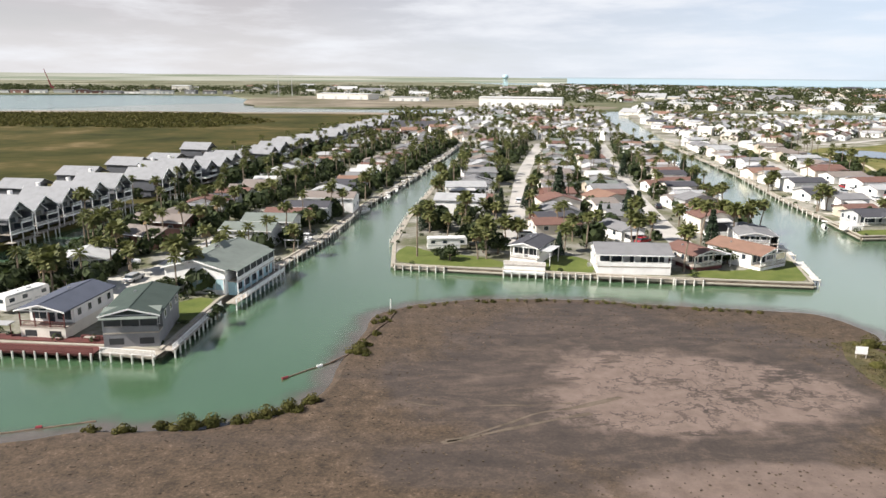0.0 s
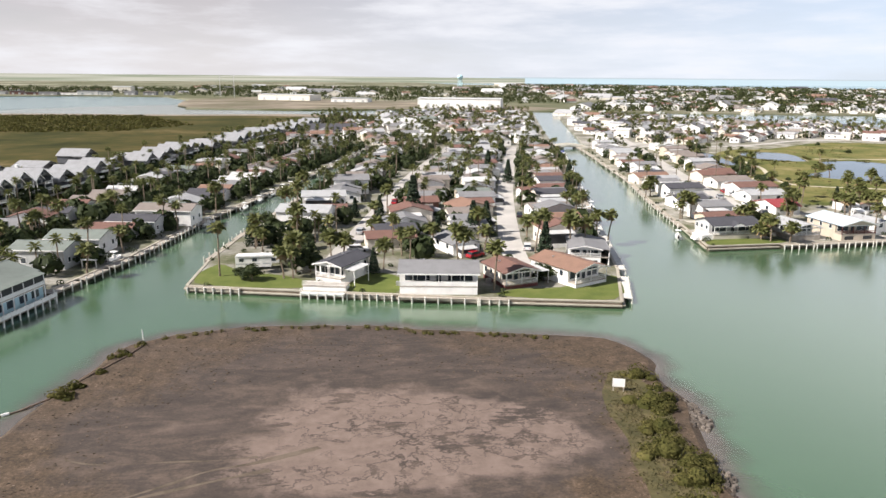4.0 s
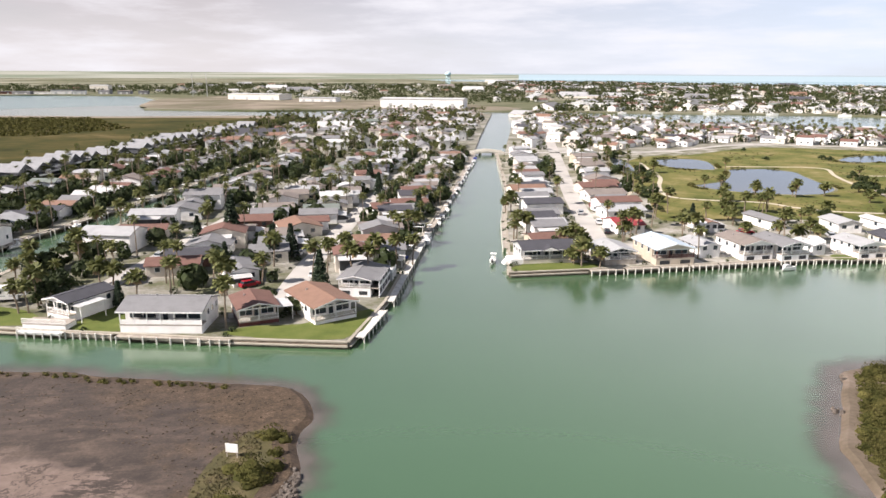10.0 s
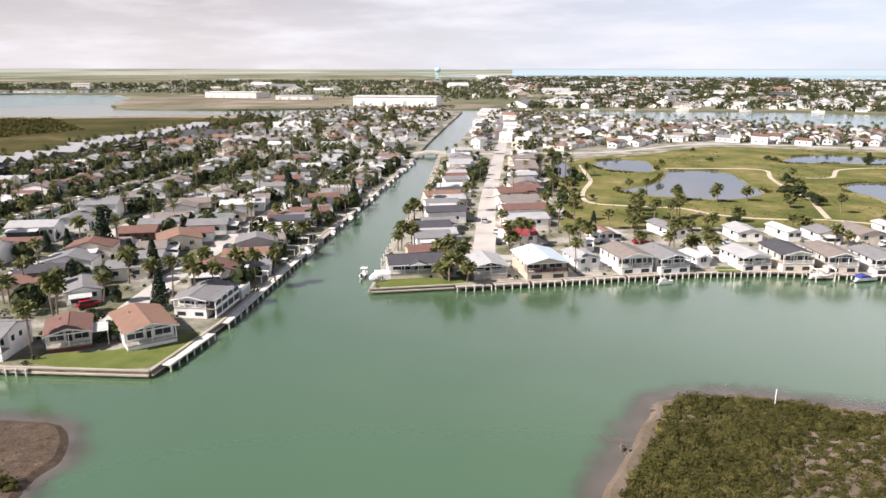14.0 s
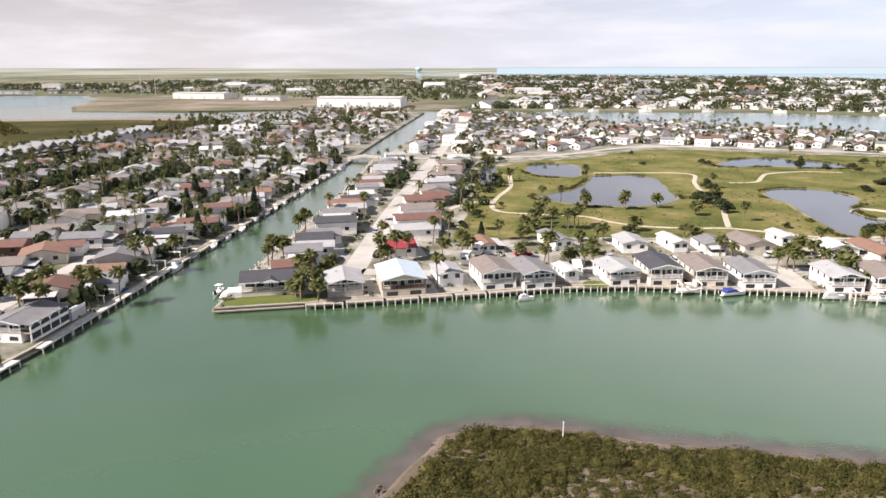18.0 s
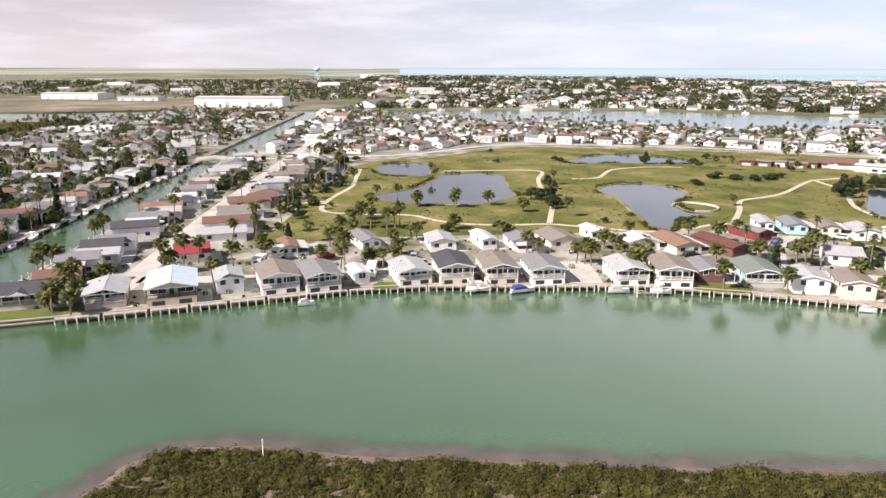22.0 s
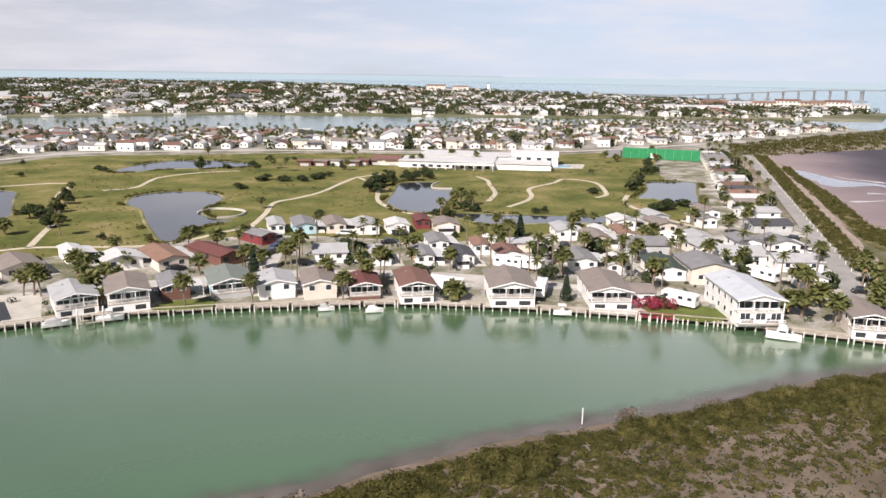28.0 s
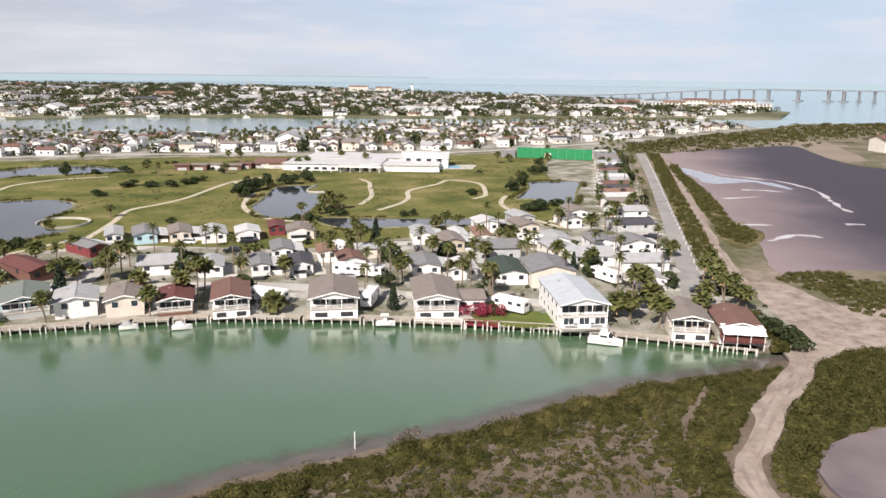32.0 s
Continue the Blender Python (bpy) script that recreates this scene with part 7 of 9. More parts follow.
for x, y, k in ((-84, 140, 1.3), (-81, 131, 1.1), (-86.5, 145, 1.3), (-88, 150, 1.2), (-83, 150, 1.1), (-80, 156, 1.2), (-77, 154, 1.0), (-86, 135, 1.1), (-83, 126, 1.0)):
    tree(x, y, k, label="dark leafy tree beside the western canal")
tree(-38.6, 117, 0.6, label="small dark tree beside the canal wall")
tree(57, 165, 0.9)
tree(64.3, 157.5, 1.0, label="dark spreading tree between the two canal homes", squat=0.8)
tree(62.8, 160, 0.9, label="dark spreading tree between the two canal homes", squat=0.8)
tree(372, 128, 0.9, label="broad shrub behind the red deck")
tree(367, 120, 0.7, label="dense shrub behind the red deck")
for x, y, k, q in ((400.5, 74, 1.05, 0.8), (403, 78, 0.9, 0.8), (398.5, 70.5, 1.15, 0.75), (396.2, 67.6, 1.0, 0.7), (406, 83, 0.75, 0.8), (401.5, 70.5, 0.8, 0.7)):
    tree(x, y, k, label="dense shrub at the end of the waterfront", squat=q, z=0.9)
for x, y, k in ((27, 163, 0.75), (52, 200, 1.25), (56, 204, 1.15), (67, 175.5, 1.15), (36, 223, 1.7), (26, 223.5, 0.95), (304, 193, 0.95), (180, 246, 0.85), (391, 189, 0.95), (100, 300, 1.2), (-30, 300, 1.0), (70, 330, 1.3), (75, 300, 1.2)):
    tree(x, y, k, pine=True)

grow = random.Random(9)


def scatter(poly, count, gap, chance_palm=0.75, tall=(4.5, 9.5), skip=None):
    """Palms and trees in the yards, off the roads and roofs."""
    xs, ys = [p[0] for p in poly], [p[1] for p in poly]
    made = tries = 0
    while made < count and tries < count * 40:
        tries += 1
        x, y = grow.uniform(min(xs), max(xs)), grow.uniform(min(ys), max(ys))
        if not inside(poly, x, y) or (skip and inside(skip, x, y)):
            continue
        if any((x - a) ** 2 + (y - b) ** 2 < (0.75 * c) ** 2 for a, b, c in HOMES):
            continue
        if any(min((x - p[0]) ** 2 + (y - p[1]) ** 2 for p in line) < (wd / 2 + 1.2) ** 2 for line, wd in ROADS):
            continue
        made += 1
        if grow.random() < chance_palm:
            palm(x, y, grow.uniform(*tall))
        else:
            tree(x, y, grow.uniform(0.6, 1.15), pine=grow.random() < 0.2)


scatter([(-88, 128), (-40, 128), (-22, 240), (-72, 240)], 34, 5, 0.72)
scatter([(-8, 185), (84, 175), (96, 260), (-4, 260)], 34, 5, 0.74)
scatter([(116, 212), (176, 212), (186, 300), (126, 300)], 18, 5, 0.72)
scatter(EAST_BANK[:19] + [(480, 150), (470, 176), (420, 190), (350, 225), (300, 240), (170, 245), (118, 212)], 46, 5, 0.85, (3, 6.5), GOLF)
scatter([(425, 118), (500, 166), (540, 200), (490, 182)], 6, 4, 0.7, (3.5, 6))

# ---- trees of the golf course ----
def clump(spots, n, spread, size, label, squat=(0.6, 0.9), chance_palm=0.0, tall=(4, 6.5)):
    for k in range(n):
        x, y = spots[k % len(spots)]
        x, y = x + grow.uniform(-1, 1) * spread, y + grow.uniform(-1, 1) * spread
        if on_water(x, y):
            continue
        if grow.random() < chance_palm:
            palm(x, y, grow.uniform(*tall), label="fan palm on the golf course")
        else:
            tree(x, y, grow.uniform(*size), label=label, squat=grow.uniform(*squat))


clump([(400, 288), (408, 296), (416, 301), (424, 306), (434, 308), (444, 309)], 18, 3.5, (1.0, 1.5), "dense tree on the pond bank", (0.8, 1.05))
clump([(377, 343), (384, 337), (392, 335), (400, 335), (407, 338)], 12, 2.5, (0.9, 1.2), "dark low tree in a fairway thicket", (0.5, 0.65))
clump([(277, 286), (280, 296), (285, 312), (290, 328), (293, 338)], 13, 2.2, (0.7, 1.1), "tree in the fairway row between the paths", (0.8, 1.1), 0.3)
clump([(276, 304)], 3, 3.0, (1.1, 1.4), "broad tree in the fairway row", (0.8, 0.9))
clump([(394, 231), (398, 224), (404, 231), (412, 244)], 16, 4.0, (0.7, 1.0), "tree in the palm grove by the pond", (0.8, 1.0), 0.7)
clump([(499, 228), (512, 235), (524, 243), (548, 258)], 9, 2.0, (0.9, 1.3), "tree on the square pond's bank", (0.9, 1.1), 0.2)
clump([(468, 192), (473, 189), (482, 191), (488, 194)], 9, 2.5, (1.0, 1.4), "broad bush on the pond's near bank", (0.55, 0.75))
clump([(397, 210), (406, 210), (415, 212), (425, 214)], 10, 3.0, (0.7, 1.0), "low bush behind the homes", (0.6, 0.9), 0.3)
clump([(366, 398), (370, 406)], 4, 2.0, (0.8, 1.2), "tall tree by the long pond", (1.2, 1.5))
clump([(326, 418), (344, 424), (391, 390), (409, 414), (423, 412), (380, 396)], 13, 4.0, (0.7, 1.1), "bush on the long pond's bank", (0.5, 0.8))
clump([(357, 326), (478, 233), (246, 372), (243, 360), (311, 250), (322, 330), (428, 360)], 9, 2.0, (0.8, 1.1), "spreading bush on the fairway", (0.5, 0.7))
clump([(196, 352), (200, 356), (206, 436), (214, 438), (194, 340)], 9, 3.0, (0.6, 1.0), "low tree beside the narrow pond", (0.6, 0.9), 0.3)
clump([(560, 262), (580, 276), (600, 290), (620, 304), (634, 316)], 12, 4.0, (0.7, 1.1), "tree behind the hedge road homes", (0.7, 1.0), 0.3)
clump([(178, 268), (181, 286), (184, 304), (187, 322), (190, 342), (195, 366), (200, 392), (206, 420)], 12, 3.0, (0.5, 0.85), "dense tree between the street and the golf turf", (0.7, 1.0), 0.25)
clump([(228, 300), (240, 294), (252, 298), (266, 312), (222, 316)], 8, 2.5, (0.5, 0.8), "small bush on the pond bank", (0.6, 0.8), 0.6)
for k in range(70):
    x, y = grow.uniform(180, 600), grow.uniform(190, 470)
    if inside(GOLF, x, y) and not on_water(x, y):
        if grow.random() < 0.72:
            palm(x, y, grow.uniform(3.0, 6.5), label="single fan palm on the fairway")
        else:
            tree(x, y, grow.uniform(0.5, 0.9), label="small tree on the fairway", squat=grow.uniform(0.55, 0.9))

# ---- scrub, shore bushes, rocks ----
def stuff(name, shape, material, label, category):
    return solid(name, shape, material, label, category, "stuff")


wild = random.Random(17)


def bush(shape, x, y, z, r, h, n, size):
    if r > 0.5:
        # a twiggy dark heart that closes the gaps between the leaves
        b, k = len(shape.v), 7
        for q, up in ((0.8, 0.0), (0.74, 0.4), (0.4, 0.66)):
            for i in range(k):
                a = 6.283 * i / k + x
                g = q * r * wild.uniform(0.85, 1.1)
                shape.v.append((x + g * math.cos(a), y + g * math.sin(a), z - 0.1 + h * up * wild.uniform(0.9, 1.1)))
        shape.f += [(b + k * j + i, b + k * j + (i + 1) % k, b + k * (j + 1) + (i + 1) % k, b + k * (j + 1) + i) for j in (0, 1) for i in range(k)]
        shape.f.append(tuple(b + 2 * k + i for i in range(k)))
    leaf_ball(shape, wild, x, y, z + h * 0.45, r, h * 0.6, n, size)


def shore_gap(poly, x, y):
    best = 1e9
    for (x0, y0), (x1, y1) in zip(poly, poly[1:] + poly[:1]):
        dx, dy = x1 - x0, y1 - y0
        t = max(0, min(1, ((x - x0) * dx + (y - y0) * dy) / (dx * dx + dy * dy + 1e-9)))
        best = min(best, (x - x0 - t * dx) ** 2 + (y - y0 - t * dy) ** 2)
    return math.sqrt(best)


DIRT = soft_line([(709, 278), (609, 211), (540, 166), (470, 121), (426, 90), (402, 70), (388, 64), (366, 60.5), (354, 57.4), (342, 51), (324, 20), (312, -60)], 14)
CREEK = soft_line([(368, 72), (365.9, 71.1), (355.6, 68.8), (349.5, 65.8)], 8)
BARE = rounded([(312, 74), (322, 79), (335, 77), (343, 72), (345, 66), (336, 58), (322, 50), (306, 62), (296, 76), (282, 92), (276, 92), (290, 70)], 3)
POND_EDGE = [(347, 47), (352, 49.5), (362, 51), (369, 50), (392, 36), (400, 10), (345, -20), (342, 30)]
scrub = Shape()
coarse = SCRUB[::3]
count = 0
while count < 11800:
    x, y = wild.uniform(138, 410), wild.uniform(36, 131)
    if not inside(coarse, x, y):
        continue
    if y < 92 and x < 255:
        continue
    g = shore_gap(coarse, x, y)
    if g < 1.5 or min((x - p[0]) ** 2 + (y - p[1]) ** 2 for p in DIRT) < 3.1 ** 2 or min((x - p[0]) ** 2 + (y - p[1]) ** 2 for p in CREEK) < 0.95 ** 2:
        continue
    bare = noise.noise((x * 0.035, y * 0.035, 2.0)) + (-0.05 if x > 262 else -0.8) + (min(0.3, (g - 9) * 0.02) if x < 262 else max(-0.2, min(0.75, (g - 17) * 0.05)))
    if inside(POND_EDGE, x, y):
        continue
    if g > 8 and min((x - p[0]) ** 2 + (y - p[1]) ** 2 for p in DIRT) > 13 ** 2 and wild.random() < max(0.0, min(0.93, 0.25 + bare)):
        continue
    belt = (17 if x < 178 else 10.5) + 9 * noise.noise((x * 0.05, y * 0.05, 9.0))
    low = inside(BARE, x, y) or (g > belt and x < 300) or (x >= 262 and g > 7 + 6 * noise.noise((x * 0.09, y * 0.09, 9.0)) and min((x - p[0]) ** 2 + (y - p[1]) ** 2 for p in DIRT) > 13 ** 2)
    if low and wild.random() < (0.62 if inside(BARE, x, y) else 0.18):
        continue
    swell = max(0.0, min(1.0, 0.45 + 1.3 * noise.noise((x * 0.16, y * 0.16, 4.0))))
    r = wild.uniform(0.3, 0.85) if low else wild.uniform(0.55, 0.95) + 0.75 * swell * wild.random()
    bush(scrub, x, y, 0.5, r, r * (0.7 if low else 0.7 + 0.75 * swell), int(12 + 30 * r * r), 0.15)
    count += 1
stuff("mangrove_scrub", scrub, "scrub", "dense olive mangrove scrub along the muddy shore", "shrubs")

back = Shape()
for k in range(4200):
    x, y = wild.uniform(136, 430), wild.uniform(-98, 92)
    if y > 31 and x > 256:
        continue
    if inside(coarse, x, y) and not inside(POND_EDGE, x, y) and min((x - p[0]) ** 2 + (y - p[1]) ** 2 for p in DIRT) > 5 ** 2 and noise.noise((x * 0.03, y * 0.03, 2.0)) < wild.uniform(-0.1, 0.5):
        r = wild.uniform(0.9, 1.8)
        bush(back, x, y, 0.5, r, r * 0.8, 18, 0.4)
stuff("inland_scrub", back, "scrub", "patchy mangrove scrub on the inland mud", "shrubs")
tuft = Shape()
for k in range(2600):
    x, y = wild.uniform(270, 346), wild.uniform(48, 95)
    if inside(coarse, x, y) and min((x - p[0]) ** 2 + (y - p[1]) ** 2 for p in DIRT) > 4 ** 2:
        bush(tuft, x, y, 0.5, wild.uniform(0.15, 0.45), 0.35, 5, 0.14)
stuff("mangrove_shoots", tuft, "pine", "dark mangrove shoots on bare mud", "shrubs")

# bushes and grass on the rim of the mud flat
rim = Shape()
for x, y, r in ((68.5, 108.5, 1.7), (70, 104, 0.9), (67.6, 99, 2.3), (68.6, 97.2, 1.7), (66.4, 92, 2.0), (66, 88.6, 1.5), (65.2, 86, 2.3), (67, 83.4, 1.8), (66.3, 80, 2.2), (65, 75, 2.0), (64.5, 70, 2.1), (-13, 104, 1.3), (-12.5, 107, 1.0), (-22, 83, 1.2), (-31, 80, 1.4), (-28, 80.5, 1.2), (-38, 78.4, 0.9), (-42, 78.5, 0.7), (-19.5, 84.6, 1.3), (-17, 87, 1.0), (-10, 119, 0.8), (-25, 81, 0.9), (-34, 79.4, 0.8), (-11, 112, 0.7)):
    bush(rim, x, y, 0.4, r * 0.85, r * 1.2, int(130 * r), 0.16)
    for k in range(6):
        q = wild.uniform(0.3, 0.75) * r
        bush(rim, x + wild.uniform(-1.3, 1.3) * r, y + wild.uniform(-0.7, 0.7) * r, 0.45, q, q * wild.uniform(0.7, 1.1), 46, 0.17)
for k in range(len(FLAT)):
    a, b = FLAT[k], FLAT[(k + 1) % len(FLAT)]
    if a[1] > 118 and a[0] < 60:
        for j in range(4):
            t = wild.random()
            if wild.random() < 0.6:
                bush(rim, a[0] + (b[0] - a[0]) * t, a[1] + (b[1] - a[1]) * t - wild.uniform(0.8, 2.2), 0.45, wild.uniform(0.25, 0.7), 0.6, 22, 0.18)
stuff("rim_bushes", rim, "scrub", "green bushes and weeds on the rim of the mud flat", "shrubs")
grass = Shape()
for k in range(3000):
    y = wild.uniform(58, 110)
    x = 65.5 - abs(wild.gauss(0, 2.2)) + (y - 90) * 0.06 + 2.5 * noise.noise((0, y * 0.12, 4))
    if inside(FLAT, x, y) and noise.noise((x * 0.25, y * 0.25, 8)) > wild.uniform(-0.5, 0.15):
        bush(grass, x, y, 0.45, wild.uniform(0.08, 0.3), 0.2, 4, 0.13)
slab("grass_bank", rounded([(62.5, 105), (65, 109.5), (68.2, 110), (69.5, 104), (69.2, 96), (68, 88), (67, 78), (65, 62), (60.5, 62), (60, 72), (60.6, 82), (61.2, 90), (61.4, 98)], 4, 0.8), 0.53, 0.3, "drygrass", "yellow-green grass bank on the eastern rim of the mud flat", "grass")
stuff("rim_grass", grass, "drygrass", "yellowed grass along the eastern rim of the mud flat", "grass")

# gravelly litter over the brown rim
clods = Shape()
for k in range(7000):
    x, y = wild.uniform(-60, 70), wild.uniform(55, 131)
    if not inside(FLAT[::2], x, y) or ((x - 29) / 30) ** 2 + ((y - 92) / 20) ** 2 < 1:
        continue
    r = wild.uniform(0.03, 0.14)
    clods.box(x - r, x + r, y - r * 0.8, y + r * 0.8, 0.45, 0.5 + r * 0.7)
stuff("mud_clods", clods, "clod", "brown clods and gravel on the mud flat rim", "gravel")


def rocks(name, spots, label):
    s = Shape()
    for cx, cy, rx, ry, n in spots:
        for k in range(n):
            a, q = wild.uniform(0, 6.28), math.sqrt(wild.random())
            x, y, r = cx + rx * q * math.cos(a), cy + ry * q * math.sin(a), wild.uniform(0.15, 0.55)
            m = [Vector((wild.uniform(0.6, 1) * r * math.cos(t), wild.uniform(0.6, 1) * r * math.sin(t), 0)) for t in (0, 1.05, 2.1, 3.14, 4.2, 5.25)]
            b = len(s.v)
            s.v += [(x + v.x, y + v.y, 0.0) for v in m] + [(x + v.x * 0.6, y + v.y * 0.6, r * 0.9) for v in m]
            s.f += [(b + i, b + (i + 1) % 6, b + 6 + (i + 1) % 6, b + 6 + i) for i in range(6)] + [tuple(b + 6 + i for i in range(6))]
    stuff(name, s, "rock", label, "rocks")


rocks("shore_rocks", [(71.8, 98.5, 1.9, 2.6, 120), (72.2, 94.6, 1.7, 2.4, 110), (70.6, 102.5, 0.9, 1.6, 30), (68.6, 85, 2.2, 1.8, 90), (69.4, 81, 1.8, 2.4, 80), (68.6, 75, 1.4, 3.4, 70)], "broken rocks along the eastern rim of the mud flat")
rocks("bay_rocks", [(321, 94, 2.6, 1.0, 40), (336, 88, 1.6, 0.7, 18), (303, 97, 1.5, 0.8, 20), (296, 99, 2.5, 0.8, 26), (288, 100.5, 1.2, 0.6, 14), (270, 105, 1.6, 0.7, 16), (160, 126, 1.4, 1.0, 12), (152, 114, 0.8, 1.5, 10)], "pale rocks at the edge of the scrub shore")

# posts, sign and pipe
def post(x, y, h, label):
    return solid("marker_post", Shape().rod((0, 0, -0.8), (0, 0, h), 0.09, 0.08, 8), "trim", label, "post", m=pose(x, y, 0))


post(179, 125.5, 3.4, "white marker post standing in the shallows")
post(313, 96, 2.6, "white marker post standing in the bay")
post(-9.5, 125.5, 2.4, "white marker post at the pipe end")
board = thing("notice_board", pose(64.2, 103.4, 0.5, 0, 0, -12), "blank white notice board on two legs on the mud", "sign")
part("panel", Shape().box(-0.85, 0.85, -0.05, 0.05, 0.7, 1.9), "trim", board)
for u in (-0.7, 0.7):
    part("leg", Shape().box(u - 0.06, u + 0.06, -0.05, 0.05, -0.1, 0.75), "wood", board)
pipe = thing("dredge_pipe", pose(0, 0, 0), "old floating pipeline running from the flat into the water", "pipe")
line = [(-8.6, 123.4, 0.62), (-9.4, 119, 0.6), (-12.2, 111, 0.58), (-14.6, 103.5, 0.35), (-17, 100.6, 0.1), (-19.5, 98.4, 0.06), (-22.6, 95, 0.04)]
for a, b in zip(line, line[1:]):
    part("pipe_section", Shape().rod(a, b, 0.13, 0.13, 8), "pipe", pipe)
for p, colour in (((-22.4, 95.2, 0.12), "redpaint"), ((-18.2, 99.6, 0.14), "trim")):
    part("float", Shape().rod((p[0] - 0.35, p[1] - 0.3, p[2]), (p[0] + 0.35, p[1] + 0.3, p[2]), 0.22, 0.22, 8), colour, pipe)
pipe2 = thing("dredge_pipe", pose(0, 0, 0), "half-sunken black pipe with a red float", "pipe")
part("pipe_section", Shape().rod((-60, 76.0, 0.0), (-43, 81.8, 0.03), 0.14, 0.14, 8), "pipe", pipe2)
part("float", Shape().rod((-49.4, 79.8, 0.15), (-48.7, 80.0, 0.15), 0.24, 0.24, 8), "redpaint", pipe2)

M["rut"] = mat("packed_rut", [(0.2, 0.16, 0.135), (0.275, 0.222, 0.188), (0.35, 0.288, 0.25)], 0.25, 0.95, 1.5)
# ---- east of the resort road: hedge, track, drying lagoon ----
slab("lagoon_mud", rounded([(693, 266), (727, 272), (781, 256), (835, 238), (790, 204), (754, 178), (732, 146), (740, 90), (700, 20), (560, 10), (505, 46), (476, 74), (458, 88), (452, 94), (474, 108), (502, 123), (529, 149), (580, 183), (651, 233)], 4, 2.5), 0.98, 0.6, "lagoon", "drying purple-grey lagoon bed", "mud")
slab("sand_bank", rounded([(727, 274), (781, 258), (838, 240), (794, 204), (757, 178), (775, 166), (830, 196), (905, 240), (850, 262), (770, 284)], 4, 3.0), 1.05, 0.6, "sand", "pale sand bank beyond the lagoon", "sand")
slab("brine_pool", rounded([(640, 224), (636, 211), (622, 192), (623, 178), (619, 163), (609, 149), (606, 151), (612, 163), (614, 171), (604, 177), (594, 181), (598, 189), (608, 199), (622, 214)], 5, 2.2), 1.0, 0.9, "brine", "pale shallow brine left on the lagoon bed", "water")
# white foam lines on the lagoon bed, laid as thin ragged strips
for pts, wd in (([(634, 200), (629, 188), (630, 176), (627, 160), (615, 144), (592, 129), (573, 118), (563, 110)], 1.5), ([(585, 163), (592, 158), (596, 148)], 2.2), ([(487, 111), (496, 110), (503, 108), (506, 102)], 2.4), ([(506, 128), (510, 122), (514, 120)], 1.3), ([(556, 158), (566, 153), (572, 150)], 1.2), ([(545, 90), (549, 84)], 1.5), ([(536, 104), (540, 98)], 1.3)):
    strip("salt_streak", soft_line(pts, 12), wd, 1.02, "salt", "white foam streak across the lagoon bed", "salt", thick=0.1, ragged=2.6)
slab("lagoon_mud", rounded([(367, 50), (356, 51), (348, 45), (342, 30), (345, -20), (400, -60), (430, 0), (392, 34)], 4, 2.0), 0.98, 0.3, "eastmud", "small drying lagoon beside the track", "mud")
strip("dirt_track", DIRT, 4.6, 1.06, "dirt", "pale rutted dirt track", "track", thick=0.6, ragged=2.4)
for off in (-0.85, 0.85):
    rut = [(p[0] + off * 0.55, p[1] - off * 0.83) for p in DIRT]
    strip("wheel_rut", rut, 0.55, 1.075, "rut", "darker wheel rut in the dirt track", "track", thick=0.02, ragged=0.8)
slab("track_clearing", rounded([(390, 67), (391, 62), (400, 58.5), (410, 57), (430, 52), (448, 48), (452, 56), (440, 62), (432, 72), (440, 86), (434, 94), (424, 90)], 4, 1.5), 1.03, 0.5, "dirt", "trampled pale sand clearing beside the track", "sand")
strip("hedge_verge", [(416, 91), (470, 126), (560, 184.5), (640, 236), (700, 276)], 7.6, 1.1, "verge", "rough olive grass under the hedge", "grass", thick=0.4, ragged=1.2)
slab("lagoon_verge", rounded([(655, 236), (628, 219), (612, 207), (583, 184), (545, 156), (508, 132), (501, 120), (488, 113), (470, 112), (482, 125), (503, 138), (533, 159), (566, 180), (606, 209), (640, 233)], 4, 1.5), 1.04, 0.5, "verge", "rough olive grass between the track and the lagoon", "grass")
hedge = Shape()
for a, b, wide, dens in (((418, 92), (694, 272), 6.5, 760),):
    for k in range(dens):
        t = wild.random()
        x, y = a[0] + (b[0] - a[0]) * t, a[1] + (b[1] - a[1]) * t
        n = wild.uniform(-0.5, 0.5) * wide
        bush(hedge, x + 0.56 * n, y - 0.82 * n, 1.0, wild.uniform(0.5, 1.25), wild.uniform(0.5, 1.5), 30, 0.2)
EAST_HEDGE = [(652, 232), (628, 217), (612, 206), (583, 183), (545, 156), (507, 132), (500, 121), (488, 115), (474, 113), (482, 124), (503, 137), (533, 158), (566, 179), (606, 208), (640, 231)]
k = 0
while k < 620:
    x, y = wild.uniform(470, 655), wild.uniform(110, 235)
    if inside(EAST_HEDGE, x, y) and noise.noise((x * 0.06, y * 0.06, 3)) > wild.uniform(-0.8, 0.1):
        k += 1
        bush(hedge, x, y, 1.0, wild.uniform(0.6, 1.5), wild.uniform(0.5, 1.4), 28, 0.24)
for cx, cy, rx, ry, dens in ((396, 54, 11, 7, 560), (380, 53, 9, 6, 330), (420, 44, 16, 8, 420), (372, 55, 6, 4, 120), (356, 51, 5, 2, 60), (400, 75, 4, 5, 90), (396, 69, 4, 3, 60), (408, 82, 4, 4, 60)):
    for k in range(dens):
        a, q = wild.uniform(0, 6.28), math.sqrt(wild.random())
        x, y = cx + rx * q * math.cos(a), cy + ry * q * math.sin(a)
        if min((x - p[0]) ** 2 + (y - p[1]) ** 2 for p in DIRT) > 2.9 ** 2 and not inside(POND_EDGE, x, y):
            bush(hedge, x, y, 0.9, wild.uniform(0.7, 1.4), wild.uniform(0.8, 1.5), 36, 0.22)
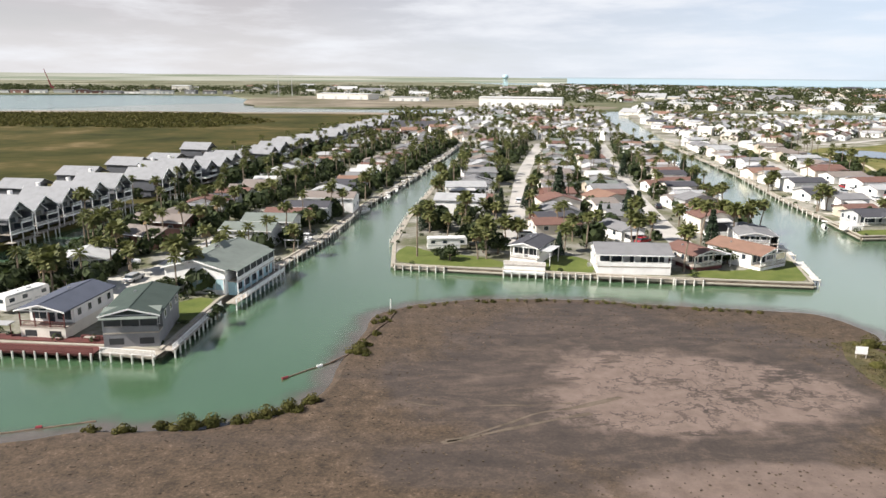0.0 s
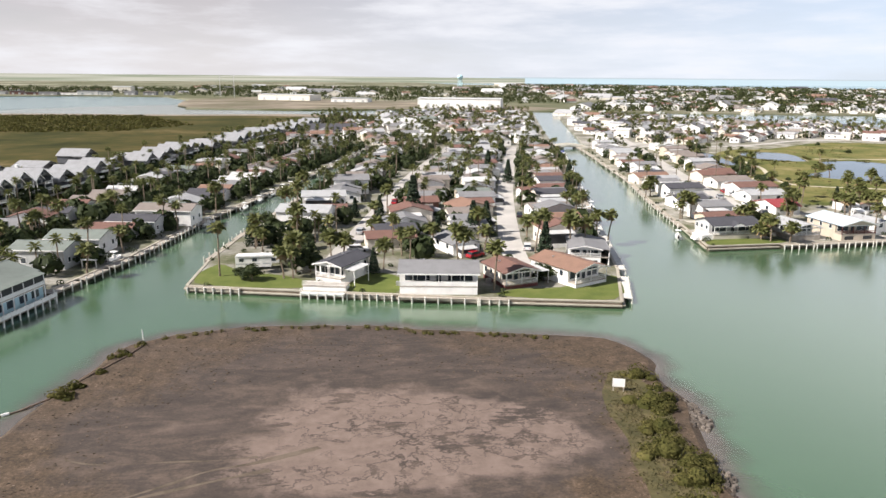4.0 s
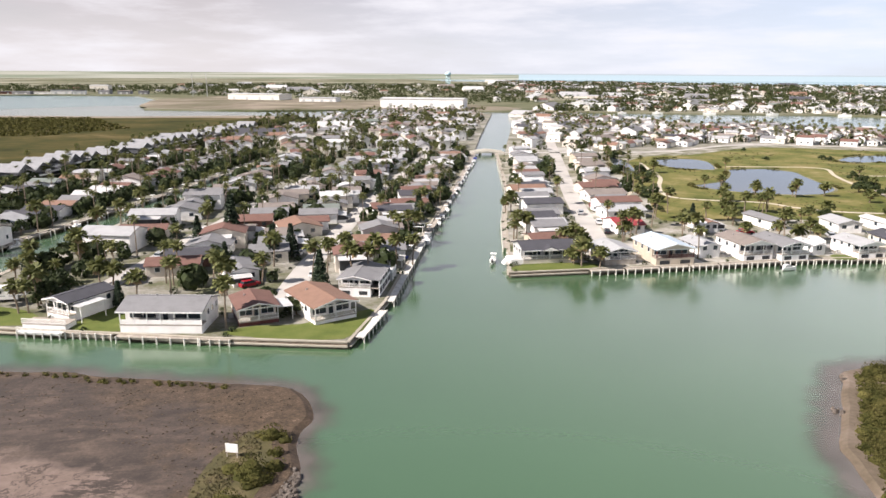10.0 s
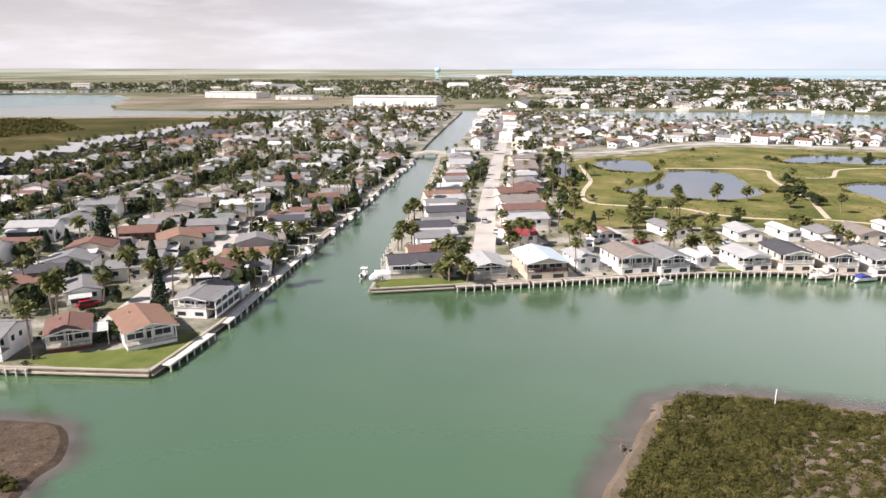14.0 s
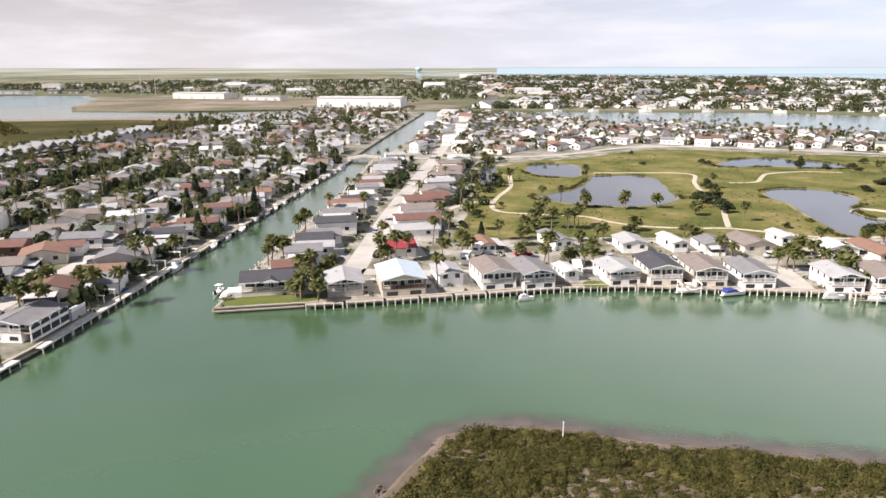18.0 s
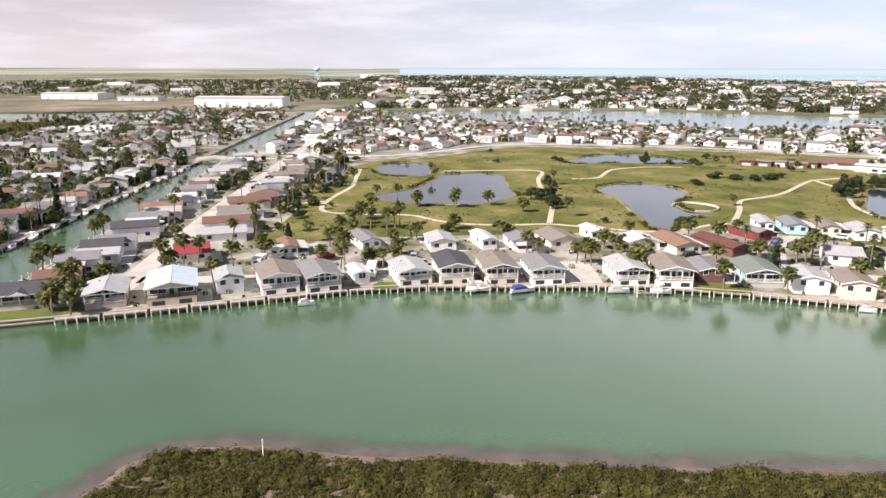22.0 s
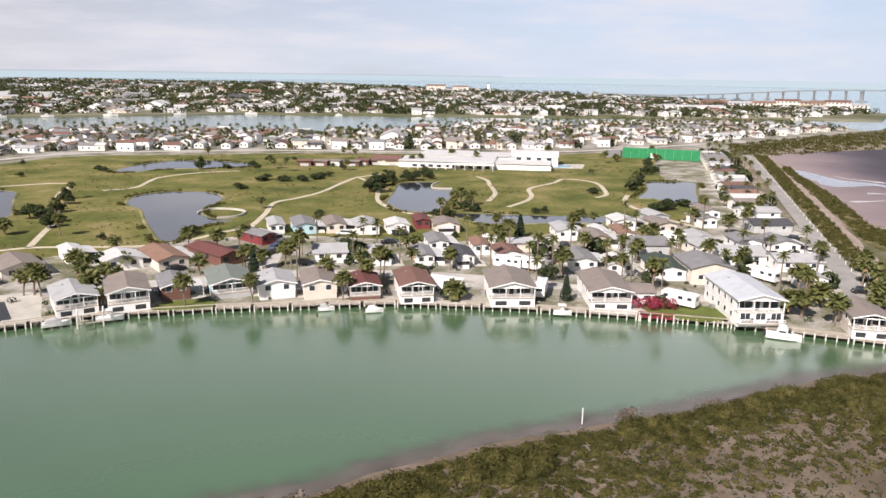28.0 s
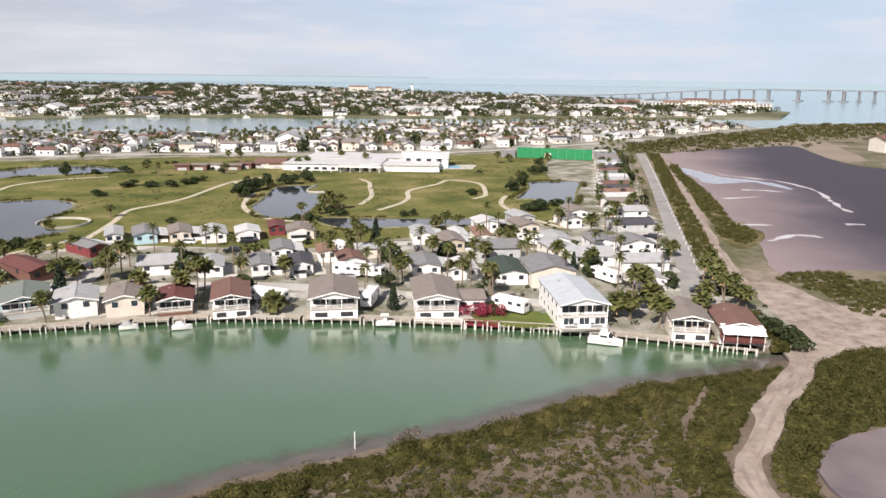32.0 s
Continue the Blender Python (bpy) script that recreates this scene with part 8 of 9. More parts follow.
# low patchy scrub between the clearing and the lagoon
PATCH = rounded([(443, 89.5), (448, 91.5), (458.6, 88), (462, 79), (461, 70), (452, 62), (432, 60), (429, 68), (435, 75), (440, 81)], 3)
k = 0
while k < 520:
    x, y = wild.uniform(426, 464), wild.uniform(58, 94)
    if inside(PATCH, x, y) and noise.noise((x * 0.14, y * 0.14, 6)) > wild.uniform(-0.7, 0.35):
        k += 1
        r = wild.uniform(0.35, 1.0)
        bush(hedge, x, y, 0.95, r, r * wild.uniform(0.4, 0.85), int(14 + 20 * r), 0.2)
stuff("track_hedge", hedge, "scrub", "wild green hedge beside the dirt track", "shrubs")
far_scrub = Shape()
for k in range(1500):
    x = wild.uniform(690, 1250)
    y = 300 + 28 * wild.gauss(0, 1) - 0.12 * (x - 700) * wild.random()
    if inside(EAST_FLAT, x, y) and not inside([(693, 266), (781, 256), (838, 240), (732, 146), (700, 20), (452, 94)], x, y):
        leaf_ball(far_scrub, wild, x, y, 1.5, wild.uniform(1.5, 3.4), 1.2, 14, 0.8)
stuff("inlet_scrub", far_scrub, "scrub", "low green scrub between lagoon and inlet", "shrubs")
M_FENCE = Shape().box(-0.08, 0.08, -0.08, 0.08, -0.1, 1.1).mesh("fence_post", "trim")
fence = thing("post_row", pose(0, 0, GROUND), "row of white painted posts along the hedge road", "fence")
for k in range(44):
    part("fence_post", M_FENCE, None, fence, m=pose(416.5 + 6.3 * k, 95.8 + 4.16 * k, -0.1))

bloom = Shape()
for u, v, r in ((0, 0, 1.7), (1.6, -1.2, 1.5), (-1.4, 1.3, 1.6), (2.9, -2.6, 1.2), (-2.8, 2.7, 1.3), (0.9, 0.9, 1.4), (-0.8, -0.6, 1.2)):
    leaf_ball(bloom, wild, u, v, 1.2, r, 1.35, 190, 0.22)
solid("flowering_bush", bloom, "redleaf", "bright red flowering bush behind the red dock", "shrub", m=pose(365.2, 120.6, GROUND))

# old wheel tracks over the mud flat
M["mudtrack"] = mat("pale_dried_track", [(0.06, 0.047, 0.033), (0.12, 0.094, 0.068), (0.16, 0.125, 0.095)], 0.5, 0.9, 3)
for pts in ([(0.5, 77), (3, 78), (8, 81), (12, 84), (18, 86), (24, 89)],
            [(-5, 87), (-2, 86.2), (3, 86), (8, 86), (12, 86.2), (17, 87)],
            [(0, 76.5), (4, 78), (13, 82), (19, 84)]):
    strip("wheel_track", soft_line(pts, 10), 0.45, 0.512, "mudtrack", "pale old wheel track across the mud flat", "track", thick=0.03, ragged=0.8)

# ---- the town beyond: homes and trees past counting ----
far = random.Random(31)


class Crowd:
    """Simple gabled houses and leaf clumps gathered into one mesh a colour."""

    def __init__(self):
        self.bags = {}

    def bag(self, key):
        return self.bags.setdefault(key, Shape())

    def house(self, x, y, z, rz, w, l, h, roof, wall):
        c, s = math.cos(rz), math.sin(rz)

        def at(u, v, k):
            return (x + c * u - s * v, y + s * u + c * v, z + k)

        b, r, o = self.bag(wall), 0.2 * w, 0.4
        b.face(at(-w / 2, 0, -0.5), at(w / 2, 0, -0.5), at(w / 2, 0, h), at(0, 0, h + r), at(-w / 2, 0, h))
        b.face(at(w / 2, l, -0.5), at(-w / 2, l, -0.5), at(-w / 2, l, h), at(0, l, h + r), at(w / 2, l, h))
        b.face(at(-w / 2, l, -0.5), at(-w / 2, 0, -0.5), at(-w / 2, 0, h), at(-w / 2, l, h))
        b.face(at(w / 2, 0, -0.5), at(w / 2, l, -0.5), at(w / 2, l, h), at(w / 2, 0, h))
        g = self.bag("roof_" + roof)
        for sg in (-1, 1):
            e = sg * (w / 2 + o)
            hh = h - r * o / (w / 2)
            g.face(at(e, -o, hh), at(0, -o, h + r), at(0, l + o, h + r), at(e, l + o, hh))
            g.face(at(e, -o, hh + 0.22), at(0, -o, h + r + 0.22), at(0, l + o, h + r + 0.22), at(e, l + o, hh + 0.22))
            g.face(at(e, -o, hh), at(e, l + o, hh), at(e, l + o, hh + 0.22), at(e, -o, hh + 0.22))
        d = self.bag("glass")
        for u in (-w * 0.25, w * 0.25):
            d.face(at(u - 0.6, -0.05, 1.1), at(u + 0.6, -0.05, 1.1), at(u + 0.6, -0.05, 2.2), at(u - 0.6, -0.05, 2.2))
        for v in (l * 0.3, l * 0.7):
            d.face(at(-w / 2 - 0.05, v - 0.6, 1.1), at(-w / 2 - 0.05, v + 0.6, 1.1), at(-w / 2 - 0.05, v + 0.6, 2.2), at(-w / 2 - 0.05, v - 0.6, 2.2))

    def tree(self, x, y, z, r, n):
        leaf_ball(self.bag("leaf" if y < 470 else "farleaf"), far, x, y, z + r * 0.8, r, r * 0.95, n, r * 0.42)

    def palm(self, x, y, z, h):
        self.bag("trunk").rod((x, y, z - 0.3), (x, y, z + h), 0.2, 0.14, 4)
        f = self.bag("frond")
        n = 9 if y > 900 else 15
        for i in range(n):
            a, e = i * 2.4 + x, 1.1 - 1.9 * i / n
            d = Vector((math.cos(a) * math.cos(e), math.sin(a) * math.cos(e), math.sin(e)))
            q = Vector((-math.sin(a), math.cos(a), 0)) * 0.5
            p = Vector((x, y, z + h))
            t = p + d * 1.9 - Vector((0, 0, 0.55))
            for g in (-1, 1):
                f.face(p, p + d * 1.05, t + q * (0.7 * g), p + d * 0.9 + q * g - Vector((0, 0, 0.15)))


def in_box(poly):
    xs, ys = [p[0] for p in poly], [p[1] for p in poly]
    return min(xs), max(xs), min(ys), max(ys)


def settle(name, poly, z, rz, step, homes, trees, palms_n, size=(7.5, 12.5), avoid=(), big=0.04, leafy=26, label="", jitter=0.35, keep=0.9, crown=1.0):
    """Fills a block with rows of houses and trees between them."""
    crowd = Crowd()
    x0, x1, y0, y1 = in_box(poly)
    c, s = math.cos(rz), math.sin(rz)
    R = int(max(x1 - x0, y1 - y0) / step) + 2
    mx, my = (x0 + x1) / 2, (y0 + y1) / 2
    spots = [(i, j) for i in range(-R, R) for j in range(-R, R)]
    made = 0
    for i, j in spots:
        u, v = i * step * 1.35 + (6 if i % 2 else 0), j * step
        x, y = mx + c * u - s * v, my + s * u + c * v
        x += far.uniform(-jitter, jitter) * step * 0.5
        y += far.uniform(-jitter, jitter) * step * 0.5
        if not inside(poly, x, y) or far.random() > keep or any(inside(a, x, y) for a in avoid) or made >= homes:
            continue
        made += 1
        g = 1.0
        if far.random() < big:
            g = far.uniform(1.6, 3.0)
        w, l = size[0] * far.uniform(0.85, 1.2) * g, size[1] * far.uniform(0.85, 1.2) * g
        crowd.house(x, y, z, rz + (0 if far.random() < 0.6 else math.pi / 2) + far.uniform(-0.1, 0.1), w, l, far.choice((2.8, 3.1, 3.4, 5.4)), far.choice(ROOF_MIX), far.choice(("white", "white", "white", "white", "cream", "beige")))
    for n, kind in ((trees, 0), (palms_n, 1)):
        k = tries = 0
        while k < n and tries < 30 * n:
            tries += 1
            x, y = far.uniform(x0, x1), far.uniform(y0, y1)
            if not inside(poly, x, y) or any(inside(a, x, y) for a in avoid):
                continue
            if kind == 0 and noise.noise((x * 0.012, y * 0.012, 5)) < far.uniform(-0.5, 0.3):
                continue
            k += 1
            if kind:
                crowd.palm(x, y, z, far.uniform(5, 10))
            else:
                crowd.tree(x, y, z, far.uniform(1.6, 3.6) * crown, leafy)
    for key, shape in crowd.bags.items():
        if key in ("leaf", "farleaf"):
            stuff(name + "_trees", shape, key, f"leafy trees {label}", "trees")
        elif key in ("frond", "trunk"):
            stuff(name + ("_palm_crowns" if key == "frond" else "_palm_trunks"), shape, key, f"fan palms {label}", "palm trees")
        elif key == "glass":
            stuff(name + "_windows", shape, key, f"dark windows of homes {label}", "windows")
        elif key.startswith("roof_"):
            stuff(name + "_roofs", shape, key, f"{WORDS[key[5:]]} roofs of homes {label}", "roofs")
        else:
            stuff(name + "_walls", shape, key, f"{PAINTS[key]} walls of homes {label}", "houses")


settle("north_block", [(-42, 462), (118, 462), (134, 570), (154, 712), (176, 872), (66, 895), (14, 800), (-24, 560)], GROUND, radians(8), 13.5, 420, 700, 420, label="beyond the road bridges")
settle("channel_strip", [(160, 470), (228, 472), (318, 520), (424, 482), (470, 452), (590, 372), (740, 348), (1005, 345), (1005, 400), (890, 490), (716, 550), (640, 555), (540, 548), (470, 590), (424, 645), (326, 680), (256, 790), (232, 860), (202, 760), (176, 590)], GROUND, radians(-38), 9.6, 2300, 900, 900, size=(5.8, 9.5), label="along the harbour channel", leafy=22, avoid=([(168.5, 455), (201, 674), (214, 760), (230, 760), (217, 674), (183.5, 455)],))
settle("harbour_side", [(240, 930), (350, 925), (590, 885), (830, 710), (1145, 490), (1420, 480), (1560, 750), (1650, 1150), (900, 1250), (420, 1300)], 1.4, radians(-32), 19.0, 1300, 5200, 700, size=(9, 14), label="across the harbour channel", leafy=18, big=0.06, keep=0.62, crown=1.4)
settle("far_town", [(420, 1300), (900, 1250), (1650, 1150), (1650, 2240), (1510, 2760), (960, 3220), (500, 3500), (330, 2200)], 1.4, radians(-25), 34.0, 1800, 5200, 300, size=(12, 18), label="of the far town", leafy=14, big=0.1, keep=0.62, crown=1.9)
settle("north_plain", [(-420, 1500), (-100, 1300), (180, 1100), (400, 1300), (330, 2200), (380, 2600), (-700, 2600)], 1.4, radians(5), 60.0, 420, 2600, 60, size=(12, 20), label="of the northern plain", leafy=12, big=0.15, keep=0.3, crown=1.5)
settle("west_plain", [(-2300, 1560), (-900, 1560), (-420, 1640), (-600, 2150), (-2300, 2150)], 1.4, 0, 160.0, 30, 2400, 0, size=(14, 26), label="of the western plain", leafy=12, keep=0.15, crown=1.7)


def grove(name, poly, trees_n, palms_n, label, z=GROUND):
    """Yard trees of the rows farther off."""
    crowd = Crowd()
    x0, x1, y0, y1 = in_box(poly)
    k = tries = 0
    while k < trees_n + palms_n and tries < 20000:
        tries += 1
        x, y = far.uniform(x0, x1), far.uniform(y0, y1)
        if not inside(poly, x, y) or any((x - a) ** 2 + (y - b) ** 2 < (0.75 * c) ** 2 for a, b, c in HOMES):
            continue
        if any(min((x - p[0]) ** 2 + (y - p[1]) ** 2 for p in line) < (wd / 2 + 2.3) ** 2 for line, wd in ROADS):
            continue
        k += 1
        if k <= palms_n:
            crowd.palm(x, y, z, far.uniform(5, 10.5))
        else:
            crowd.tree(x, y, z, far.uniform(1.2, 3.1), 64)
    for key, shape in crowd.bags.items():
        stuff(name + {"leaf": "_trees", "farleaf": "_far_trees", "frond": "_palm_crowns", "trunk": "_palm_trunks"}[key], shape, key, ("leafy trees " if "leaf" in key else "fan palms ") + label, "trees")


grove("near_townhouse_yards", [(-89, 124), (-84, 124), (-72, 235), (-77, 235)], 40, 7, "below the near townhouses")
grove("near_western_yards", [(-88, 128), (-44, 128), (-28, 235), (-75, 235)], 84, 20, "in the near western yards")
grove("near_middle_yards", [(-4, 178), (82, 172), (94, 255), (-3, 255)], 46, 10, "in the near middle yards")
grove("resort_yards", [(300, 190), (330, 168), (372, 120), (398, 80), (470, 150), (440, 174), (372, 192), (345, 222), (318, 236)], 14, 40, "among the resort homes")
grove("western_yards", [(-76, 235), (-26, 235), (10, 450), (-50, 450)], 290, 120, "in the western canal yards")
grove("middle_yards", [(-2, 255), (96, 255), (122, 450), (20, 450)], 250, 180, "in the middle canal yards")
grove("street_yards", [(128, 295), (190, 295), (222, 452), (142, 452)], 40, 34, "along the straight street")
grove("townhouse_yards", [(-108, 235), (-86, 235), (-60, 400), (-5, 760), (-40, 780), (-80, 480)], 260, 210, "among the townhouses")
grove("hedge_road_yards", [(510, 168), (690, 292), (676, 306), (500, 184)], 34, 34, "beside the hedge road")

# ---- marsh scrub and sand on the western side ----
marsh = Shape()
MARSH_PATCH = [(-460, 745), (-235, 775), (-150, 640), (-190, 560), (-330, 560), (-560, 640)]
k = 0
while k < 2200:
    x, y = far.uniform(-560, -150), far.uniform(555, 780)
    if inside(MARSH_PATCH, x, y):
        k += 1
        leaf_ball(marsh, far, x, y, 1.8, far.uniform(1.6, 3.4), 1.6, 12, 1.1)
stuff("marsh_scrub", marsh, "scrub", "olive scrub thicket on the salt marsh", "shrubs")
slab("open_sea", [(1500, -300), (4880, -580), (4880, 4880), (60, 4880), (100, 4610), (1200, 450), (1240, 300)], 0.03, -0.1, "sea", "pale teal open sea beyond the town", "water")
slab("bay_water", [(-1400, 1478), (-895, 1474), (-661, 1460), (-440, 1430), (-330, 1240), (-260, 1110), (-347, 1056), (-415, 985), (-470, 860), (-700, 800), (-1400, 780)], 0.04, -0.1, "bay", "ruffled teal bay water beyond the marsh", "water")
slab("sand_flat", rounded([(-470, 800), (-340, 815), (-219, 806), (-100, 826), (-12, 800), (-24, 770), (-120, 790), (-219, 780), (-340, 786), (-472, 770)], 3), 1.26, 0.4, "sand", "bare sandy shore of the marsh", "sand")
slab("sand_flat", rounded([(-330, 1240), (-250, 985), (-100, 950), (50, 975), (180, 950), (230, 1000), (120, 1180), (-100, 1300), (-260, 1420)], 5, 14.0), 1.5, 1.0, "earth", "bare earth round the industrial sheds", "sand")

# ---- landmarks ----
def hall(x, y, rz, w, l, h, wall, roof, label, z=1.4, doors=4):
    b = thing("warehouse", pose(x, y, z, 0, 0, rz), label, "warehouse", "large halls")
    walls(b, -w / 2, w / 2, 0, l, -0.5, h, h * 0.1, wall, "x")
    gable_roof(b, -w / 2, w / 2, 0, l, h, h * 0.1, "roof_" + roof, "x", over=0.6, thick=0.4, trim=False)
    for i in range(doors):
        u = -w / 2 + w * (i + 0.5) / doors
        part("door", Shape().box(u - 2.2, u + 2.2, -0.12, 0.05, 0, h * 0.55), "greywall", b)
    return b


hall(102, 990, -12, 112, 42, 12, "white", "white", "long white waterfront warehouse")
hall(-176, 1262, -22, 100, 40, 9, "cream", "white", "long pale industrial shed")
hall(-60, 1190, -10, 60, 30, 6, "white", "light", "low pale industrial shed")
hall(-610, 1700, 0, 40, 24, 13, "cream", "white", "tall pale block on the plain", doors=2)
hall(330, 985, -30, 60, 24, 7, "white", "white", "white boatyard shed by the harbour")
hall(640, 905, -35, 50, 22, 7, "white", "light", "white shed on the harbour side")
hall(900, 720, -35, 70, 26, 8, "white", "white", "long white harbour building")
hall(1190, 640, -40, 90, 40, 8, "white", "white", "large white store building")
for x in (-319, -293):
    p = thing("lattice_mast", pose(x, 1414, 1.4), "tall thin steel mast", "mast", "masts")
    for u, v in ((-0.9, -0.6), (0.9, -0.6), (0, 0.9)):
        part("leg", Shape().rod((u, v, 0), (u * 0.4, v * 0.4, 42), 0.22), "metal", p)
    for q in range(9):
        part("brace", Shape().rod((-0.7, -0.4, 2 + q * 4.4), (0.6, -0.4, 5 + q * 4.4), 0.12), "metal", p)
tower = thing("water_tower", pose(229, 2776, 1.4), "pale blue round water tower on legs", "water tower")
for q in range(6):
    a = q * math.pi / 3
    part("leg", Shape().rod((9 * math.cos(a), 9 * math.sin(a), 0), (8 * math.cos(a), 8 * math.sin(a), 32), 0.8), "bluewall", tower)
part("riser", Shape().rod((0, 0, 0), (0, 0, 30), 1.6, 1.6, 10), "bluewall", tower)
bowl = bmesh.new()
bmesh.ops.create_uvsphere(bowl, u_segments=20, v_segments=12, radius=11.5)
bowl_mesh = bpy.data.meshes.new("tank")
bowl.to_mesh(bowl_mesh)
bowl.free()
bowl_mesh.materials.append(M["bluewall"])
part("tank", bowl_mesh, None, tower, m=Matrix.Translation((0, 0, 38)) @ Matrix.Diagonal((1, 1, 0.75, 1)))
crane = thing("harbour_crane", pose(-1036, 1941, 1.4), "red lattice crane with a raised boom", "crane")
part("boom", Shape().rod((0, 0, 6), (-16, 0, 50), 1.2, 0.7), "redwall", crane)
part("mast", Shape().rod((0, 0, 0), (-8, 0, 22), 1.4, 1.0), "redwall", crane)
part("cab", Shape().box(-3, 5, -3, 3, 0, 6), "redwall", crane)
for k in range(22):
    x = -1250 + k * 38
    s_h = far.uniform(4, 8)
    hall(x, 1495 + far.uniform(0, 40), far.uniform(-10, 10), far.uniform(18, 40), 14, s_h, far.choice(("brick", "greywall", "darkwall", "white")), far.choice(("grey", "brown", "dark")), "weathered shipyard building across the bay", doors=2)


# resort clubhouse and ball court
club = thing("clubhouse", pose(457, 350, GROUND, 0, 0, -46), "sprawling white clubhouse with flat pale roofs and a red-tiled wing", "clubhouse")
for a, b, c, d, h in ((0, 30, 3, 27, 3.4), (30, 52, 0, 30, 3.9), (52, 82, 4, 22, 3.2), (8, 40, 27.2, 52, 4.4), (40.2, 59, 30.2, 50, 4.0)):
    part("hall", Shape().box(a, b, c, d, -0.3, h), "white", club)
    part("hall_roof", Shape().box(a - 0.6, b + 0.6 - 0.7, c - 0.6, d + 0.6, h, h + 0.35), "roof_white", club)
part("west_wing", Shape().box(-16, 0, 8, 20, -0.3, 3.2), "beige", club)
part("wing_roof", Shape().prism([(7.4, 3.2), (14, 5.0), (20.6, 3.2)], -17, -0.1, "x"), "roof_red", club)
walls(club, 60, 86, 24, 44, -0.3, 5.4, 2.2, "white", "x", "tall_hall")
gable_roof(club, 60, 86, 24, 44, 5.4, 2.2, "roof_white", "x", over=0.5, trim=False)
part("parapet", Shape().prism([(60, 5.0), (86, 5.0), (80, 7.6), (66, 7.6)], 23.4, 23.9, "y"), "trim", club)
part("colonnade_roof", Shape().box(6, 52, -3.4, -0.6, 2.7, 3.0), "trim", club)
for k in range(10):
    part("column", Shape().box(6.3 + k * 5, 6.6 + k * 5, -3.2, -2.9, -0.2, 2.7), "trim", club)
    part("window", Shape().box(7.5 + k * 4.4, 10 + k * 4.4, -0.08 if k > 4 else 2.92, 0.04 if k > 4 else 3.04, 0.6, 2.4), "glass", club)
for k in range(4):
    part("arched_window", Shape().box(63 + k * 5.6, 65.4 + k * 5.6, 23.3, 23.4, 3.2, 5.0), "glass", club)
slab("pool_terrace", [(506, 316), (540, 292), (556, 304), (522, 330)], GROUND + 0.14, GROUND - 0.1, "concrete", "paved pool terrace beside the clubhouse", "pavement")
slab("pool", rounded([(522, 312), (536, 300), (543, 306), (528, 318)], 3), GROUND + 0.2, GROUND - 0.1, "poolblue", "small blue swimming pool", "pool")
court = thing("ball_court", pose(603, 314, GROUND, 0, 0, -59), "long green windscreen wall round a ball court", "court")
for k in range(9):
    part("screen_panel", Shape().box(k * 5.1, k * 5.1 + 5.0, -0.06, 0.06, 0.2, 6.6), "courtgreen", court)
for k in range(10):
    part("post", Shape().box(k * 5.1 - 0.12, k * 5.1 + 0.02, 0.08, 0.24, -0.2, 6.9), "metal", court)
part("scoreboard", Shape().box(17, 21, -0.3, -0.1, 0.8, 3.6), "trim", court)
part("dugout", Shape().box(-10, -1, -2, 4, 0, 4.2), "darkwall", court)
for k in range(7):
    hall(418 + k * 7, 386 - k * 4.6 + far.uniform(-4, 6), far.uniform(-60, -20), far.uniform(5, 9), 6, far.uniform(2.4, 3.0), far.choice(("white", "beige", "redwall", "brick")), far.choice(("red", "brown", "light")), "low maintenance shed behind the fairway", GROUND, 1)


# waterfront blocks and causeway
def block(x, y, rz, w, l, h, wall, roof, label, floors):
    b = thing("apartment_block", pose(x, y, 1.4, 0, 0, rz), label, "apartments", "apartment blocks")
    walls(b, -w / 2, w / 2, 0, l, -0.5, h, 2.5, wall, "x")
    gable_roof(b, -w / 2, w / 2, 0, l, h, 2.5, "roof_" + roof, "x", over=0.8, thick=0.4, trim=False)
    for f in range(floors):
        z = h * (f + 0.5) / floors
        for i in range(int(w / 6)):
            u = -w / 2 + 3 + i * 6
            part("window", Shape().box(u - 1.2, u + 1.2, -0.12, 0.05, z - 0.9, z + 0.9), "glass", b)
    return b


block(1450, 1590, -46, 50, 18, 17, "cream", "terra", "cream apartment block with terracotta roof", 5)
block(1495, 1540, -46, 40, 18, 15, "cream", "terra", "cream apartment block with terracotta roof", 4)
for x, y, w, h, a, r in ((1385, 640, 40, 10, "cream", "terra"), (1408, 610, 36, 14, "cream", "red"), (1430, 580, 40, 12, "tan", "terra"), (1452, 550, 36, 14, "cream", "red"), (1470, 525, 26, 9, "cream", "light"), (1360, 665, 36, 9, "white", "light")):
    block(x, y, -52, w, 16, h, a, r, "warm-toned waterfront apartments with tiled roof", 3)
block(848, 166, -40, 26, 18, 8.5, "cream", "red", "large cream house with red roof beside the lagoon", 2)
light = thing("lighthouse", pose(1701, 1657, 1.4), "white lighthouse tower with dark lantern", "lighthouse")
part("shaft", Shape().rod((0, 0, 0), (0, 0, 20), 4.5, 3.0, 12), "trim", light)
part("lantern", Shape().rod((0, 0, 20), (0, 0, 24), 2.0, 1.6, 10), "dark_lantern", light)

cause = thing("causeway_bridge", pose(0, 0, 0), "long pale concrete causeway rising to a high span", "bridge")
cause_a, cause_b, spans = Vector((1700, 1250)), Vector((2560, 46)), 44


def deck_height(t):
    u = max(0.0, min(1.0, (t - 0.1) / 0.3))
    return 7.0 + 20 * u * u * (3 - 2 * u) - 6 * max(0.0, t - 0.55)


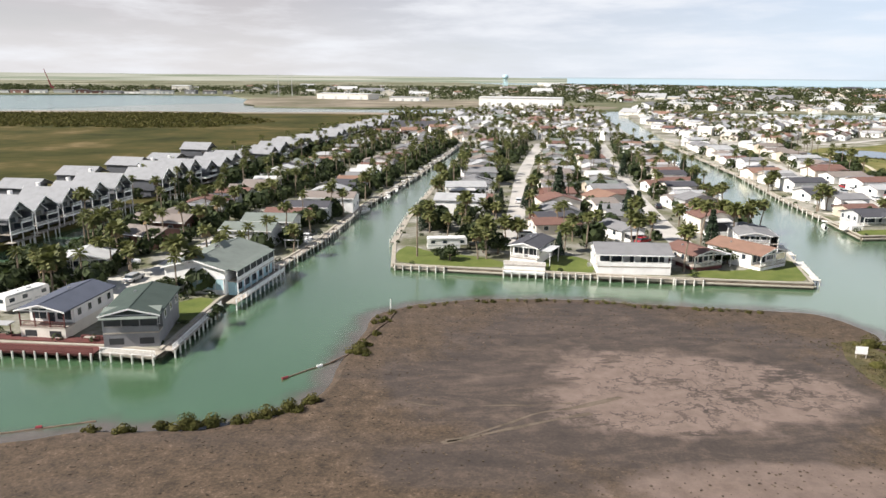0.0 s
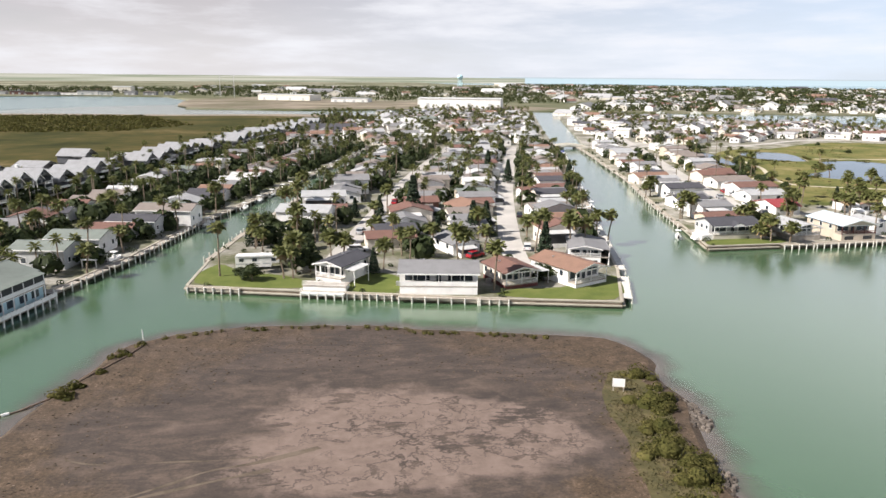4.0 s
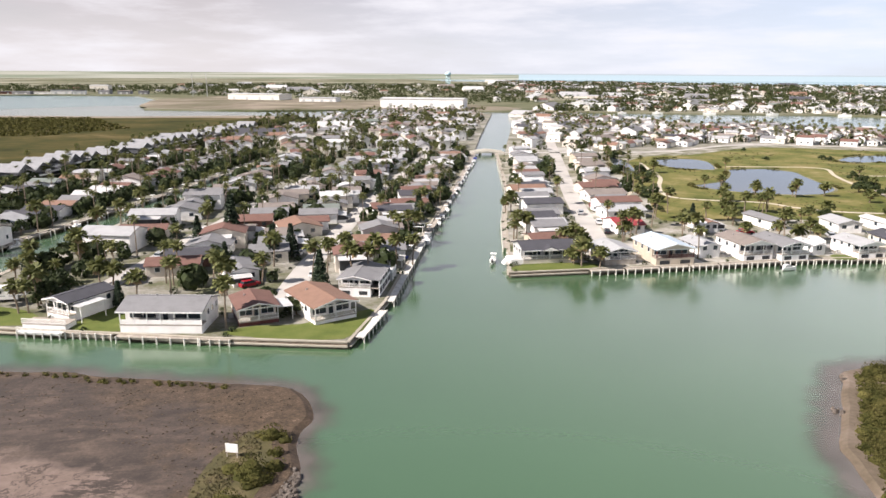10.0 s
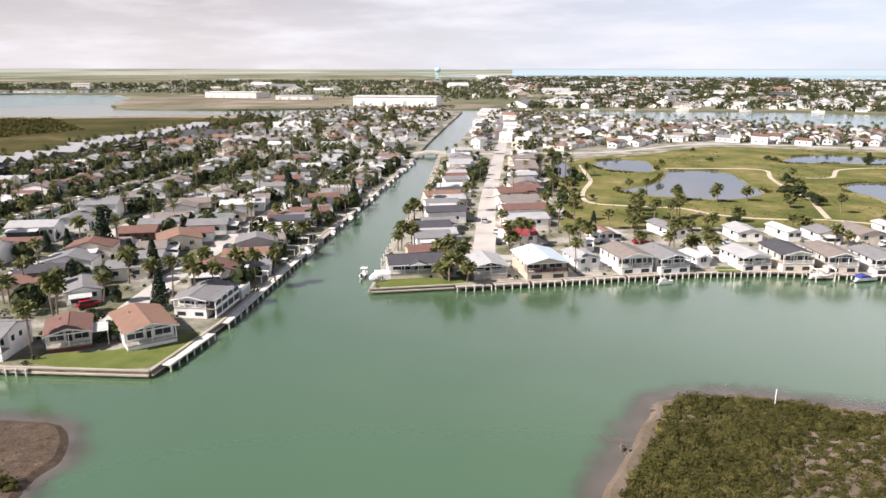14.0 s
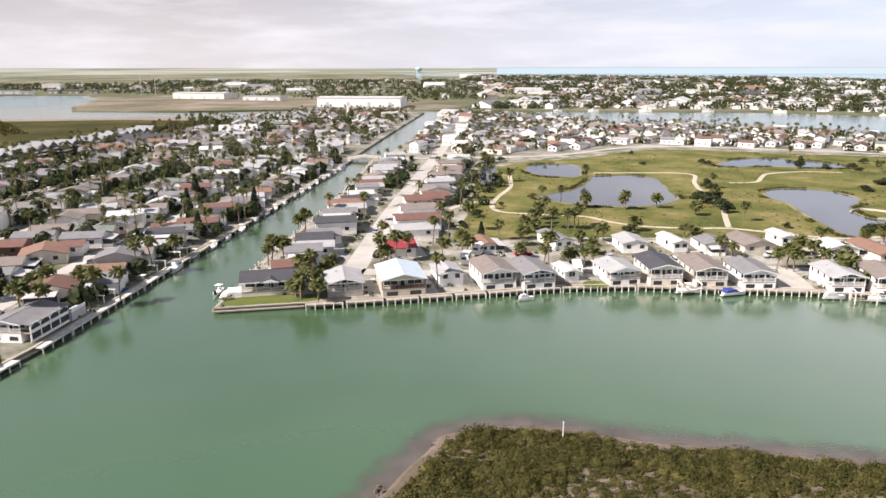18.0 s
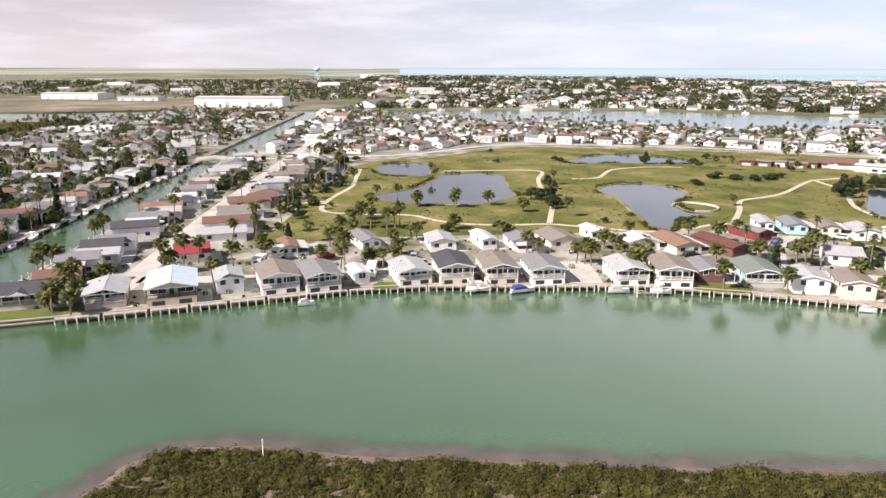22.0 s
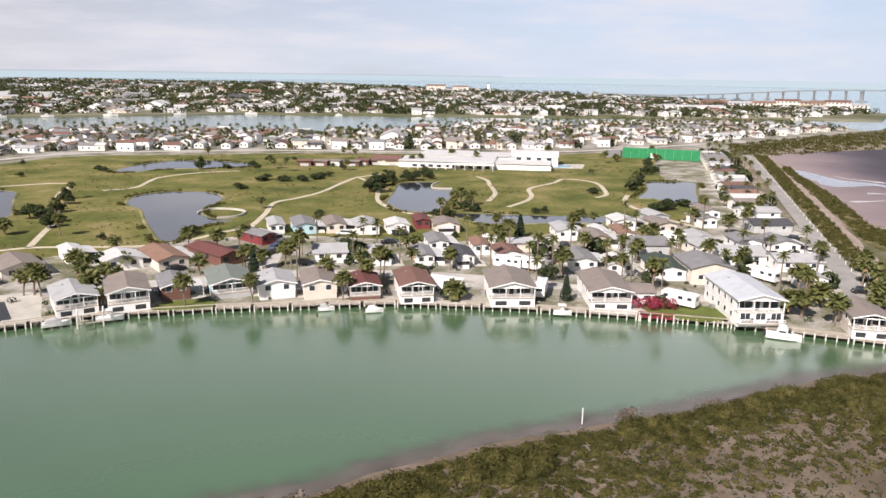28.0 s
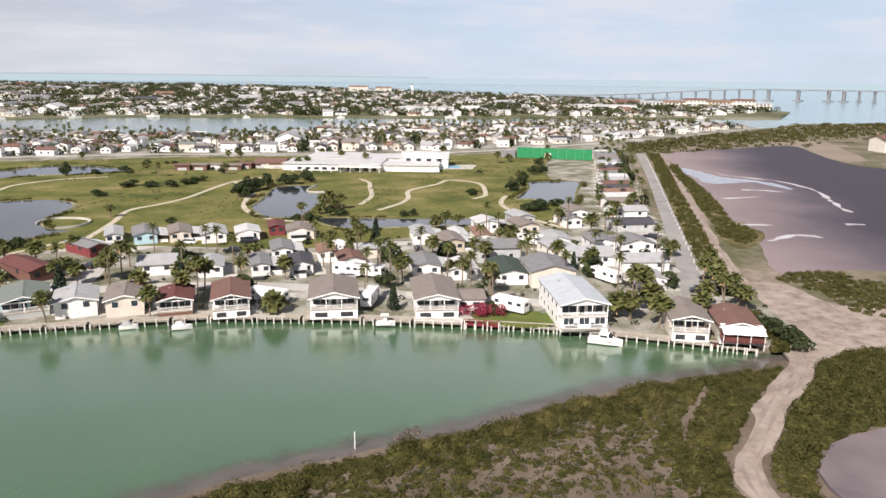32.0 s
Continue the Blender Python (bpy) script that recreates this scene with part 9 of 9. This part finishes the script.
M["pierstone"] = mat("grey_bridge_concrete", [(0.16, 0.17, 0.18), (0.24, 0.25, 0.26)], 0.05, 0.9, 0.5)
for i in range(spans):
    p, q = cause_a.lerp(cause_b, i / spans), cause_a.lerp(cause_b, (i + 1) / spans)
    z0, z1 = deck_height(i / spans), deck_height((i + 1) / spans)
    d = (q - p).normalized() * 5
    n = Vector((-d.y, d.x))
    s = Shape()
    lo, hi = [], []
    for pt, z in ((p, z0), (q, z1)):
        for sg in (-1, 1):
            lo.append((pt.x + sg * n.x, pt.y + sg * n.y, z - 2.6))
            hi.append((pt.x + sg * n.x, pt.y + sg * n.y, z))
    s.v = lo + hi
    s.f = [(0, 1, 3, 2), (4, 6, 7, 5), (0, 2, 6, 4), (1, 5, 7, 3), (0, 4, 5, 1), (2, 3, 7, 6)]
    part("deck_span", s, "pierstone", cause)
    if i in (19, 21):
        continue
    big = 3.2 if 17 < i < 24 else 1.8
    for sg in (-0.8, 0.8):
        part("pier", Shape().box(p.x + sg * n.x - big, p.x + sg * n.x + big, p.y + sg * n.y - big * 0.7, p.y + sg * n.y + big * 0.7, -2, z0 - 2.5), "pierstone", cause)
    part("fender", Shape().box(p.x - big * 3, p.x + big * 3, p.y - big * 3, p.y + big * 3, -1, 2.2), "pierstone", cause)

# fishing boats in the harbour
for k in range(10):
    t = (k / 9) ** 1.3
    shore = ((350, 905), (590, 865), (825, 690), (1145, 471))
    leg = min(2, int(t * 3))
    x, y = (shore[leg][i] + (shore[leg + 1][i] - shore[leg][i]) * (t * 3 - leg) for i in (0, 1))
    boat(x - 4, y - far.uniform(3, 6), far.uniform(-45, -20), "white fishing boat moored in the harbour channel", far.uniform(8, 15), "cruiser")

# ---- the horizon ----
def horizon(name, a0, a1, z0, z1, radius, material, label, end=None):
    s = Shape()
    n = 40
    for i in range(n + 1):
        a = radians(a0 + (a1 - a0) * i / n)
        x, y = 120 + radius * math.sin(a), 20 + radius * math.cos(a)
        top = z1 if end is None else z1 + (end - z1) * (i / n) ** 2
        s.v += [(x, y, z0), (x, y, top + 1.2 * noise.noise((i * 0.9, z1, 0)))]
    s.f = [(2 * i, 2 * i + 1, 2 * i + 3, 2 * i + 2) for i in range(n)]
    return solid(name, s, material, label, "backdrop", "structure")


# these far strips glow by themselves in place of sunlit haze
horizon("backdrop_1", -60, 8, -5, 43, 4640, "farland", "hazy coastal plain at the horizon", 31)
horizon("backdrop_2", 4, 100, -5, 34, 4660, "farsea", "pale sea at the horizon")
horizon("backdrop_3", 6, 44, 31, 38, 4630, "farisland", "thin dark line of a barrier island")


# ---- low garden shrubs between the homes ----
def shrubs(name, poly, n, label):
    s = Shape()
    x0, x1, y0, y1 = in_box(poly)
    made = tries = 0
    while made < n and tries < 30 * n:
        tries += 1
        x, y = far.uniform(x0, x1), far.uniform(y0, y1)
        if not inside(poly, x, y):
            continue
        if any(inside(p, x, y) for p in LAWNS):
            continue
        d = min((math.hypot(x - a, y - b) / c for a, b, c in HOMES), default=9)
        if d < 0.8 or any(min((x - p[0]) ** 2 + (y - p[1]) ** 2 for p in line) < (wd / 2 + 0.6) ** 2 for line, wd in ROADS):
            continue
        made += 1
        r = far.uniform(0.35, 1.0)
        leaf_ball(s, far, x, y, GROUND + r * 0.5, r, r * 0.75, int(34 * r) + 12, 0.24)
    stuff(name, s, "leaf", label, "shrubs")


shrubs("western_shrubs", WEST_BANK, 260, "low green shrubs in the western canal yards")
shrubs("middle_shrubs", MIDDLE_BANK, 420, "low green shrubs in the middle canal yards")
shrubs("resort_shrubs", EAST_BANK[:19] + [(470, 142), (470, 176), (372, 196), (326, 238), (262, 246), (172, 250), (196, 440), (140, 440)], 460, "low green shrubs in the golf resort yards")

# reeds along the golf ponds
reeds = Shape()
for ring in PONDS:
    for (x0, y0), (x1, y1) in zip(ring, ring[1:] + ring[:1]):
        for k in range(int(math.hypot(x1 - x0, y1 - y0) / 0.5) + 1):
            t = far.random()
            x, y = x0 + (x1 - x0) * t, y0 + (y1 - y0) * t
            if noise.noise((x * 0.07, y * 0.07, 6)) > 0.02:
                r = far.uniform(0.3, 0.9)
                leaf_ball(reeds, far, x + far.uniform(-1.6, 0.6), y + far.uniform(-1.6, 0.6), GROUND + 0.1 + r * 0.4, r, r * 0.8, 14, 0.3)
stuff("pond_reeds", reeds, "scrub", "olive reeds along the golf pond banks", "reeds")
# rough grass on the fairways
rough = Shape()
k = 0
while k < 2600:
    x, y = far.uniform(175, 640), far.uniform(180, 480)
    if inside(GOLF, x, y) and not on_water(x, y) and noise.noise((x * 0.03, y * 0.03, 3)) > 0.05:
        k += 1
        leaf_ball(rough, far, x, y, GROUND + 0.15, far.uniform(0.3, 0.9), 0.25, 5, 0.3)
    else:
        k += 0.2
stuff("rough_grass", rough, "drygrass", "tufts of rough grass beside the fairways", "grass")
